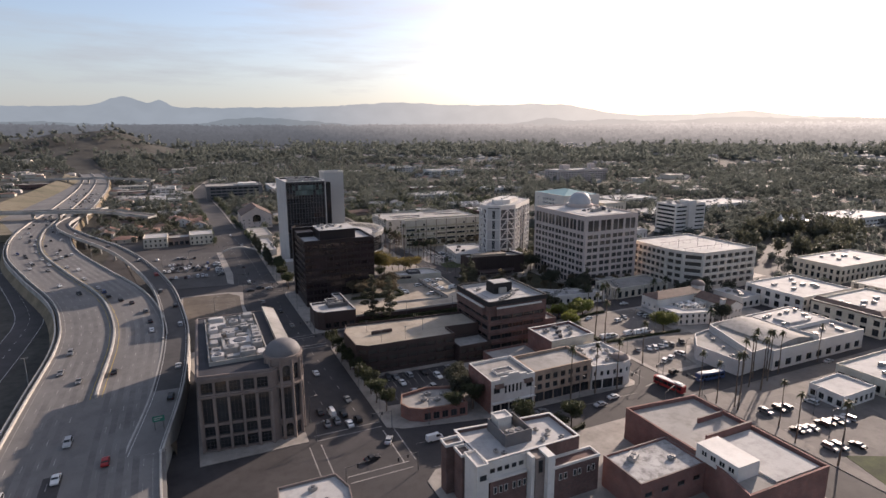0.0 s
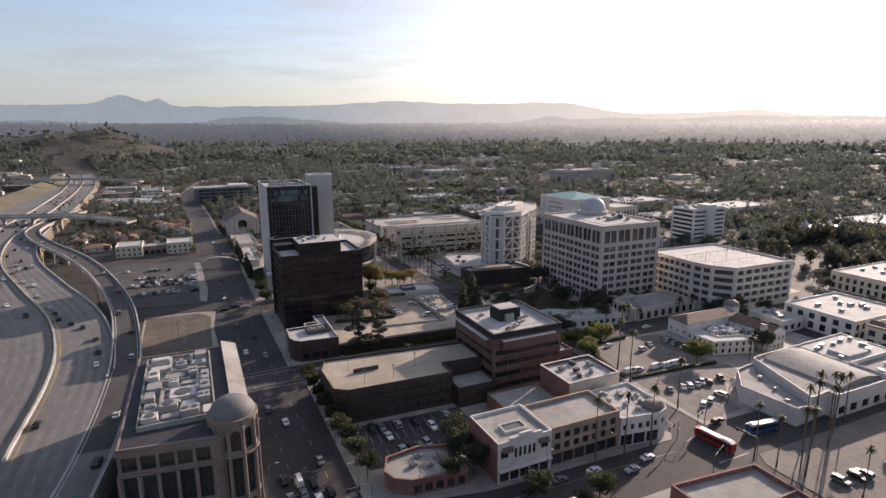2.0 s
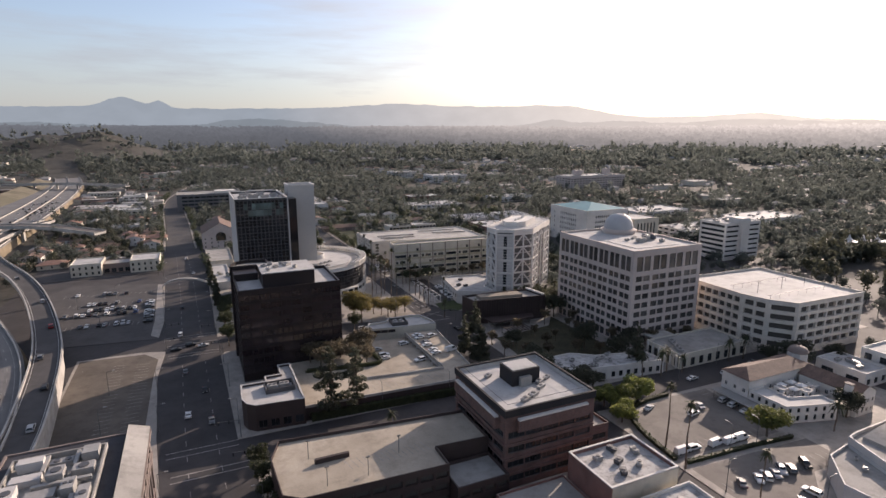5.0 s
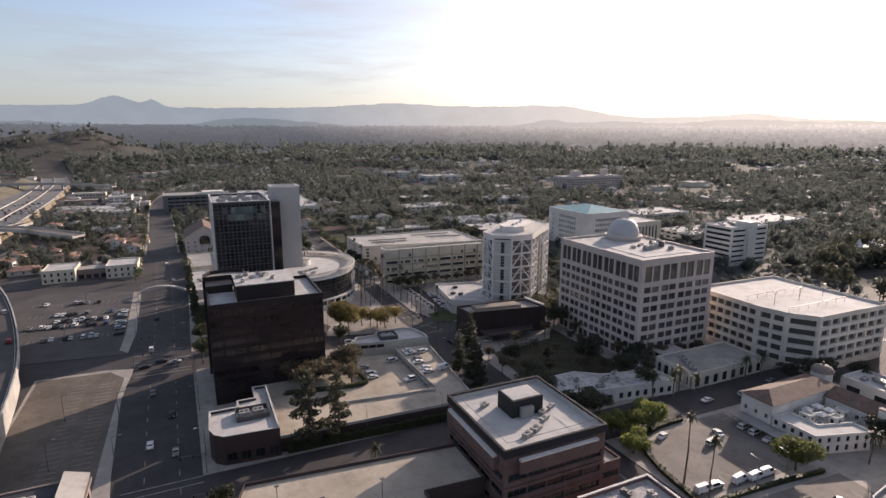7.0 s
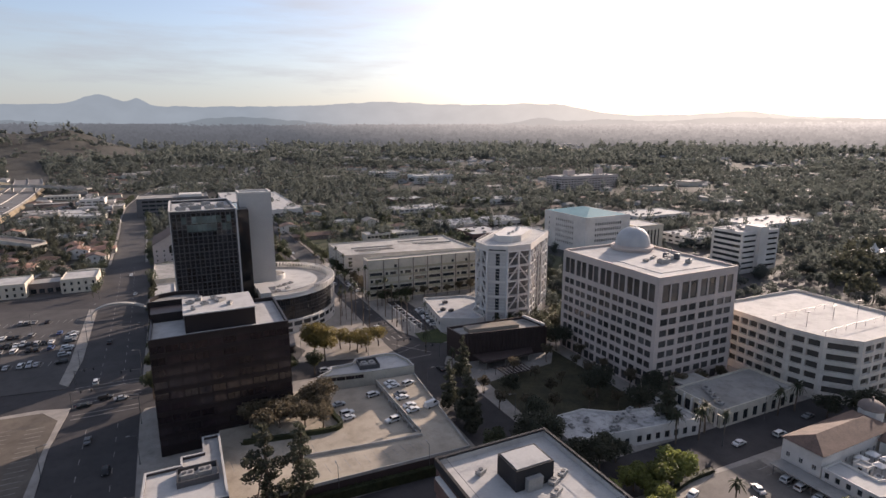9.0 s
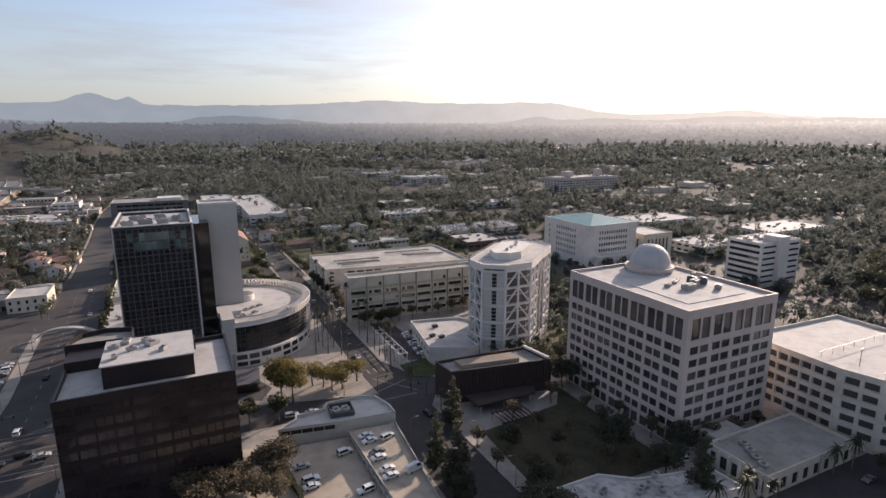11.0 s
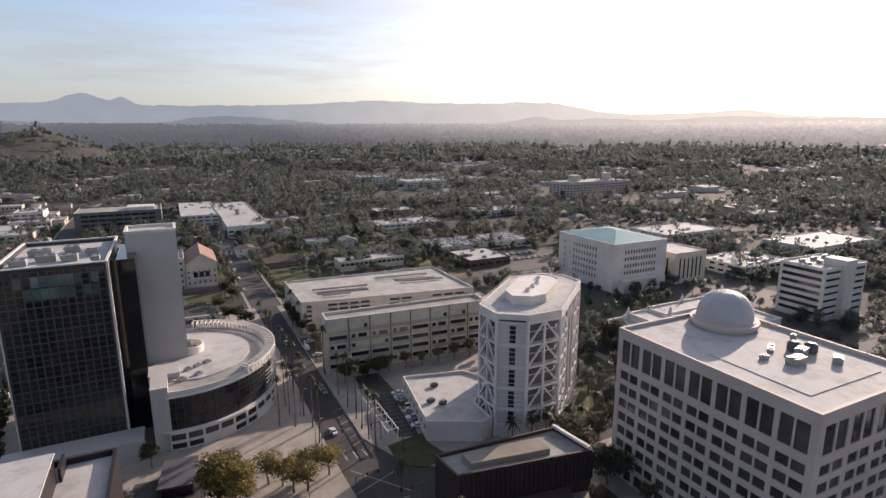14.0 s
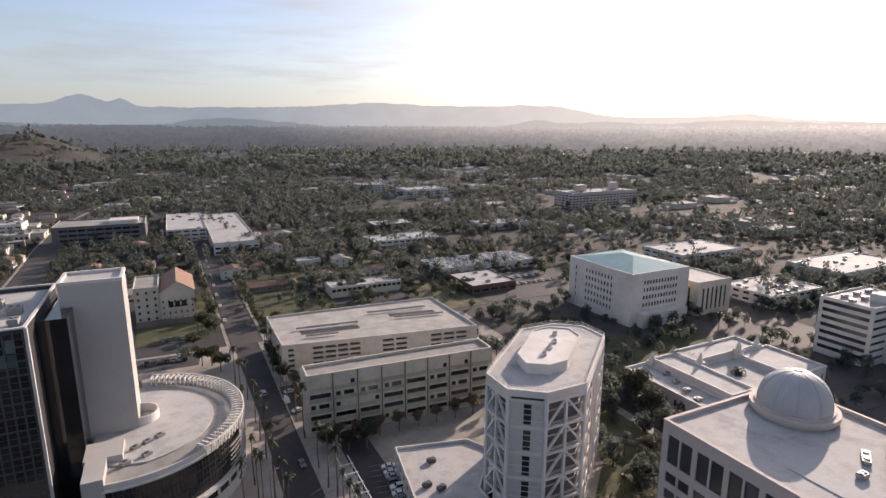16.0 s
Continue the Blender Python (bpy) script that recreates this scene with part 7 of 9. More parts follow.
block("shop_building", "low cream shops stepping along the street", "building", (41, 480, 58, 525), 5.5, CREAM_WALL, ROOF_GREY, {3: grid(45, 10, [(0.8, 2.6)], fill=0.6)}, 0.7, 0.3)
block("shop_building", "low white shop beside the tower podium", "building", (42, 420, 53, 470), 5, WHITE_WALL, ROOF_WHITE, {3: grid(50, 10, [(0.8, 2.6)], fill=0.6)}, 0.7, 0.3)
gh = house("villa", "cream gabled villa with a terracotta roof", 104, 552, 121.5, 588, 17, 6.0, CREAM_WALL, TILE, "gable", "y", (6, 8), 4)
b = MB()
b.prism([(107, 550.6), (118.5, 550.6), (118.5, 551.98), (107, 551.98)], 7.0, 7.5)
b.prism([(107, 550.6), (118.5, 550.6), (118.5, 550.9), (107, 550.9)], 7.5, 8.5)
part("balcony", b, CREAM_WALL, gh)
for x in (109.2, 112.5, 115.8):
    b = MB()
    b.box(x - 1.2, 551.7, 8.0, x + 1.2, 551.97, 11.6)
    part("french_window", b, GLASS, gh)
b = MB()
b.box(92, 546.5, 0.0, 126, 547.4, 3.4)
part("terrace_wall", b, STONE_BEIGE, gh)
block("villa_wing", "cream flat-roofed villa wing with a white rim", "building", (91.5, 555, 103.7, 584), 20, CREAM_WALL, ROOF_GREY, {0: grid(12.2, 3, floors(5, 1.4, 3.7, 1.6), w=1.1)}, 0.6, 0.35, cap=WHITE_WALL)
house("long_house", "long low house with a red-brown roof", 146, 590, 186, 602, 3.6, 2.2, STONE_BEIGE, TILE_DARK, "hip", cols=(12, 3), rows=1)
block("shop_building", "long low pale shop with strip windows", "building", (200, 556, 247, 572), 7, CREAM_WALL, ROOF_WHITE, {0: grid(47, 14, [(3.6, 1.9)], fill=0.8)}, 0.7, 0.3)
dof = block("office_building", "long dark grey office with glazed strips", "building", (17, 803, 90, 850), 20, GREY_DOME, ROOF_GREY, {0: grid(73, 9, floors(4, 2.4, 4.3, 2.2), fill=0.88, edge=5)}, 0.9, 0.5, cap=CONCRETE, bars=3)
b = MB()
b.box(60, 815, 19.1, 84, 835, 22)
part("penthouse", b, WHITE_WALL, dof)
FAR_PANES = []
for box_, hh, lab in (((107, 800, 142, 915), 12, "large white store with a bright flat roof"), ((143, 720, 180, 905), 11, "long white store with plant on its roof"), ((-54, 772, -10, 800), 9, "low tan office with a flat roof"), ((-48, 895, -22, 925), 13, "white stepped office beside trees"), ((-62, 812, -34, 850), 7, "white low building beside trees"),
                      ((283, 572, 366, 605), 6.5, "broad parking deck covered with parked cars"), ((272, 682, 338, 712), 8, "long pale office with window bands"), ((300, 760, 345, 790), 9, "brown low block with a white roof"), ((410, 725, 468, 755), 7, "wide pale roofs behind palms"), ((400, 1120, 450, 1160), 16, "pale terraced office with banded floors"),
                      ((447, 1030, 520, 1075), 14, "pale parking block with banded decks"), ((605, 820, 720, 860), 22, "large pinkish office far off"), ((196, 640, 214, 652), 7, "small white cube house"), ((-38, 672, -8, 690), 6, "low grey shop with a pale roof"), ((-75, 660, -45, 676), 5, "low cream shop with a pale roof"), ((284, 524, 317, 560), 6, "dark shed with a white roof edge"),
                      ((470, 520, 540, 560), 9, "pale low block with a white roof"), ((430, 420, 480, 455), 8, "pale low block with flat roof units"), ((520, 430, 600, 470), 10, "wide pale shop with bright roof"), ((560, 300, 640, 340), 10, "wide pale store with flat roof")):
    L, W = box_[2] - box_[0], box_[3] - box_[1]
    nf = max(1, int(hh // 4))
    o = block("commercial_building", lab, "building", box_, hh, STONE_OFFICE if "pink" in lab else (BRICK_BROWN if "brown" in lab or "dark" in lab else (CREAM_WALL if "tan" in lab or "cream" in lab else WHITE_WALL)), ROOF_WHITE, {0: grid(L, max(3, int(L / 6)), floors(nf, 1.4, 3.7, 1.5), fill=0.7), 3: grid(W, max(3, int(W / 7)), floors(nf, 1.4, 3.7, 1.5), fill=0.6)}, 0.7, 0.4)
    far_windows(o)
    rq = random.Random(int(L * W))
    for i in range(min(8, int(L * W / 250) + 1)):
        unit(box_[0] + 3 + rq.random() * (L - 6), box_[1] + 3 + rq.random() * (W - 6), hh - 0.7, 2 + 2 * rq.random(), 2, 1.4, "pale unit on a far flat roof", METAL, 1, 0)
for x0, y0, x1, y1, z1 in ((630, 838, 645, 850, 30), (690, 835, 700, 845, 32)):
    b = MB()
    b.box(x0, y0, 22, x1, y1, z1)
    far_t = thing("rooftop_tower", "pale square tower on a far office", "tower", ((x0 + x1) / 2, (y0 + y1) / 2, 22))
    part("shaft", b, STONE_OFFICE, far_t)
hr = random.Random(11)
HOUSES = [(-72, 568), (-54, 592), (-30, 585), (-12, 600), (2, 612), (-70, 630), (-45, 640), (-20, 640), (-3, 652), (60, 600), (85, 615), (70, 650), (58, 690), (90, 700), (100, 640), (150, 640), (170, 660), (205, 610), (230, 640), (250, 610), (160, 690), (190, 715), (225, 690), (60, 745), (85, 770), (-30, 730), (-60, 745), (-5, 745), (250, 740), (240, 780), (210, 770), (260, 660)]
for gx in range(-76, 10, 19):
    for gy in range(526, 800, 21):
        hx, hy_ = gx + hr.uniform(-3, 3), gy + hr.uniform(-4, 4)
        if all(math.dist((hx, hy_), q) > 17 for q in HOUSES) and not (-84 < hx < 0 and 652 < hy_ < 700) and not (-70 < hx < 0 and 758 < hy_ < 808) and hx < 4 - (hy_ - 520) * 0.03:
            HOUSES.append((hx, hy_))
for k, (x, y) in enumerate(HOUSES):
    w, d = 11 + hr.random() * 8, 9 + hr.random() * 6
    roof = (TILE, TILE_DARK, ROOF_GREY, TILE_DARK)[k % 4] if k > 8 else (TILE, TILE, TILE_DARK)[k % 3]
    far_windows(house("house", ("small pale house with a red tiled roof" if roof == TILE else "small pale house with a brown tiled roof" if roof == TILE_DARK else "small pale house with a grey shingled roof"), x - w / 2, y - d / 2, x + w / 2, y + d / 2, 3.4 + 2.6 * (k % 3 == 0), 2.2, WHITE_WALL if k % 2 else CREAM_WALL, roof, "hip" if k % 3 else "gable", "y", (3, 2), 1 + (k % 3 == 0)))
FAR_PANES = None

# tent roofs over a hall in the grove
for k in range(4):
    tx, ty = 498 + 9.2 * k, 327 - 4.6 * k
    tn = thing("tent_roof", "white peaked fabric tent roof among dark trees", "tent", (tx, ty, 0), "tent roofs")
    b = MB()
    n = 12
    for i in range(n):
        a0, a1 = 2 * math.pi * i / n, 2 * math.pi * (i + 1) / n
        for (r0, z0), (r1, z1) in (((6.2, 9.5), (3.2, 10.4)), ((3.2, 10.4), (1.2, 12.4)), ((1.2, 12.4), (0.2, 15.2))):
            b.face([(tx + r0 * math.cos(a0), ty + r0 * math.sin(a0), z0), (tx + r0 * math.cos(a1), ty + r0 * math.sin(a1), z0), (tx + r1 * math.cos(a1), ty + r1 * math.sin(a1), z1), (tx + r1 * math.cos(a0), ty + r1 * math.sin(a0), z1)])
    part("fabric", b, WHITE_STEEL, tn)
    for a in range(4):
        b = MB()
        b.tube(tx + 5.6 * math.cos(a * math.pi / 2), ty + 5.6 * math.sin(a * math.pi / 2), 0, 9.7, 0.2, n=8)
        part("mast", b, POLE, tn)

# curved footbridge over the main street
ft = thing("footbridge", "slim pale arched footbridge across the street", "footbridge", (27, 437, 0))
b = MB()
n = 28
prof = []
for i in range(n + 1):
    t = i / n
    x = 14.5 + 27.5 * t
    prof.append((x, 438.5 - 9.5 * t, 0.15 + 5.4 * math.sin(math.pi * t) ** 0.5))
for i in range(n):
    p, q = Vector(prof[i]), Vector(prof[i + 1])
    s = Vector((0.15, 1.0, 0)) * 1.4
    th_ = Vector((0, 0, 0.75))
    b.face([p - s, q - s, q - s + th_, p - s + th_])
    b.face([q + s, p + s, p + s + th_, q + s + th_])
    b.face([p - s + th_, q - s + th_, q + s + th_, p + s + th_])
    b.face([q - s, p - s, p + s, q + s])
part("arch", b, CONCRETE, ft)


# ---- trees ----
def leaf_crown(rng, blobs, n, size, droop=0.0):
    """Many small bent leaf clumps on a few lobes, with gaps between them."""
    b = MB()
    tot = sum(r[3] ** 2 for r in blobs)
    for cx, cy, cz, r, sq in blobs:
        for _ in range(int(n * r * r / tot)):
            d = Vector((rng.gauss(0, 1), rng.gauss(0, 1), rng.gauss(0, 1))).normalized()
            k = r * (0.55 + 0.5 * rng.random()) * (1 + 0.25 * noise.noise(d * 2.3 + Vector((cx, cy, cz))))
            p = Vector((cx, cy, cz)) + Vector((d.x * k, d.y * k, d.z * k * sq))
            u = Vector((rng.gauss(0, 1), rng.gauss(0, 1), rng.gauss(0, 0.6))).normalized()
            v = (d + Vector((rng.gauss(0, .6), rng.gauss(0, .6), rng.gauss(0, .6)))).cross(u).normalized()
            s = size * (0.6 + 0.8 * rng.random())
            c = p + d * s * 0.25 - Vector((0, 0, droop * s))
            b.face([p - u * s - v * s * 0.5, c - v * s * 0.7, c + v * s * 0.7, p - u * s + v * s * 0.4])
            b.face([c - v * s * 0.7, p + u * s - v * s * 0.4, p + u * s + v * s * 0.5, c + v * s * 0.7])
    return b


def trunk_mesh(rng, h, r, limbs):
    b = MB()
    z0, x, y = 0.0, 0.0, 0.0
    segs = 4
    for k in range(segs):
        z1 = h * (k + 1) / segs
        x1, y1 = x + rng.uniform(-.15, .15), y + rng.uniform(-.15, .15)
        n = 7
        r0, r1 = r * (1 - 0.16 * k), r * (1 - 0.16 * (k + 1))
        ring0 = [(x + r0 * math.cos(2 * math.pi * i / n), y + r0 * math.sin(2 * math.pi * i / n), z0) for i in range(n)]
        ring1 = [(x1 + r1 * math.cos(2 * math.pi * i / n), y1 + r1 * math.sin(2 * math.pi * i / n), z1) for i in range(n)]
        for i in range(n):
            j = (i + 1) % n
            b.face([ring0[i], ring0[j], ring1[j], ring1[i]])
        x, y, z0 = x1, y1, z1
    for (lx, ly, lz) in limbs:
        b.beam((x * .6, y * .6, h * 0.62), (lx * 0.55, ly * 0.55, (lz + h * 0.7) / 2), r * 0.75)
        b.beam((lx * 0.55, ly * 0.55, (lz + h * 0.7) / 2), (lx, ly, lz), r * 0.45)
    return b


def make_tree(seed, label, h, spread, leaf, size, n, lobes, category="tree", slim=1.0):
    rng = random.Random(seed)
    blobs = []
    for i in range(lobes):
        a = 2 * math.pi * i / lobes + rng.random()
        k = spread * (0.35 + 0.35 * rng.random()) if i else 0
        blobs.append((k * math.cos(a), k * math.sin(a), h * (0.55 + 0.28 * rng.random()), spread * (0.42 + 0.25 * rng.random()), 0.75 * slim))
    root = thing("tree", label, category)
    t = part("trunk", trunk_mesh(rng, h * 0.62, 0.05 * spread + 0.1, [b[:3] for b in blobs]), BARK, root)
    c = part("crown", leaf_crown(rng, blobs, n, size), leaf, root)
    return root


def make_conifer(seed, label, h, r, leaf):
    rng = random.Random(seed)
    root = thing("tree", label, "tree")
    part("trunk", trunk_mesh(rng, h * 0.9, 0.32, []), BARK, root)
    blobs = []
    for i in range(16):
        z = h * (0.14 + 0.84 * i / 15)
        k = r * (1 - (i / 16) ** 1.4) + 0.35
        a = rng.random() * 6.28
        off = k * 0.6
        blobs.append((off * math.cos(a), off * math.sin(a), z, k * 0.85, 0.5))
    part("crown", leaf_crown(rng, blobs, 3200, 0.3, 0.3), leaf, root)
    return root


def make_pine(seed, label, h, r, leaf):
    rng = random.Random(seed)
    root = thing("tree", label, "tree")
    blobs = []
    for i in range(24):
        z = h * (0.2 + 0.78 * i / 23)
        k = r * (0.9 - 0.7 * (i / 23) ** 1.5) * rng.uniform(0.35, 1.15)
        a = i * 2.4 + rng.random()
        blobs.append((k * 0.75 * math.cos(a), k * 0.75 * math.sin(a), z, 0.8 + k * 0.32, 0.4))
    part("trunk", trunk_mesh(rng, h * 0.93, 0.42, [(b[0] * 0.9, b[1] * 0.9, b[2]) for b in blobs[:18:2]]), BARK, root)
    part("crown", leaf_crown(rng, blobs, 3000, 0.27, 0.2), leaf, root)
    return root


def make_palm(seed, h, r=2.2, fan=26):
    rng = random.Random(seed)
    root = thing("palm_tree", "tall slim palm with a small shaggy crown", "palm tree", group="palms along the streets")
    b = MB()
    x = y = 0.0
    for k in range(6):
        x1, y1 = x + rng.uniform(-.12, .12), y + rng.uniform(-.12, .12)
        b.beam((x, y, h * k / 6), (x1, y1, h * (k + 1) / 6 + 0.02), 0.38 - 0.033 * k)
        x, y = x1, y1
    part("trunk", b, BARK, root)
    b = MB()
    for i in range(fan):
        a = 2 * math.pi * i / fan + rng.uniform(-.15, .15)
        el = rng.uniform(-0.9, 1.2)
        L = r * rng.uniform(0.8, 1.15)
        d = Vector((math.cos(a), math.sin(a), 0))
        s = Vector((-d.y, d.x, 0)) * 0.3
        p = Vector((x, y, h))
        prev = p
        for k in range(1, 4):
            t = k / 3
            q = p + d * (L * t * math.cos(el * 0.6)) + Vector((0, 0, L * (math.sin(el) * t - 0.55 * t * t)))
            w0, w1 = (1.1 - 0.25 * k) * 1.0, (1.1 - 0.35 * (k + 0.6))
            b.face([prev - s * w0 * 1.4, prev + s * w0 * 1.4, q + s * max(w1, 0.15) * 1.6, q - s * max(w1, 0.15) * 1.6])
            prev = q
    part("crown", b, LEAF_GREEN, root)
    b = MB()
    b.tube(x, y, h - 1.9, h, 0.3, 0.55, n=8)
    part("skirt", b, BARK, root)
    return root


def spread_copies(proto, spots, rng, z=0.15, s0=0.85, s1=1.15):
    """Copies of a thing at the spots; the first spot takes the original."""
    for k, sp in enumerate(spots):
        x, y = sp[0], sp[1]
        zz = sp[2] if len(sp) > 2 else z
        s = rng.uniform(s0, s1)
        if k == 0:
            proto.location, proto.rotation_euler, proto.scale = (x, y, zz), (0, 0, rng.random() * 6.28), (s, s, s)
        else:
            c = copy_thing(proto, pose(x, y, zz, 0, 0, rng.random() * 360))
            c.scale = (s, s, s)


tr = random.Random(21)
yellow = make_tree(1, "tall autumn tree with yellow-brown leaves on a plaza", 14.5, 5.0, LEAF_YELLOW, 0.24, 5200, 17, slim=1.0)
spread_copies(yellow, [(107.7, 328.0), (104.6, 331.5)], tr, s0=1.0, s1=1.2)
small_y = make_tree(2, "small autumn tree with thin yellow leaves on a plaza", 7.6, 3.2, LEAF_YELLOW, 0.18, 1300, 11)
spread_copies(small_y, [(120.2, 335.3), (122.5, 331), (125.8, 336), (129.7, 337.3), (133, 334.5), (117, 338), (126, 330)], tr, s0=1.0, s1=1.3)
lime = make_tree(3, "round tree with bright yellow-green leaves by a car park", 7.2, 4.0, LEAF_LIME, 0.27, 3200, 8)
big_lime = make_tree(33, "large rounded tree with yellow-green leaves by a car park", 8.6, 5.2, LEAF_LIME, 0.26, 5200, 12)
spread_copies(big_lime, [(193.0, 173.8)], tr, s0=1.0, s1=1.02)
spread_copies(lime, [(168, 207.5), (161, 204.5), (158, 199), (174, 209), (146, 206.5), (150, 210), (160, 210)], tr)
green = make_tree(4, "leafy green street tree beside the pavement", 9.4, 3.0, LEAF_GREEN, 0.2, 1900, 10)
spread_copies(green, [(153.5, 387.5), (160, 386), (166, 385), (124.5, 478.5), (120.5, 480), (127.5, 470), (118, 501), (150, 447), (149.6, 456), (149.8, 466), (149.5, 476), (126, 519), (123, 529), (150.5, 500), (49.2, 164), (49.5, 171), (49, 178), (48.8, 186), (48.2, 194), (47.6, 204), (47.4, 212), (47.2, 219), (50.5, 157), (88, 360.5), (101, 316.5), (92, 318), (77.5, 146), (70, 145.5), (134.5, 237), (45.5, 322), (45.5, 329), (45, 343), (45.5, 350), (46, 357), (46.5, 364), (47, 371), (47.5, 379), (93, 119), (100, 122), (86, 128)], tr)
dark = make_tree(5, "dense dark green tree in a shaded park", 10.5, 5.0, LEAF_DARK, 0.27, 2600, 12)
spread_copies(dark, [(157, 250), (192, 240), (160, 270), (187, 255), (200, 296), (196, 305), (201, 312), (203, 245), (151, 236), (146, 238), (165, 222), (158, 221), (150, 222), (228, 171), (250, 203), (245, 211), (203, 320), (212, 316), (222, 314), (234, 312), (142, 226), (270, 200), (255, 330), (262, 345), (268, 360), (258, 318), (240, 335), (246, 340), (80, 340), (64, 341), (76.5, 154), (79, 162), (246, 375), (262, 385), (272, 372)], tr, s0=0.7, s1=1.2)
thin = make_tree(61, "slim young tree with thin leaves in a park", 7.5, 2.4, LEAF_BROWN, 0.2, 900, 6)
spread_copies(thin, [(166, 252), (179, 250), (188, 246), (172, 262), (181, 268), (192, 266), (163, 272), (175, 276), (196, 278), (189, 288), (158, 256), (170, 283), (151, 262), (152, 275), (152, 288), (206, 246), (216, 245), (226, 245), (236, 244), (203, 256), (203, 270), (203, 284)] + [(158 + 7.2 * k, 391.5 - 0.35 * k) for k in range(9)] + [(152 + 0.2 * k, 409 + 6 * k) for k in range(6)] + [(156 + 11 * k, 430) for k in range(3)], tr, s0=0.8, s1=1.2)
brown = make_tree(6, "thin brownish tree on a car deck island", 8.5, 4.4, LEAF_BROWN, 0.26, 1700, 8)
spread_copies(brown, [(88, 272, 4.6), (94, 275, 4.6), (85, 279, 4.6), (91, 282, 4.6), (95, 281, 4.6), (81, 275, 4.6), (76, 273, 4.6), (73, 279, 4.6), (79, 282, 4.6), (93, 269.5, 4.6)], tr)
pine = make_pine(71, "tall open pine with bare gaps in front of a car deck", 22, 5.6, LEAF_DARK)
spread_copies(pine, [(72.6, 241.6), (81.2, 241.4)], tr, s0=1.05, s1=1.14)
tall = make_conifer(7, "tall dark conifer standing beside a car deck", 21, 2.9, LEAF_DARK)
spread_copies(tall, [(136, 254), (137, 259), (136.5, 271), (150.5, 288), (190.5, 228)], tr, s0=0.85, s1=1.1)
cypress = make_conifer(17, "slim dark cypress beside the main street", 11, 1.3, LEAF_DARK)
spread_copies(cypress, [(43.6, 384 + 7.5 * k) for k in range(5)] + [(41.8, 426 + 8 * k) for k in range(6)], tr, s0=0.8, s1=1.15)
palm = make_palm(8, 19, 1.85)
spread_copies(palm, [(134.6, 352), (134.8, 362), (133.9, 371), (135.0, 418), (134.6, 438), (148.6, 400), (148.4, 413), (149.2, 340.6), (149.1, 347), (149, 353.8), (149.2, 360.8), (148.8, 380.7), (149, 370), (125.2, 367.6), (129.9, 365.2), (129.7, 373.7), (129.6, 380.6), (134.7, 405.4), (135.4, 382.3), (134.8, 393), (156.2, 336), (111.8, 137.6), (122.1, 137.2), (131.7, 136.6), (156.7, 149.7), (159.9, 182.4), (156.4, 171.8), (184.8, 122), (197.1, 120.5), (190.7, 121), (174.1, 118.6), (176.5, 117.5), (187.3, 117.9), (157.8, 107.5), (158.8, 109.5), (178.1, 113.9), (160.2, 94.8), (155.7, 86.5), (155.1, 73.9), (222.3, 121), (152.9, 119), (155.2, 113.8), (131, 415), (131.5, 430), (131, 445), (148.5, 430), (148.5, 445), (148, 460), (121, 527), (126, 540), (128, 556), (131, 575), (129, 590)], tr, s0=0.8, s1=1.08)
palm2 = make_palm(9, 9.5, 2.8, 30)
spread_copies(palm2, [(193, 321.5), (198, 320.8), (205, 319.5), (212, 321), (186, 322), (222, 326), (240, 344), (238, 362), (262, 372), (270, 365), (281, 340), (290, 338), (302, 339), (316, 341), (86.5, 221.5), (201, 222), (196, 220), (188, 221.5), (206, 219), (232, 219), (240, 218.5), (148.5, 318), (152, 300), (300, 400), (310, 415), (318, 418), (330, 419), (345, 419), (215, 167), (360, 415), (370, 410), (238, 430), (242, 445), (240, 460)], tr, s0=0.75, s1=1.15)


def hedge(name, pts, w, h, label, z=0.15):
    rng = random.Random(int(pts[0][0] * 7 + pts[0][1]))
    ln = spline([(x, y, z) for x, y in pts], 1.0)
    b = MB()
    for p in ln:
        for _ in range(26):
            c = p + Vector((rng.uniform(-w, w) / 2, rng.uniform(-w, w) / 2, rng.uniform(0, h)))
            u, v = Vector((rng.gauss(0, 1), rng.gauss(0, 1), rng.gauss(0, 1))).normalized() * 0.28, Vector((rng.gauss(0, 1), rng.gauss(0, 1), rng.gauss(0, 1))).normalized() * 0.24
            b.face([c - u, c - v, c + u, c + v])
    kerbwall(b, ln, -w * 0.4, w * 0.4, 0, h * 0.85)
    ob = new(name, b.mesh(name, LEAF_GREEN))
    return tagged(ob, label, "hedge", kind="stuff")


hedge("hedge", [(157, 176), (159, 190), (163, 201)], 1.6, 1.3, "clipped green hedge along a car park")
hedge("hedge", [(163, 203.5), (175, 206.5), (186, 207)], 1.6, 1.3, "clipped green hedge along a street")
hedge("hedge", [(66, 241.6), (95, 240.3), (126, 239)], 1.8, 3.0, "dark overgrown hedge below a car deck")
hedge("hedge", [(70, 270), (84, 267.5), (97, 266.5), (97.6, 274), (96.5, 284)], 1.4, 1.6, "dark hedge round a planted island", 4.6)
hedge("hedge", [(159, 173.3), (180, 172), (199, 170)], 1.2, 1.2, "low hedge between two car parks")
hedge("hedge", [(51, 215), (51, 187)], 1.2, 4.0, "climbing green hedge against a dark wall")
hedge("hedge", [(85, 119.5), (95, 119), (104, 121)], 1.4, 1.4, "low hedge at a street corner")


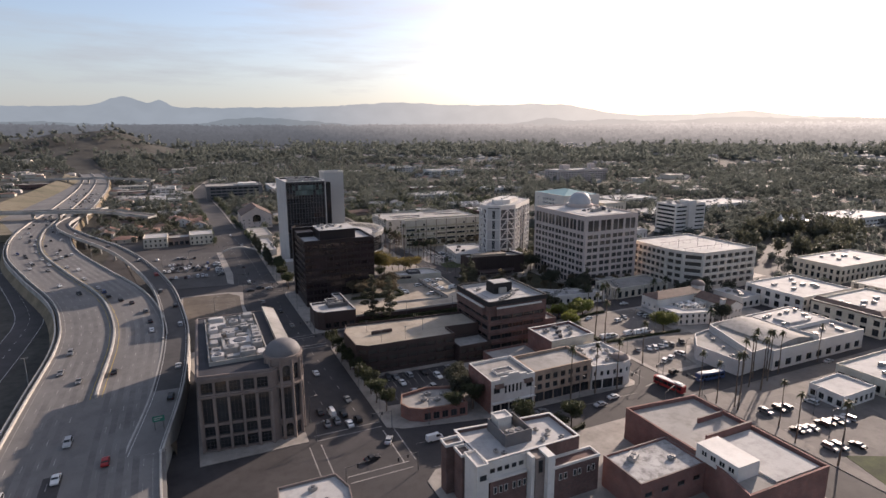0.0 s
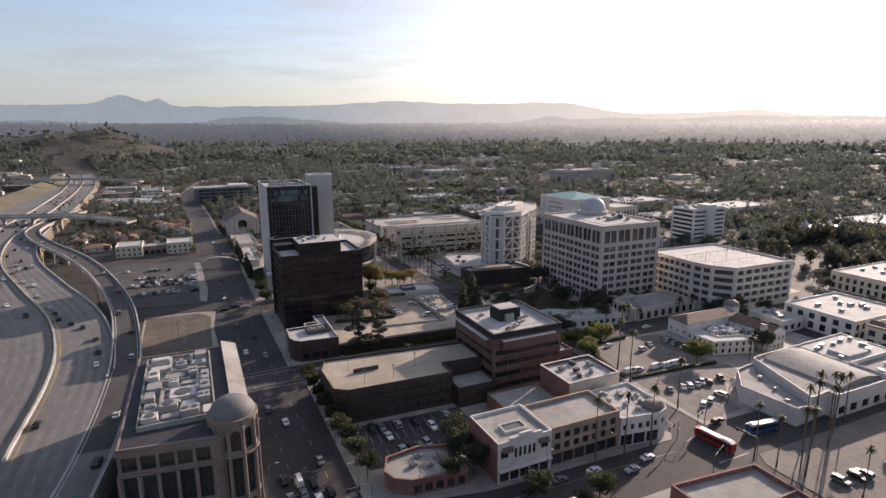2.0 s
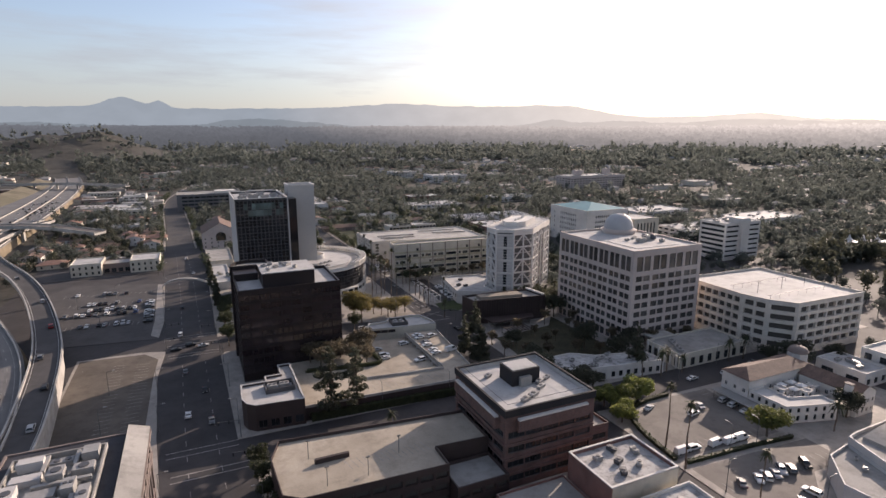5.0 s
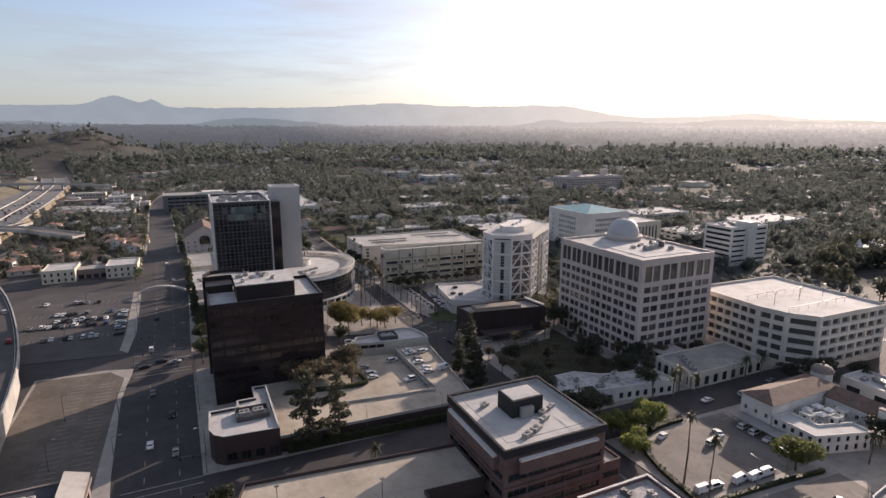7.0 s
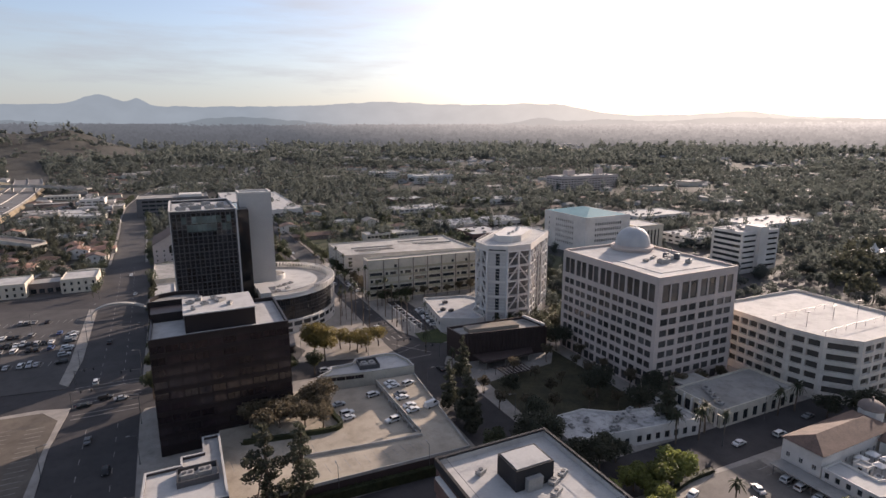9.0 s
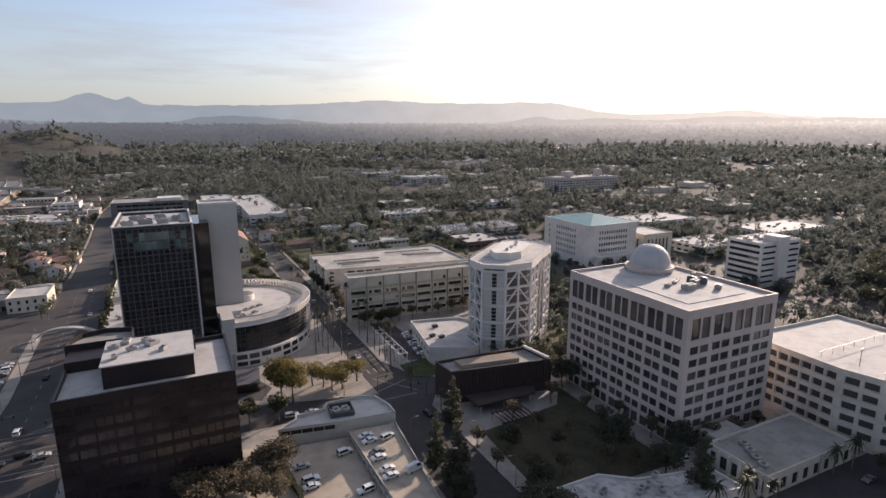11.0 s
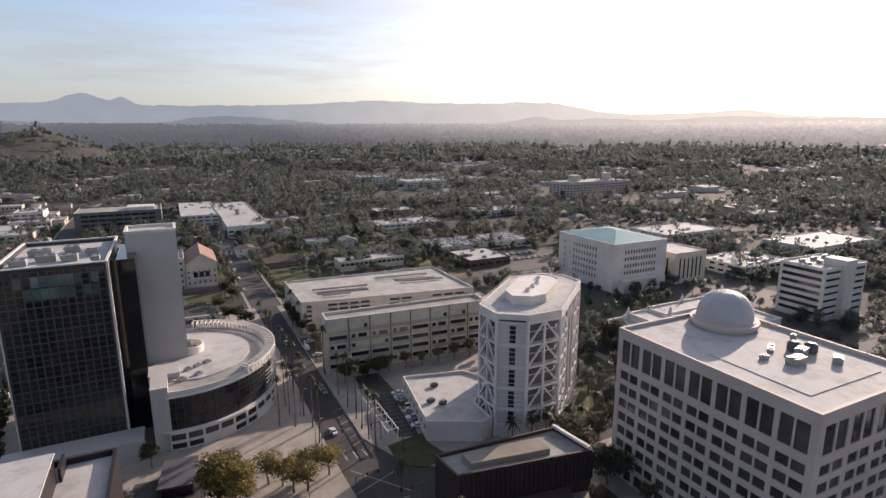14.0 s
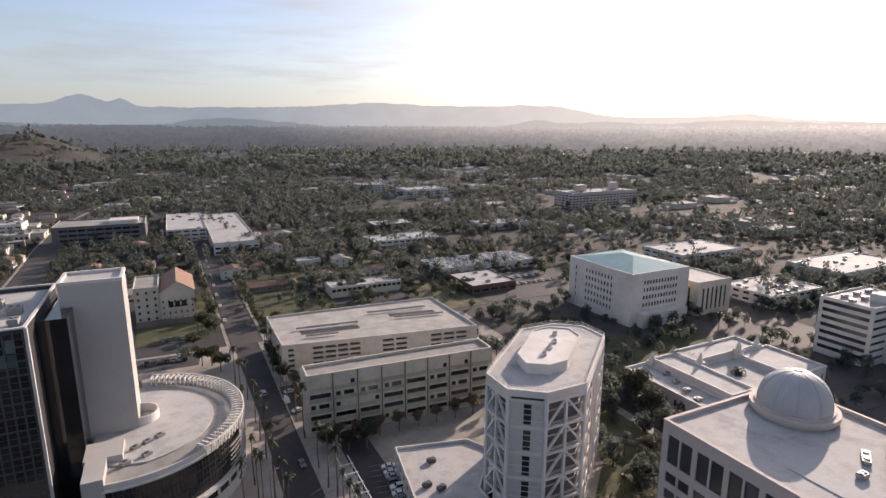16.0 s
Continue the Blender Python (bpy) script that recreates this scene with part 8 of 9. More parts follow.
# ---- far woods ----
def leaf_woods(name, spots, k, size, label, rng, m):
    """Trees as many small leaf clumps round three lobes each, over a thin trunk."""
    S = np.array(spots)
    n = len(S)
    lobe = rng.uniform(-0.5, 0.5, (n, 3, 3)) * np.array([1, 1, 0.55])
    pick = rng.integers(0, 3, (n, k))
    c = lobe[np.arange(n)[:, None], pick]
    d = rng.normal(size=(n, k, 3))
    d /= np.linalg.norm(d, axis=2, keepdims=True)
    r, hh = S[:, 3][:, None, None], S[:, 4][:, None, None]
    p = (c + d * rng.uniform(0.35, 0.72, (n, k, 1))) * r
    p[:, :, 2] = p[:, :, 2] * hh[:, :, 0] + r[:, :, 0] * hh[:, :, 0] * 1.05
    p += S[:, None, :3]
    u, v = rng.normal(size=(n, k, 3)), d + rng.normal(size=(n, k, 3)) * 0.45
    u = np.cross(u, v)
    u /= np.linalg.norm(u, axis=2, keepdims=True)
    v = np.cross(v, u)
    v /= np.linalg.norm(v, axis=2, keepdims=True)
    s = size * r * rng.uniform(0.6, 1.4, (n, k, 1))
    q = np.stack([p - u * s, p - v * s * 0.8, p + u * s, p + v * s * 0.8], axis=2).reshape(-1, 3)
    f = np.arange(n * k * 4).reshape(-1, 4)
    tr_, o = [], len(q)
    w = S[:, 3] * 0.05 + 0.05
    for a, b_ in ((0.0, 1.0), (2.1, 1.0), (4.2, 1.0)):
        for z in (0.0, 1.0):
            tr_.append(np.stack([S[:, 0] + w * math.cos(a), S[:, 1] + w * math.sin(a), S[:, 2] + z * S[:, 3] * S[:, 4] * 0.9], axis=1))
    T = np.stack(tr_, axis=1).reshape(-1, 3)
    i0 = o + np.arange(n)[:, None] * 6
    tf = np.concatenate([i0 + np.array(x) for x in ((0, 2, 3, 1), (2, 4, 5, 3), (4, 0, 1, 5))])
    me = bpy.data.meshes.new(name)
    me.from_pydata(np.concatenate([q, T]).tolist(), [], np.concatenate([f, tf]).tolist())
    me.materials.append(m)
    return tagged(new(name, me), label, "trees", kind="stuff")


# long low sheds and offices between the main street and the freeway
for x0, y0, x1, y1, h_, wall_m, roof_m, lab in ((-100, 925, -60, 944, 6.5, STONE_BEIGE, ROOF_GREY, "long low tan office with a flat grey roof"), (-55, 918, -14, 940, 7.5, GREY_WALL, ROOF_GREY, "long low grey office with a flat roof"),
                                                (-108, 1030, -66, 1046, 6, CREAM_WALL, ROOF_WHITE, "long cream shed with a white roof"), (-98, 858, -56, 872, 5.5, STONE_BEIGE, ROOF_WHITE, "low tan shed with a white roof"),
                                                (-48, 868, -12, 884, 6.5, GREY_WALL, ROOF_WHITE, "low grey shed with a white roof"), (-92, 812, -52, 824, 5, CREAM_WALL, ROOF_GREY, "low cream shed with a grey roof"),
                                                (-44, 826, -10, 842, 6, STONE_BEIGE, ROOF_GREY, "low tan office with a grey roof"), (-300, 1010, -262, 1030, 10, BRICK_BROWN, ROOF_GREY, "brown hillside building beside a freeway"), (-262, 1100, -216, 1122, 9, BRICK_BROWN, ROOF_GREY, "wide brown building beside a freeway")):
    block("low_building", lab, "building", (x0, y0, x1, y1), h_, wall_m, roof_m, {0: grid(x1 - x0, int((x1 - x0) / 4), [(1.6, 2.2)], fill=0.6)}, 0.6, 0.4)


def bare(x, y):
    """Dry land where few trees grow: the western knoll, the freeway's bank and the sheds' yards."""
    return ((x + 330) / 360) ** 2 + ((y - 2020) / 330) ** 2 < 1 or (560 < y < 1380 and x < -150) or (800 < y < 1080 and -112 < x < 8)


def clear(x, y):
    """Land that is free of streets and buildings."""
    if y < 560 and -70 < x < 425 and y > 20:
        return False
    for p in MAIN[::2]:
        if abs(p.y - y) < 14 and abs(p.x - x) < 13:
            return False
    for p in EAST[::2]:
        if abs(p.y - y) < 12 and abs(p.x - x) < 10:
            return False
    for p in FW[::3]:
        if abs(p.y - y) < 26 and (-95 if 570 < y < 1320 else -30) < x - p.x < 30:
            return False
    for p in FR[::3]:
        if abs(p.y - y) < 12 and abs(p.x - x) < 12:
            return False
    for x0, y0, x1, y1 in FOOT:
        if x0 - 4 < x < x1 + 4 and y0 - 6 < y < y1 + 4:
            return False
    return True


FOOT = []
for ob in list(scene.objects):
    if ob.parent is not None and ob.name.split(".")[0] in ("roof", "wall") and ob.type == "MESH":
        bb = [Vector(c) + ob.parent.location for c in ob.bound_box]
        FOOT.append((min(c.x for c in bb), min(c.y for c in bb), max(c.x for c in bb), max(c.y for c in bb)))

nr = np.random.default_rng(5)
LEAF_NORTH = leafy("garden_leaves", (0.10, 0.115, 0.07), (0.06, 0.07, 0.048))


def crown(a, b):
    """Height of a crown for its width; some trees are slender."""
    return nr.uniform(a, b) if nr.random() < 0.84 else nr.uniform(1.8, 2.5)


def sector(n, r0, r1, a0=-20, a1=72):
    out = []
    while len(out) < n:
        r = math.sqrt(nr.uniform(r0 * r0, r1 * r1))
        a = radians(nr.uniform(a0, a1))
        x, y = 50 + r * math.sin(a), 100 + r * math.cos(a)
        dens = noise.noise(Vector((x / 170, y / 170, 3))) + 0.35 * noise.noise(Vector((x / 45, y / 45, 9))) + 0.5 * noise.noise(Vector((x / 420, y / 300, 5)))
        if nr.random() > (dens + 0.42) * 1.9:
            continue
        if bare(x, y) and nr.random() < 0.8:
            continue
        if clear(x, y):
            out.append((x, y, rise(x, y)))
    return out


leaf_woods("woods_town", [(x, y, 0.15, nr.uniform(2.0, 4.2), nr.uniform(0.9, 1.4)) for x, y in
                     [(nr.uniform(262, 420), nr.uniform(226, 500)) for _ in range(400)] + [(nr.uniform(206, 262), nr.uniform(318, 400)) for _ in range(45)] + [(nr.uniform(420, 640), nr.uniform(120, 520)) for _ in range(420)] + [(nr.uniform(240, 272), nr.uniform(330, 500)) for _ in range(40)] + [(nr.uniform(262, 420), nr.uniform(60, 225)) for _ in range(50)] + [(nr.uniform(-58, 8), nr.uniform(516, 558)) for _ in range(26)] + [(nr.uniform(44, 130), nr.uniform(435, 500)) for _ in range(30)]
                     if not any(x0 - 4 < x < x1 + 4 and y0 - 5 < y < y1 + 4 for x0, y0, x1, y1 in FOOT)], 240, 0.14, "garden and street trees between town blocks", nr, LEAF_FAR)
grove = []
while len(grove) < 210:
    x, y = nr.uniform(392, 560), nr.uniform(222, 352)
    if abs((y - 248) - 0.52 * (x - 392)) < 46 and not any(x0 - 5 < x < x1 + 5 and y0 - 5 < y < y1 + 5 for x0, y0, x1, y1 in FOOT) and math.hypot(x - 513, y - 320) > 17:
        grove.append((x, y, 0.0, nr.uniform(3.4, 5.6), nr.uniform(1.3, 1.9)))
leaf_woods("woods_grove", grove, 170, 0.16, "dense dark grove of tall park trees", nr, LEAF_DARK)
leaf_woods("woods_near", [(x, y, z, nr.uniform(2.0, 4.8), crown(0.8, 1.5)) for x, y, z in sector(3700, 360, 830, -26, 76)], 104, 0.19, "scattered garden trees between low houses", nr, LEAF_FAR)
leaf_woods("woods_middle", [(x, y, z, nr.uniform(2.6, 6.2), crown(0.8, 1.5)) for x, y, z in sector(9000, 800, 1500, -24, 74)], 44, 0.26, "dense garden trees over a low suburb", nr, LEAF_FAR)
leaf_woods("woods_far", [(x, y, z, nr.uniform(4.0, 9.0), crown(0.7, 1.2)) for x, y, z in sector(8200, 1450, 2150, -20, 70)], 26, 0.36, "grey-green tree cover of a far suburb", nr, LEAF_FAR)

north = []
while len(north) < 420:
    x, y = nr.uniform(45, 430), nr.uniform(506, 800)
    if any(x0 - 3 < x < x1 + 3 and y0 - 5 < y < y1 + 3 for x0, y0, x1, y1 in FOOT) or abs(x - 140 + max(0, y - 620) * 0.03) < 10 or abs(y - 512) < 9 or (288 < x < 358 and 504 < y < 562) or abs(x - 22) < 14 or (56 < x < 104 and 696 < y < 796):
        continue
    if noise.noise(Vector((x / 60, y / 60, 7))) < -0.18:
        continue
    north.append((x, y, 0.0, nr.uniform(2.0, 4.6), nr.uniform(0.9, 1.4)))
for y in range(524, 760, 8):
    for sx in (128.5, 151.5):
        north.append((sx + nr.uniform(-1, 1) - max(0, y - 620) * 0.03, y + nr.uniform(-2, 2), 0.1, nr.uniform(2.2, 3.6), nr.uniform(1.0, 1.5)))
for p in MAIN:
    if 470 < p.y < 1000:
        for sx in (-14.5, 14.5):
            if nr.random() < 0.8:
                north.append((p.x + sx + nr.uniform(-1.5, 1.5), p.y + nr.uniform(-3, 3), 0.1, nr.uniform(2.0, 3.6), nr.uniform(1.0, 1.8)))
west = []
while len(west) < 230:
    x, y = nr.uniform(-82, 6), nr.uniform(516, 800)
    if not any(x0 - 2 < x < x1 + 2 and y0 - 3 < y < y1 + 2 for x0, y0, x1, y1 in FOOT) and abs(y - 513) > 9 and x < 4 - (y - 520) * 0.04:
        west.append((x, y, 0.0, nr.uniform(1.8, 4.0), crown(0.9, 1.5)))
leaf_woods("woods_west", west, 190, 0.15, "dark garden trees between small houses", nr, LEAF_DARK)
leaf_woods("woods_north", north, 230, 0.14, "leafy street and garden trees round low buildings", nr, LEAF_NORTH)

# distant roofs: too many to count
def roofs(name, n, r0, r1, label, wall_m, roof_m, seed, big=1.0, a0=-20, a1=72):
    rg = np.random.default_rng(seed)
    b = MB()
    k = 0
    while k < n:
        r, a = math.sqrt(rg.uniform(r0 * r0, r1 * r1)), radians(rg.uniform(a0, a1))
        x, y = 50 + r * math.sin(a), 100 + r * math.cos(a)
        if not clear(x, y) or (y > 1700 and bare(x, y)):
            continue
        z = rise(x, y)
        w, d, h_ = rg.uniform(5, 9) * big, rg.uniform(4, 7) * big, rg.uniform(3, 5) * (1 + 0.5 * (big > 1.5))
        b.box(x - w, y - d, z - 1, x + w, y + d, z + h_, 0)
        if big < 1.5:
            o = 0.5
            b.face([(x - w - o, y - d - o, z + h_), (x + w + o, y - d - o, z + h_), (x + w * .6, y, z + h_ + 2), (x - w * .6, y, z + h_ + 2)], 1)
            b.face([(x + w + o, y + d + o, z + h_), (x - w - o, y + d + o, z + h_), (x - w * .6, y, z + h_ + 2), (x + w * .6, y, z + h_ + 2)], 1)
            b.face([(x - w - o, y + d + o, z + h_), (x - w - o, y - d - o, z + h_), (x - w * .6, y, z + h_ + 2)], 1)
            b.face([(x + w + o, y - d - o, z + h_), (x + w + o, y + d + o, z + h_), (x + w * .6, y, z + h_ + 2)], 1)
        else:
            b.box(x - w - .3, y - d - .3, z + h_, x + w + .3, y + d + .3, z + h_ + 0.7, 1)
            for s in range(3):
                ux, uy = x + rg.uniform(-.7, .7) * w, y + rg.uniform(-.7, .7) * d
                b.box(ux - 1.2, uy - 1, z + h_ + .7, ux + 1.2, uy + 1, z + h_ + 2, 1)
        k += 1
    return tagged(new(name, b.mesh(name, wall_m, roof_m)), label, "houses", kind="stuff")


roofs("far_houses", 420, 560, 1500, "low suburban houses with brown roofs", CREAM_WALL, TILE_DARK, 31)
roofs("far_pale_houses", 330, 560, 1700, "low suburban houses with grey roofs", GREY_WALL, ROOF_GREY, 32)
roofs("far_stores", 90, 620, 1900, "wide pale stores with flat pale roofs", CREAM_WALL, ROOF_GREY, 33, 2.4)
roofs("distant_stores", 60, 1600, 2500, "distant pale sheds with bright flat roofs", GREY_WALL, ROOF_WHITE, 34, 3.6)
roofs("distant_houses", 420, 1400, 2060, "distant pale houses among trees", GREY_WALL, ROOF_GREY, 35, 1.35)


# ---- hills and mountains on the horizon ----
# distance haze painted as emission, paler and warmer towards the sun's side
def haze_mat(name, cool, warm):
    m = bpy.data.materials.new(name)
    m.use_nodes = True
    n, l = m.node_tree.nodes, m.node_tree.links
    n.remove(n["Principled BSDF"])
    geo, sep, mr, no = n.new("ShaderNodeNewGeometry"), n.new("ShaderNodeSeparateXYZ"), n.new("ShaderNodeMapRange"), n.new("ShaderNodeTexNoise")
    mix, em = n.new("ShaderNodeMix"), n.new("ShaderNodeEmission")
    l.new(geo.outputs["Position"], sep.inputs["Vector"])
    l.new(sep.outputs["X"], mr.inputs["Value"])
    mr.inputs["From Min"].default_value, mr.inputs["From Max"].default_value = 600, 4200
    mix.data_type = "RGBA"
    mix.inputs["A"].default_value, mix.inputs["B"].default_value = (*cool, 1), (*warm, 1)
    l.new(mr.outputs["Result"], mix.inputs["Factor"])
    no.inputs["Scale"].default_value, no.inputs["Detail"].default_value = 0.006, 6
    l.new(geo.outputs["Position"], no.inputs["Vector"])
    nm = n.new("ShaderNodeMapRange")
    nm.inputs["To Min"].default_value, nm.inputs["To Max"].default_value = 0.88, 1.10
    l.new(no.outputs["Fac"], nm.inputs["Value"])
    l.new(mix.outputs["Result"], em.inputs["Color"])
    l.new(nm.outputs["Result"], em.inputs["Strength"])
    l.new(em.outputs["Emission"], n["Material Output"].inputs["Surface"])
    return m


def ridge(name, dist, base, bumps, m, label, seed, slope=420.0):
    b = MB()
    az = [-60 + 0.35 * i for i in range(420)]
    for a in az:
        hgt = base(a)
        for c, hh, w in bumps:
            hgt += hh * math.exp(-((a - c) / w) ** 2)
        hgt += 9 * noise.noise(Vector((a * 0.55, seed, 0))) + 6 * noise.noise(Vector((a * 1.9, seed, 4))) + 4 * noise.noise(Vector((a * 4.7, seed, 8)))
        s, c = math.sin(radians(a)), math.cos(radians(a))
        for k, (d, z) in enumerate(((dist - slope, 60), (dist - slope * 0.45, 60 + (hgt - 60) * 0.5), (dist, hgt))):
            wob = 25 * noise.noise(Vector((a * 0.9, k * 3.1, seed)))
            b.v.append((60 + (d + wob) * s, 110 + (d + wob) * c, z))
    for i in range(len(az) - 1):
        for k in range(2):
            p = i * 3 + k
            b.f.append((p, p + 3, p + 4, p + 1))
            b.m.append(0)
    me = smooth(b.mesh(name, m))
    return tagged(new(name, me), label, "mountains", kind="structure")


def fade(a, a0, a1):
    t = min(1, max(0, (a - a0) / (a1 - a0)))
    return t * t * (3 - 2 * t)


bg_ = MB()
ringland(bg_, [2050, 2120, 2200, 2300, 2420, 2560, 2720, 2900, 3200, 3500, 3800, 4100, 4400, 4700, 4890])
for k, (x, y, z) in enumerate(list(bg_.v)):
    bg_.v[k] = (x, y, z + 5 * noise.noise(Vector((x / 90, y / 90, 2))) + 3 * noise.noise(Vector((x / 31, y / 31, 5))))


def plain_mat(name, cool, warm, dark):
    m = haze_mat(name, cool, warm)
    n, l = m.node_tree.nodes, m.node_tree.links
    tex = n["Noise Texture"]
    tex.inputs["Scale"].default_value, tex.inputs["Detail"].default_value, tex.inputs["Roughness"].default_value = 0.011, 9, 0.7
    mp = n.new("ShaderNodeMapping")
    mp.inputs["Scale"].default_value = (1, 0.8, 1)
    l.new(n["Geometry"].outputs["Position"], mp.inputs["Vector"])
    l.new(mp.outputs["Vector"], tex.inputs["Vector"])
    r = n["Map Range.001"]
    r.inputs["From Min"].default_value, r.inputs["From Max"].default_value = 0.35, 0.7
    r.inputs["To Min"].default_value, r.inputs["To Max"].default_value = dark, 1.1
    # painted haze: the emission grows paler with distance
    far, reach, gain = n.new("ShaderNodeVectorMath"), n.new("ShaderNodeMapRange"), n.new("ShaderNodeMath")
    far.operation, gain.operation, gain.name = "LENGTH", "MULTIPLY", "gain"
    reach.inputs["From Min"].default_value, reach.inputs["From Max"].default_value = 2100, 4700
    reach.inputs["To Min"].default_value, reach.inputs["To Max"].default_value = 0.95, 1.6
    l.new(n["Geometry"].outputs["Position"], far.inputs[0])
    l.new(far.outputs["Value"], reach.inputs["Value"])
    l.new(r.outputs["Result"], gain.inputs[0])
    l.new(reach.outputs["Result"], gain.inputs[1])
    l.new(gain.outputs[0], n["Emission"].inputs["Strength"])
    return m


# crowns and plain carry haze in their emission instead of being lit
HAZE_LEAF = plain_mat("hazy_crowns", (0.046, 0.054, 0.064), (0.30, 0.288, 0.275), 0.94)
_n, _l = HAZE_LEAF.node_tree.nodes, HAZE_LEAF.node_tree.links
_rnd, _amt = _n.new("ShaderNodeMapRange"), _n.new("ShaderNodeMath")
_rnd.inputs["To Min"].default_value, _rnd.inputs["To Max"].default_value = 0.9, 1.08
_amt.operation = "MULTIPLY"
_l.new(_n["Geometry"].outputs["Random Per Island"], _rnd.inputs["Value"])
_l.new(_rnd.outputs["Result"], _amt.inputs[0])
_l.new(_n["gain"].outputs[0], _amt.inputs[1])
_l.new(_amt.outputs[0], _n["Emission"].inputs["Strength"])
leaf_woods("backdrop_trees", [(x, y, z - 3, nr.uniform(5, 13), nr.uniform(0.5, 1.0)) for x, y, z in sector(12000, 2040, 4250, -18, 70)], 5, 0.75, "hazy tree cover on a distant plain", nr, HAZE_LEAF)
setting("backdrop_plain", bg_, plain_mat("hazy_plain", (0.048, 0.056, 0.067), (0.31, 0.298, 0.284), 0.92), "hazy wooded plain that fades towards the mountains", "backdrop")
# both ridges glow in painted haze colours and take no sunlight
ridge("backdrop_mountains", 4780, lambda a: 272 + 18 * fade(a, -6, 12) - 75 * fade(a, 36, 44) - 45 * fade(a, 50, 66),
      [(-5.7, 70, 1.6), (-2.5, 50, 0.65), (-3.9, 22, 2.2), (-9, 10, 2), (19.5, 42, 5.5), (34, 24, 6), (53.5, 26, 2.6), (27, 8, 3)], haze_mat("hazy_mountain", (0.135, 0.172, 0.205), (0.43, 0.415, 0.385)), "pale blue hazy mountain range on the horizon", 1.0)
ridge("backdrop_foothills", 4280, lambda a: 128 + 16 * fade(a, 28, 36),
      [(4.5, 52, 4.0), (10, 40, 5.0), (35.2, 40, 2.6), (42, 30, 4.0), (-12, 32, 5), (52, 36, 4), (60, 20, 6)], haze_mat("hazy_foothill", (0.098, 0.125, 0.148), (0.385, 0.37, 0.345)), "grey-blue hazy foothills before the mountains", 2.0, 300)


# ---- vehicles ----
def car_parts(kind):
    """Body, glass and wheel meshes of one kind, x along the car, wheels on z = 0."""
    L, W, H, prof, cab = {
        "sedan": (4.6, 1.8, 1.45, [(-2.3, .35), (-2.3, .78), (-1.9, .95), (-1.25, .98), (-.75, 1.40), (.55, 1.42), (1.15, .98), (2.0, .86), (2.3, .66), (2.3, .35)], (-1.1, -.7, .5, 1.05)),
        "suv": (4.7, 1.9, 1.75, [(-2.3, .4), (-2.35, 1.05), (-2.1, 1.7), (.4, 1.74), (1.05, 1.12), (2.1, 1.0), (2.35, .75), (2.35, .4)], (-2.12, -1.95, .36, .98)),
        "van": (5.4, 2.0, 2.2, [(-2.7, .4), (-2.7, 2.1), (-2.5, 2.2), (1.3, 2.2), (2.05, 1.25), (2.6, 1.05), (2.7, .4)], (.2, .25, 1.25, 1.95))}[kind]
    body, glass = MB(), MB()
    n = len(prof)

    def half(z):
        return W / 2 * (1.0 if z < 1.0 else 1.0 - 0.22 * (z - 1.0) / 0.7)
    for i in range(n):
        (x0, z0), (x1, z1) = prof[i], prof[(i + 1) % n]
        a, c = half(z0), half(z1)
        body.face([(x0, -a, z0), (x0, a, z0), (x1, c, z1), (x1, -c, z1)][::-1])
    for s in (1, -1):
        pts = [(x, s * half(z), z) for x, z in prof]
        body.face(pts if s < 0 else pts[::-1])
    x0, x1, x2, x3 = cab
    zt, zb = H * 0.93, (1.0 if kind != "van" else 1.35)
    for s in (1, -1):
        q = [(x0, s * (half(zb) + .012), zb), (x3, s * (half(zb) + .012), zb), (x2, s * (half(zt) + .012), zt), (x1, s * (half(zt) + .012), zt)]
        glass.face(q if s < 0 else q[::-1])
    fx = [(p, q) for p, q in zip(prof, prof[1:]) if abs(p[1] - q[1]) > 0.3 and min(p[1], q[1]) > 0.9]
    for (ax, az), (bx, bz) in fx:
        d = 0.015 if ax > 0 else -0.015
        glass.face([(ax + d, -half(az) * .86, az + .03), (ax + d, half(az) * .86, az + .03), (bx + d, half(bz) * .86, bz - .03), (bx + d, -half(bz) * .86, bz - .03)])
    wheels = []
    for x in (-L * 0.31, L * 0.31):
        for s in (-1, 1):
            w = MB()
            k = 12
            y0, y1 = s * (W / 2 - 0.2), s * (W / 2 + 0.02)
            c0 = [(x + .33 * math.cos(2 * math.pi * i / k), y0, .33 + .33 * math.sin(2 * math.pi * i / k)) for i in range(k)]
            c1 = [(p[0], y1, p[2]) for p in c0]
            for i in range(k):
                w.face([c0[i], c0[(i + 1) % k], c1[(i + 1) % k], c1[i]])
            w.face(c1)
            w.face(c0[::-1])
            wheels.append(w)
    lamps = []
    for x, zz in ((prof[-1][0] + 0.01, 0.68), (prof[0][0] - 0.01, 0.8)):
        for s in (-1, 1):
            q = MB()
            q.box(x - 0.02, s * W * .36 - .16, zz - .07, x + 0.02, s * W * .36 + .16, zz + .07)
            lamps.append(q)
    return body, glass, wheels, lamps


LAMP_CLEAR = mat("lamp_lens", (0.7, 0.7, 0.68), 0.2, 0, 0.02, 1, 1, 0)
LAMP_RED = mat("tail_lens", (0.3, 0.02, 0.02), 0.3, 0, 0.02, 1, 1, 0)
PROTO = {}


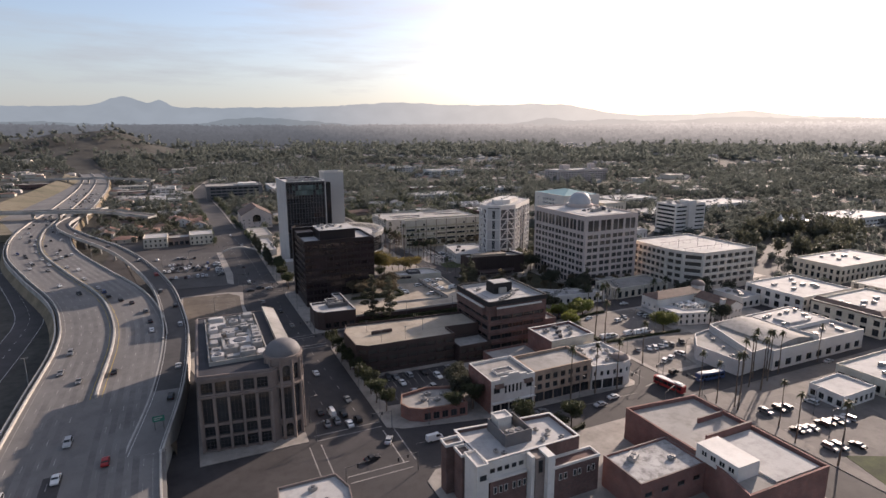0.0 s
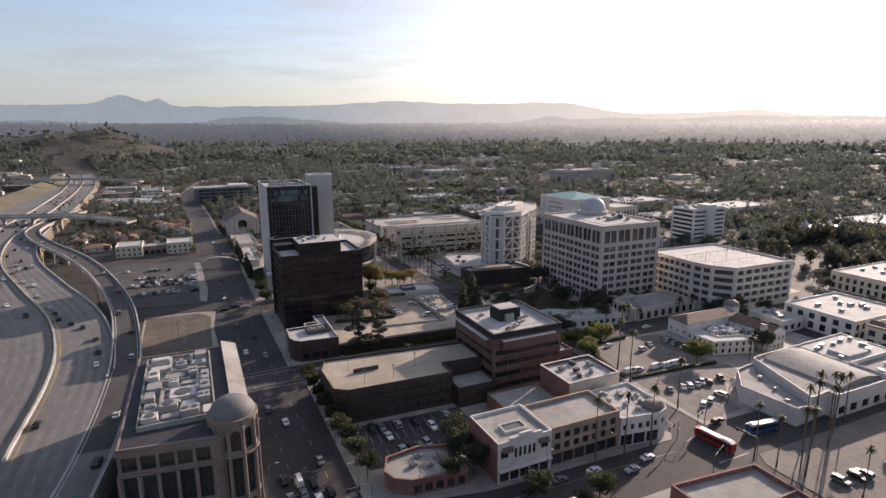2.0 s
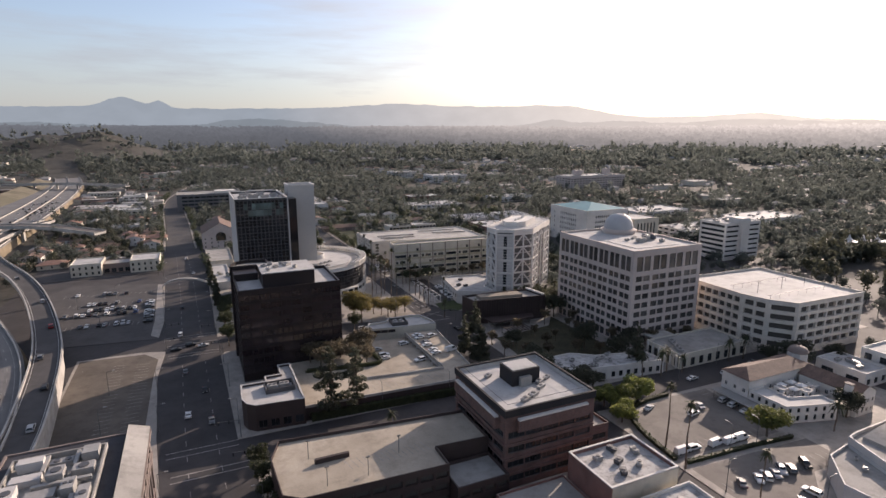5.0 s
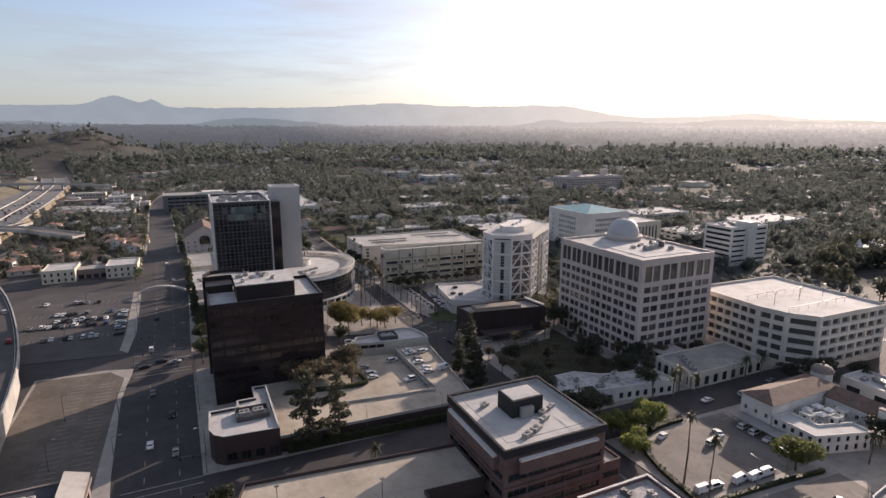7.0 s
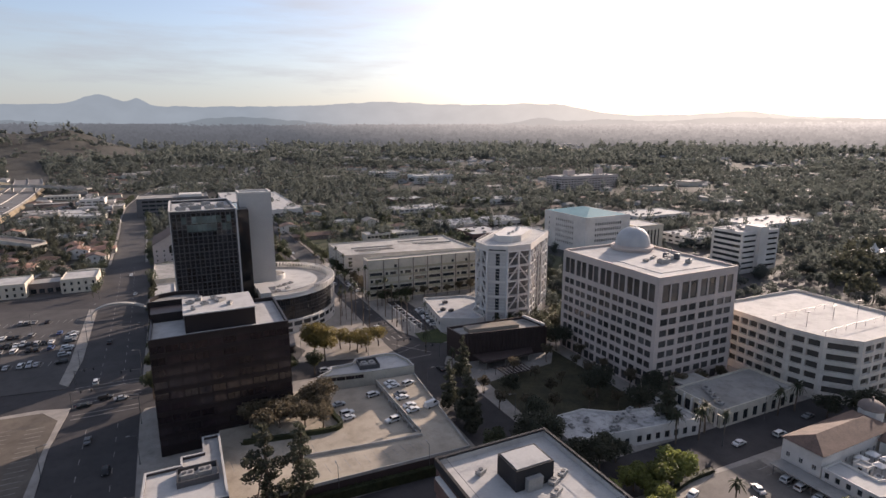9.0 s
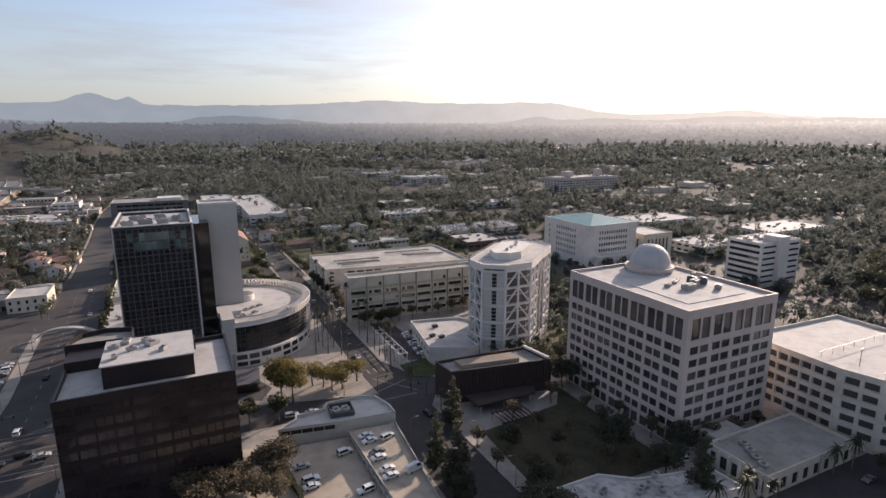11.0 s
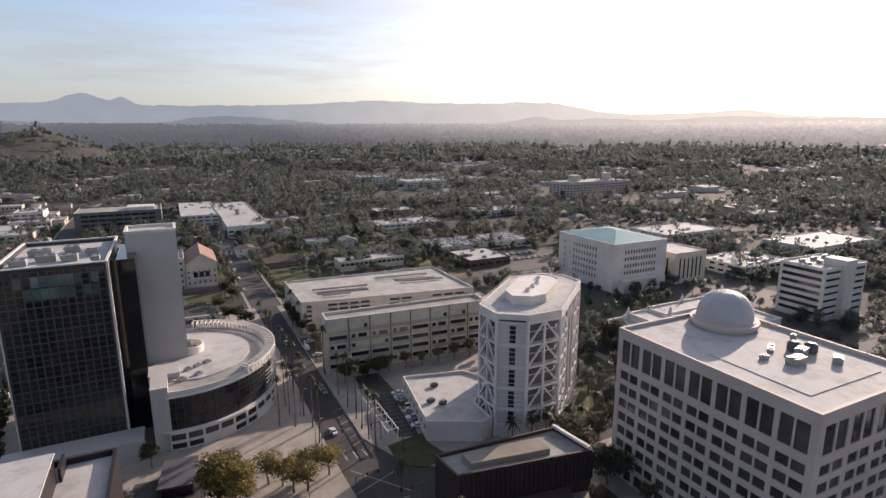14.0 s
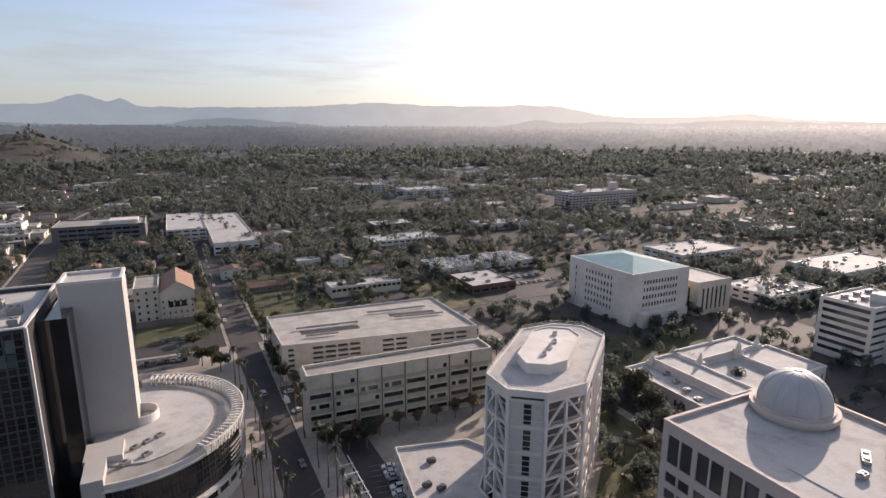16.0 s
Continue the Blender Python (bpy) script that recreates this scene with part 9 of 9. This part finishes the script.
def car(kind, colour, x, y, z, rot, group=""):
    key = (kind, colour)
    if key not in PROTO:
        body, glass, wheels, lamps = car_parts(kind)
        root = thing("car" if kind != "van" else "van", {"sedan": colour + " saloon car with dark windows", "suv": colour + " tall family car with dark windows", "van": colour + " delivery van with dark front glass"}[kind], "car" if kind != "van" else "van")
        shell = part("body", body, CAR_PAINT[colour], root)
        part("glass", glass, CAR_GLASS, root)
        for w in wheels:
            part("wheel", w, TYRE, root)
        for k, q in enumerate(lamps):
            part("headlight" if k < 2 else "tail_light", q, LAMP_CLEAR if k < 2 else LAMP_RED, shell)
        PROTO[key] = root
        root.location, root.rotation_euler = (x, y, z), (0, 0, radians(rot))
        o = root
    else:
        o = copy_thing(PROTO[key], pose(x, y, z, 0, 0, rot))
    if group:
        o["group"] = group
    return o


cr_ = random.Random(17)
KINDS = ["sedan", "sedan", "suv", "suv", "sedan", "van"]
COLS = ["white", "white", "silver", "grey", "black", "black", "white", "silver", "grey", "black", "white", "silver", "grey", "red", "blue", "black"]


def rowcars(x0, y0, x1, y1, n, rot, fill, z=0.17, group="parked cars", cols=COLS, kinds=KINDS[:5]):
    for i in range(n):
        if cr_.random() < fill:
            t = (i + 0.5) / n
            car(cr_.choice(kinds), cr_.choice(cols), x0 + (x1 - x0) * t + cr_.uniform(-.2, .2), y0 + (y1 - y0) * t + cr_.uniform(-.3, .3), z, rot + cr_.uniform(-3, 3) + (180 if cr_.random() < .4 else 0), group)


W_ = ["white", "white", "silver", "white", "grey"]
# west car park
for (x0, y0, x1, y1, n, f) in ((-28, 377.5, 6, 374.5, 13, .45), (-30, 397.5, 8, 392.5, 14, .75), (-33, 417.5, 8, 412.5, 15, .55), (-36, 439.5, 8, 432.5, 16, .35), (-20, 404, 4, 401, 9, .7)):
    rowcars(x0, y0, x1, y1, n, 88, f)
rowcars(10.5, 372, 9.5, 412, 14, 5, .8)
# car deck
rowcars(118.8 + 2.4, 262, 119 + 2.6, 290, 9, 8, .85, 4.62, "cars on the deck", W_)
rowcars(114, 262, 114, 290, 9, 8, .4, 2.82, "cars in a sunken court", W_)
for x, y, r, c, k in ((127, 285, 20, "white", "suv"), (128, 267, 15, "white", "van"), (101.5, 284, 5, "silver", "sedan"), (102.5, 277, 5, "white", "suv"), (102, 274, 6, "white", "sedan")):
    car(k, c, x, y, 2.82 if x < 118 else 4.62, r, "cars on the deck")
# palm street car park
rowcars(165.6, 346, 168.6, 372.5, 10, -8, 1.0, 0.17, "cars in a narrow car park", W_)
# lots in the south-east
for x, y, c, k in ((162, 178, "white", "van"), (166.5, 178, "white", "suv"), (174.5, 177, "white", "van"), (179.5, 176, "white", "van"), (184, 176, "white", "van")):
    car(k, c, x, y, 0.17, 2 + cr_.uniform(-4, 4), "vans by a hedge")
for x, y, r in ((183.3, 193, 10), (189.5, 196, 70), (172.4, 202, 20), (200.6, 195.4, 5), (200.5, 191.6, 5), (200.6, 187, 5), (200.6, 183, 5)):
    car(cr_.choice(["suv", "sedan"]), cr_.choice(W_), x, y, 0.17, r, "cars beside a villa")
rowcars(163, 160.6, 190, 158.8, 9, 55, .8, 0.17, "cars in a slanted row", W_ + ["black", "grey", "silver"])
for x, y, r in ((166.6, 147.5, 30), (171, 148.5, 30), (177.7, 150.2, 100), (161, 137.8, 10)):
    car("suv", cr_.choice(["grey", "black", "white"]), x, y, 0.17, r, "cars in a small car park")
rowcars(161, 90, 186, 88, 9, 95, .65, 0.17, "cars under palms", ["grey", "black", "silver", "silver", "black"])
rowcars(163, 102, 186, 100, 8, 95, .75, 0.17, "cars under palms", ["grey", "black", "silver", "silver", "black"])
rowcars(160, 80, 172, 77, 4, 95, .5, 0.17, "cars under palms", ["grey", "black", "silver", "silver", "black"])
# shaded lot and cafe
rowcars(55, 165.5, 78, 164.5, 9, 92, .45, 0.17, "cars in shade", ["grey", "black", "silver"])
rowcars(55, 179.5, 88, 178.5, 12, 92, .5, 0.17, "cars in shade", ["grey", "black", "silver"])
rowcars(58, 174, 84, 173, 9, 92, .3, 0.17, "cars in shade", ["grey", "black", "silver", "white"])
# kerbside and moving traffic
for x, y, r, c, k in ((33.5, 157, 92, "grey", "sedan"), (36.8, 153.5, 92, "white", "sedan"), (33.3, 163, 92, "white", "van"), (36.6, 160.5, 92, "black", "suv"), (40, 155, 92, "black", "suv"), (30.2, 156.5, 92, "grey", "sedan"), (29.8, 165, 92, "black", "sedan"), (35, 196, 93, "white", "sedan"), (31, 207, 93, "grey", "suv"),
                      (40.5, 170, 272, "grey", "sedan"), (37.5, 132, 10, "black", "sedan"), (58, 134, 2, "white", "van"), (67, 133.5, 2, "red", "suv"), (45, 139, 60, "silver", "sedan"), (108, 133.5, 2, "white", "sedan"), (118, 129.5, 182, "silver", "sedan"), (97, 134, 2, "grey", "sedan"), (88, 133.6, 2, "black", "sedan"), (126, 132, 2, "white", "sedan"),
                      (25.5, 346, 90, "white", "suv"), (30, 330, 0, "black", "suv"), (24, 326.5, 5, "black", "sedan"), (35, 327, 5, "silver", "sedan"), (28, 300, 92, "grey", "sedan"), (34.5, 280, 272, "black", "sedan"), (29, 262, 92, "white", "sedan"), (36, 255, 272, "grey", "sedan"), (26, 390, 90, "black", "sedan"), (32, 470, 270, "silver", "sedan"), (27, 520, 90, "white", "sedan"),
                      (140, 356, 93, "white", "sedan"), (144.5, 385, 273, "grey", "sedan"), (137.5, 415, 93, "black", "sedan"), (141, 440, 93, "silver", "suv"), (105.5, 318.5, 0, "white", "suv"), (112, 318, 0, "silver", "sedan"), (148, 430, 95, "white", "van"), (203, 244, 75, "white", "suv"), (180, 217, 178, "silver", "sedan"), (205, 213, 2, "white", "sedan"), (147, 300, 95, "black", "sedan"), (221, 211, 2, "white", "suv"), (240, 214, 182, "grey", "sedan"), (-4, 232, 95, "white", "sedan"),
                      (150, 152, 93, "silver", "suv"), (146, 170, 93, "white", "sedan"), (170, 131.5, 3, "black", "sedan"), (200, 129, 183, "white", "sedan"), (226, 119, 3, "silver", "sedan"), (240, 328, 60, "white", "sedan")):
    car(k, c, x, y, 0.02, r)
# freeway and ramp traffic
FAR_TRAFFIC = []
for i in range(len(FW)):
    if not 100 < FW[i].y < 1000:
        continue
    d = (FW[min(i + 1, len(FW) - 1)] - FW[i - 1]).normalized()
    nrm = Vector((d.y, -d.x, 0))
    rot = math.degrees(math.atan2(d.y, d.x))
    for o in (3.4, 7.0, 10.6, 14.2, -3.4, -7.0, -10.6, -14.2):
        dens = (0.10 if o > 0 else 0.085) * (1.0 if FW[i].y < 420 else 2.0)
        if cr_.random() < dens:
            p = FW[i] + nrm * o + d * cr_.uniform(-3, 3)
            if p.y > 470:
                FAR_TRAFFIC.append((p.x, p.y, p.z + 0.03, rot))
                continue
            car(cr_.choice(KINDS[:5]), cr_.choice(COLS), p.x, p.y, p.z + 0.03, rot + (0 if o > 0 else 180), "freeway traffic")
for i in (5, 9, 17, 22, 27, 33, 40, 50, 62):
    p, d = RAMP[i], (RAMP[i + 1] - RAMP[i]).normalized()
    nrm = Vector((d.y, -d.x, 0))
    q = p + nrm * cr_.choice((-1.9, 1.9))
    car(cr_.choice(["sedan", "suv"]), cr_.choice(COLS), q.x, q.y, q.z + 0.05, math.degrees(math.atan2(d.y, d.x)), "ramp traffic")
# cars on the far parking deck and far along the freeway: small and many, one mesh a colour
def car_stuff(name, spots, colour, label):
    b = MB()
    body, glass, wheels, lamps = car_parts("sedan")
    for x, y, z, rot in spots:
        m_ = pose(x, y, z, 0, 0, rot)
        for src, mi in ((body, 0), (glass, 1)):
            for f in src.f:
                b.face([m_ @ Vector(src.v[i]) for i in f], mi)
    return tagged(new(name, b.mesh(name, CAR_PAINT[colour], CAR_GLASS)), label, "cars", kind="stuff")


far_cars = [(286 + 3.5 * i + cr_.uniform(-.2, .2), 577 + 7.5 * j, 5.9, 90) for j in range(4) for i in range(22) if cr_.random() < .85]
car_stuff("deck_cars", far_cars[::2], "white", "white cars parked on a far deck")
car_stuff("deck_cars_silver", far_cars[1::2], "silver", "silver cars parked on a far deck")
lot_cars = [(x + cr_.uniform(-.2, .2), y, 0.17, 88) for y in (532.5, 548.5) for x in range(324, 356, 3) if cr_.random() < .7] + [(x + cr_.uniform(-.2, .2), y, 0.17, 90) for y in (742.5, 762.5, 775) for x in range(65, 98, 3) if cr_.random() < .7] + [(135 if k % 2 else 146, 530 + 13 * k + cr_.uniform(-3, 3), 0.03, 91) for k in range(16)]
car_stuff("lot_cars", lot_cars[::2], "white", "white cars in far car parks and along a street")
car_stuff("lot_cars_dark", lot_cars[1::2], "grey", "grey cars in far car parks and along a street")
car_stuff("far_traffic", FAR_TRAFFIC[::2], "black", "dark cars far along the freeway")
car_stuff("far_traffic_silver", FAR_TRAFFIC[1::2], "silver", "pale cars far along the freeway")
rowcars(100, 521, 118, 520, 6, 90, .7, 0.17, "cars by a villa", W_)


def bus(x, y, rot, colour, label):
    root = thing("bus", label, "bus", (x, y, 0.02))
    b = MB()
    b.prism([(-6, -1.2), (5.7, -1.2), (6, -0.9), (6, 0.9), (5.7, 1.2), (-6, 1.2)], 0.35, 3.0)
    o = part("body", b, CAR_PAINT[colour], None)
    o.parent = root
    b = MB()
    b.box(-5.6, -1.0, 3.0, 4.8, 1.0, 3.22)
    b.box(-5, -0.8, 3.22, -2.5, 0.8, 3.5)
    o = part("roof", b, WHITE_STEEL, None)
    o.parent = root
    for s in (-1, 1):
        for i in range(6):
            w = MB()
            w.box(-5.6 + i * 1.85, s * 1.205 - .01, 1.4, -3.95 + i * 1.85, s * 1.205 + .01, 2.5)
            o = part("window", w, CAR_GLASS, None)
            o.parent = root
    w = MB()
    w.box(6.0, -1.0, 1.2, 6.02, 1.0, 2.6)
    o = part("windscreen", w, CAR_GLASS, None)
    o.parent = root
    for xx in (-3.6, 3.6):
        for s in (-1, 1):
            w = MB()
            k = 12
            c0 = [(xx + .5 * math.cos(2 * math.pi * i / k), s * 0.95, .5 + .5 * math.sin(2 * math.pi * i / k)) for i in range(k)]
            c1 = [(p[0], s * 1.23, p[2]) for p in c0]
            for i in range(k):
                w.face([c0[i], c0[(i + 1) % k], c1[(i + 1) % k], c1[i]])
            w.face(c1)
            o = part("wheel", w, TYRE, None)
            o.parent = root
    root.rotation_euler = (0, 0, radians(rot))


bus(149.8, 129.5, 98, "red", "red city bus with a white roof")
bus(169.5, 128.3, -6, "blue", "blue city bus with a white roof")


# ---- street furniture ----
def lamp(x, y, h, rot, z=0.15):
    root = thing("street_lamp", "dark steel street lamp with one arm", "street lamp", group="street lamps")
    b = MB()
    b.tube(0, 0, 0, 0.6, 0.22, 0.14, n=8)
    b.tube(0, 0, 0.6, h, 0.1, 0.06, n=8)
    b.beam((0, 0, h - 0.1), (2.0, 0, h + 0.25), 0.09)
    pole = part("pole", b, POLE, root)
    b = MB()
    b.prism([(1.7, -0.16), (2.6, -0.12), (2.6, 0.12), (1.7, 0.16)], h + 0.14, h + 0.3)
    part("head", b, METAL, pole)
    root.location, root.rotation_euler = (x, y, z), (0, 0, radians(rot))
    return root


lp = lamp(25.6, 160, 9, 0)
LAMPS = [(24.2, 185, 0), (22.6, 215, 0), (46.6, 152, 180), (46.4, 176, 180), (46.2, 200, 180), (44, 250, 180), (43, 280, 180), (42.3, 305, 180), (20.5, 255, 0), (18.8, 285, 0), (18.8, 360, 0), (17, 395, 0), (15.5, 425, 0), (40.5, 350, 180), (40.8, 385, 180), (41, 415, 180), (14, 470, 0), (125.4, 325.4, 90), (133, 350, 0), (133, 372, 0), (151.5, 352, 180), (60, 143, 270), (95, 137.5, 270), (115, 137, 270), (140, 118, 90), (155, 140, 90), (175, 172.5, 90), (185, 171.5, 90), (158, 160, 0), (175, 145, 0), (178, 95, 0), (168, 84, 0), (152.5, 255, 180), (152.5, 275, 180), (153, 240, 180), (134.5, 262, 0), (134.5, 285, 0), (90, 241, 90), (115, 240, 90), (199.5, 214.5, 90), (225, 219, 270), (-10, 372, 0), (-12, 395, 0), (-8, 420, 0), (-25, 410, 0), (4, 260, 0), (3, 290, 0), (100, 337.5, 90)]
for x, y, r in LAMPS:
    copy_thing(lp, pose(x, y, 0.15, 0, 0, r))
sg = thing("traffic_light", "grey mast with a traffic light on an arm", "traffic light", group="traffic lights")
b = MB()
b.tube(0, 0, 0, 6, 0.14, 0.1, n=8)
b.beam((0, 0, 5.8), (6.5, 0, 6.3), 0.13)
part("mast", b, POLE, sg)
for x in (3.2, 6.2):
    b = MB()
    b.box(x - 0.18, -0.15, 5.2, x + 0.18, 0.15, 6.2)
    part("signal_head", b, BLACK_TRIM, sg)
sg.location, sg.rotation_euler = (25, 148, 0.15), (0, 0, radians(10))
for x, y, r in ((48.5, 146, 180), (47.5, 121.5, 190), (27.5, 122.5, 0), (20.5, 326, 0), (41.5, 315, 180), (41, 338, 180), (19, 346, 0), (142, 136.3, 200), (155.8, 138.2, 200), (155, 119.5, 100), (136.5, 118.8, 20), (152, 312, 180), (137, 322, 0), (152.5, 345.5, 180), (134, 346, 0), (44, 241, 180), (47, 222, 180)):
    copy_thing(sg, pose(x, y, 0.15, 0, 0, r))
# freeway signs on masts and the frontage mast
for x, y, z, r, w, hh, m in ((-17.4, 162.4, 6.6, 0, 3.2, 1.7, SIGN_GREEN),):
    root = thing("road_sign", "green freeway sign on two steel posts", "road sign", (x, y, z))
    for s in (-1, 1):
        b = MB()
        b.tube(s * w * 0.36, 0.1, 0, 3.4 + hh, 0.12, n=8)
        o = part("post", b, POLE, None)
        o.parent = root
    b = MB()
    b.box(-w / 2, -0.12, 3.2, w / 2, -0.02, 3.2 + hh)
    o = part("panel", b, m, None)
    o.parent = root
    b = MB()
    for k in range(2):
        b.box(-w * 0.38, -0.14, 3.2 + hh * (0.25 + 0.35 * k), w * (0.15 + 0.2 * k), -0.125, 3.2 + hh * (0.4 + 0.35 * k))
    o = part("legend_bar", b, PAINT_WHITE, None)
    o.parent = root
    root.rotation_euler = (0, 0, radians(r))
for x, y, h_ in ((-63.4, 228.5, 12), (-95, 300, 18), (-72, 455, 14), (-100, 640, 14)):
    root = thing("light_mast", "tall pale steel light mast by the freeway", "light mast", (x, y, 0))
    b = MB()
    b.tube(0, 0, 0, h_, 0.2, 0.1, n=8)
    b.beam((-1.2, 0, h_), (1.2, 0, h_), 0.18)
    o = part("pole", b, METAL, None)
    o.parent = root

rowcars(94, 492, 118, 491.5, 9, 90, 0.6, 0.17, "cars behind a round building")
for x, y, r in ((150.5, 420, 12), (154.5, 432, 80), (150.8, 437, 5)):
    car("sedan", "white", x, y, 0.17, r, "cars in a small yard")
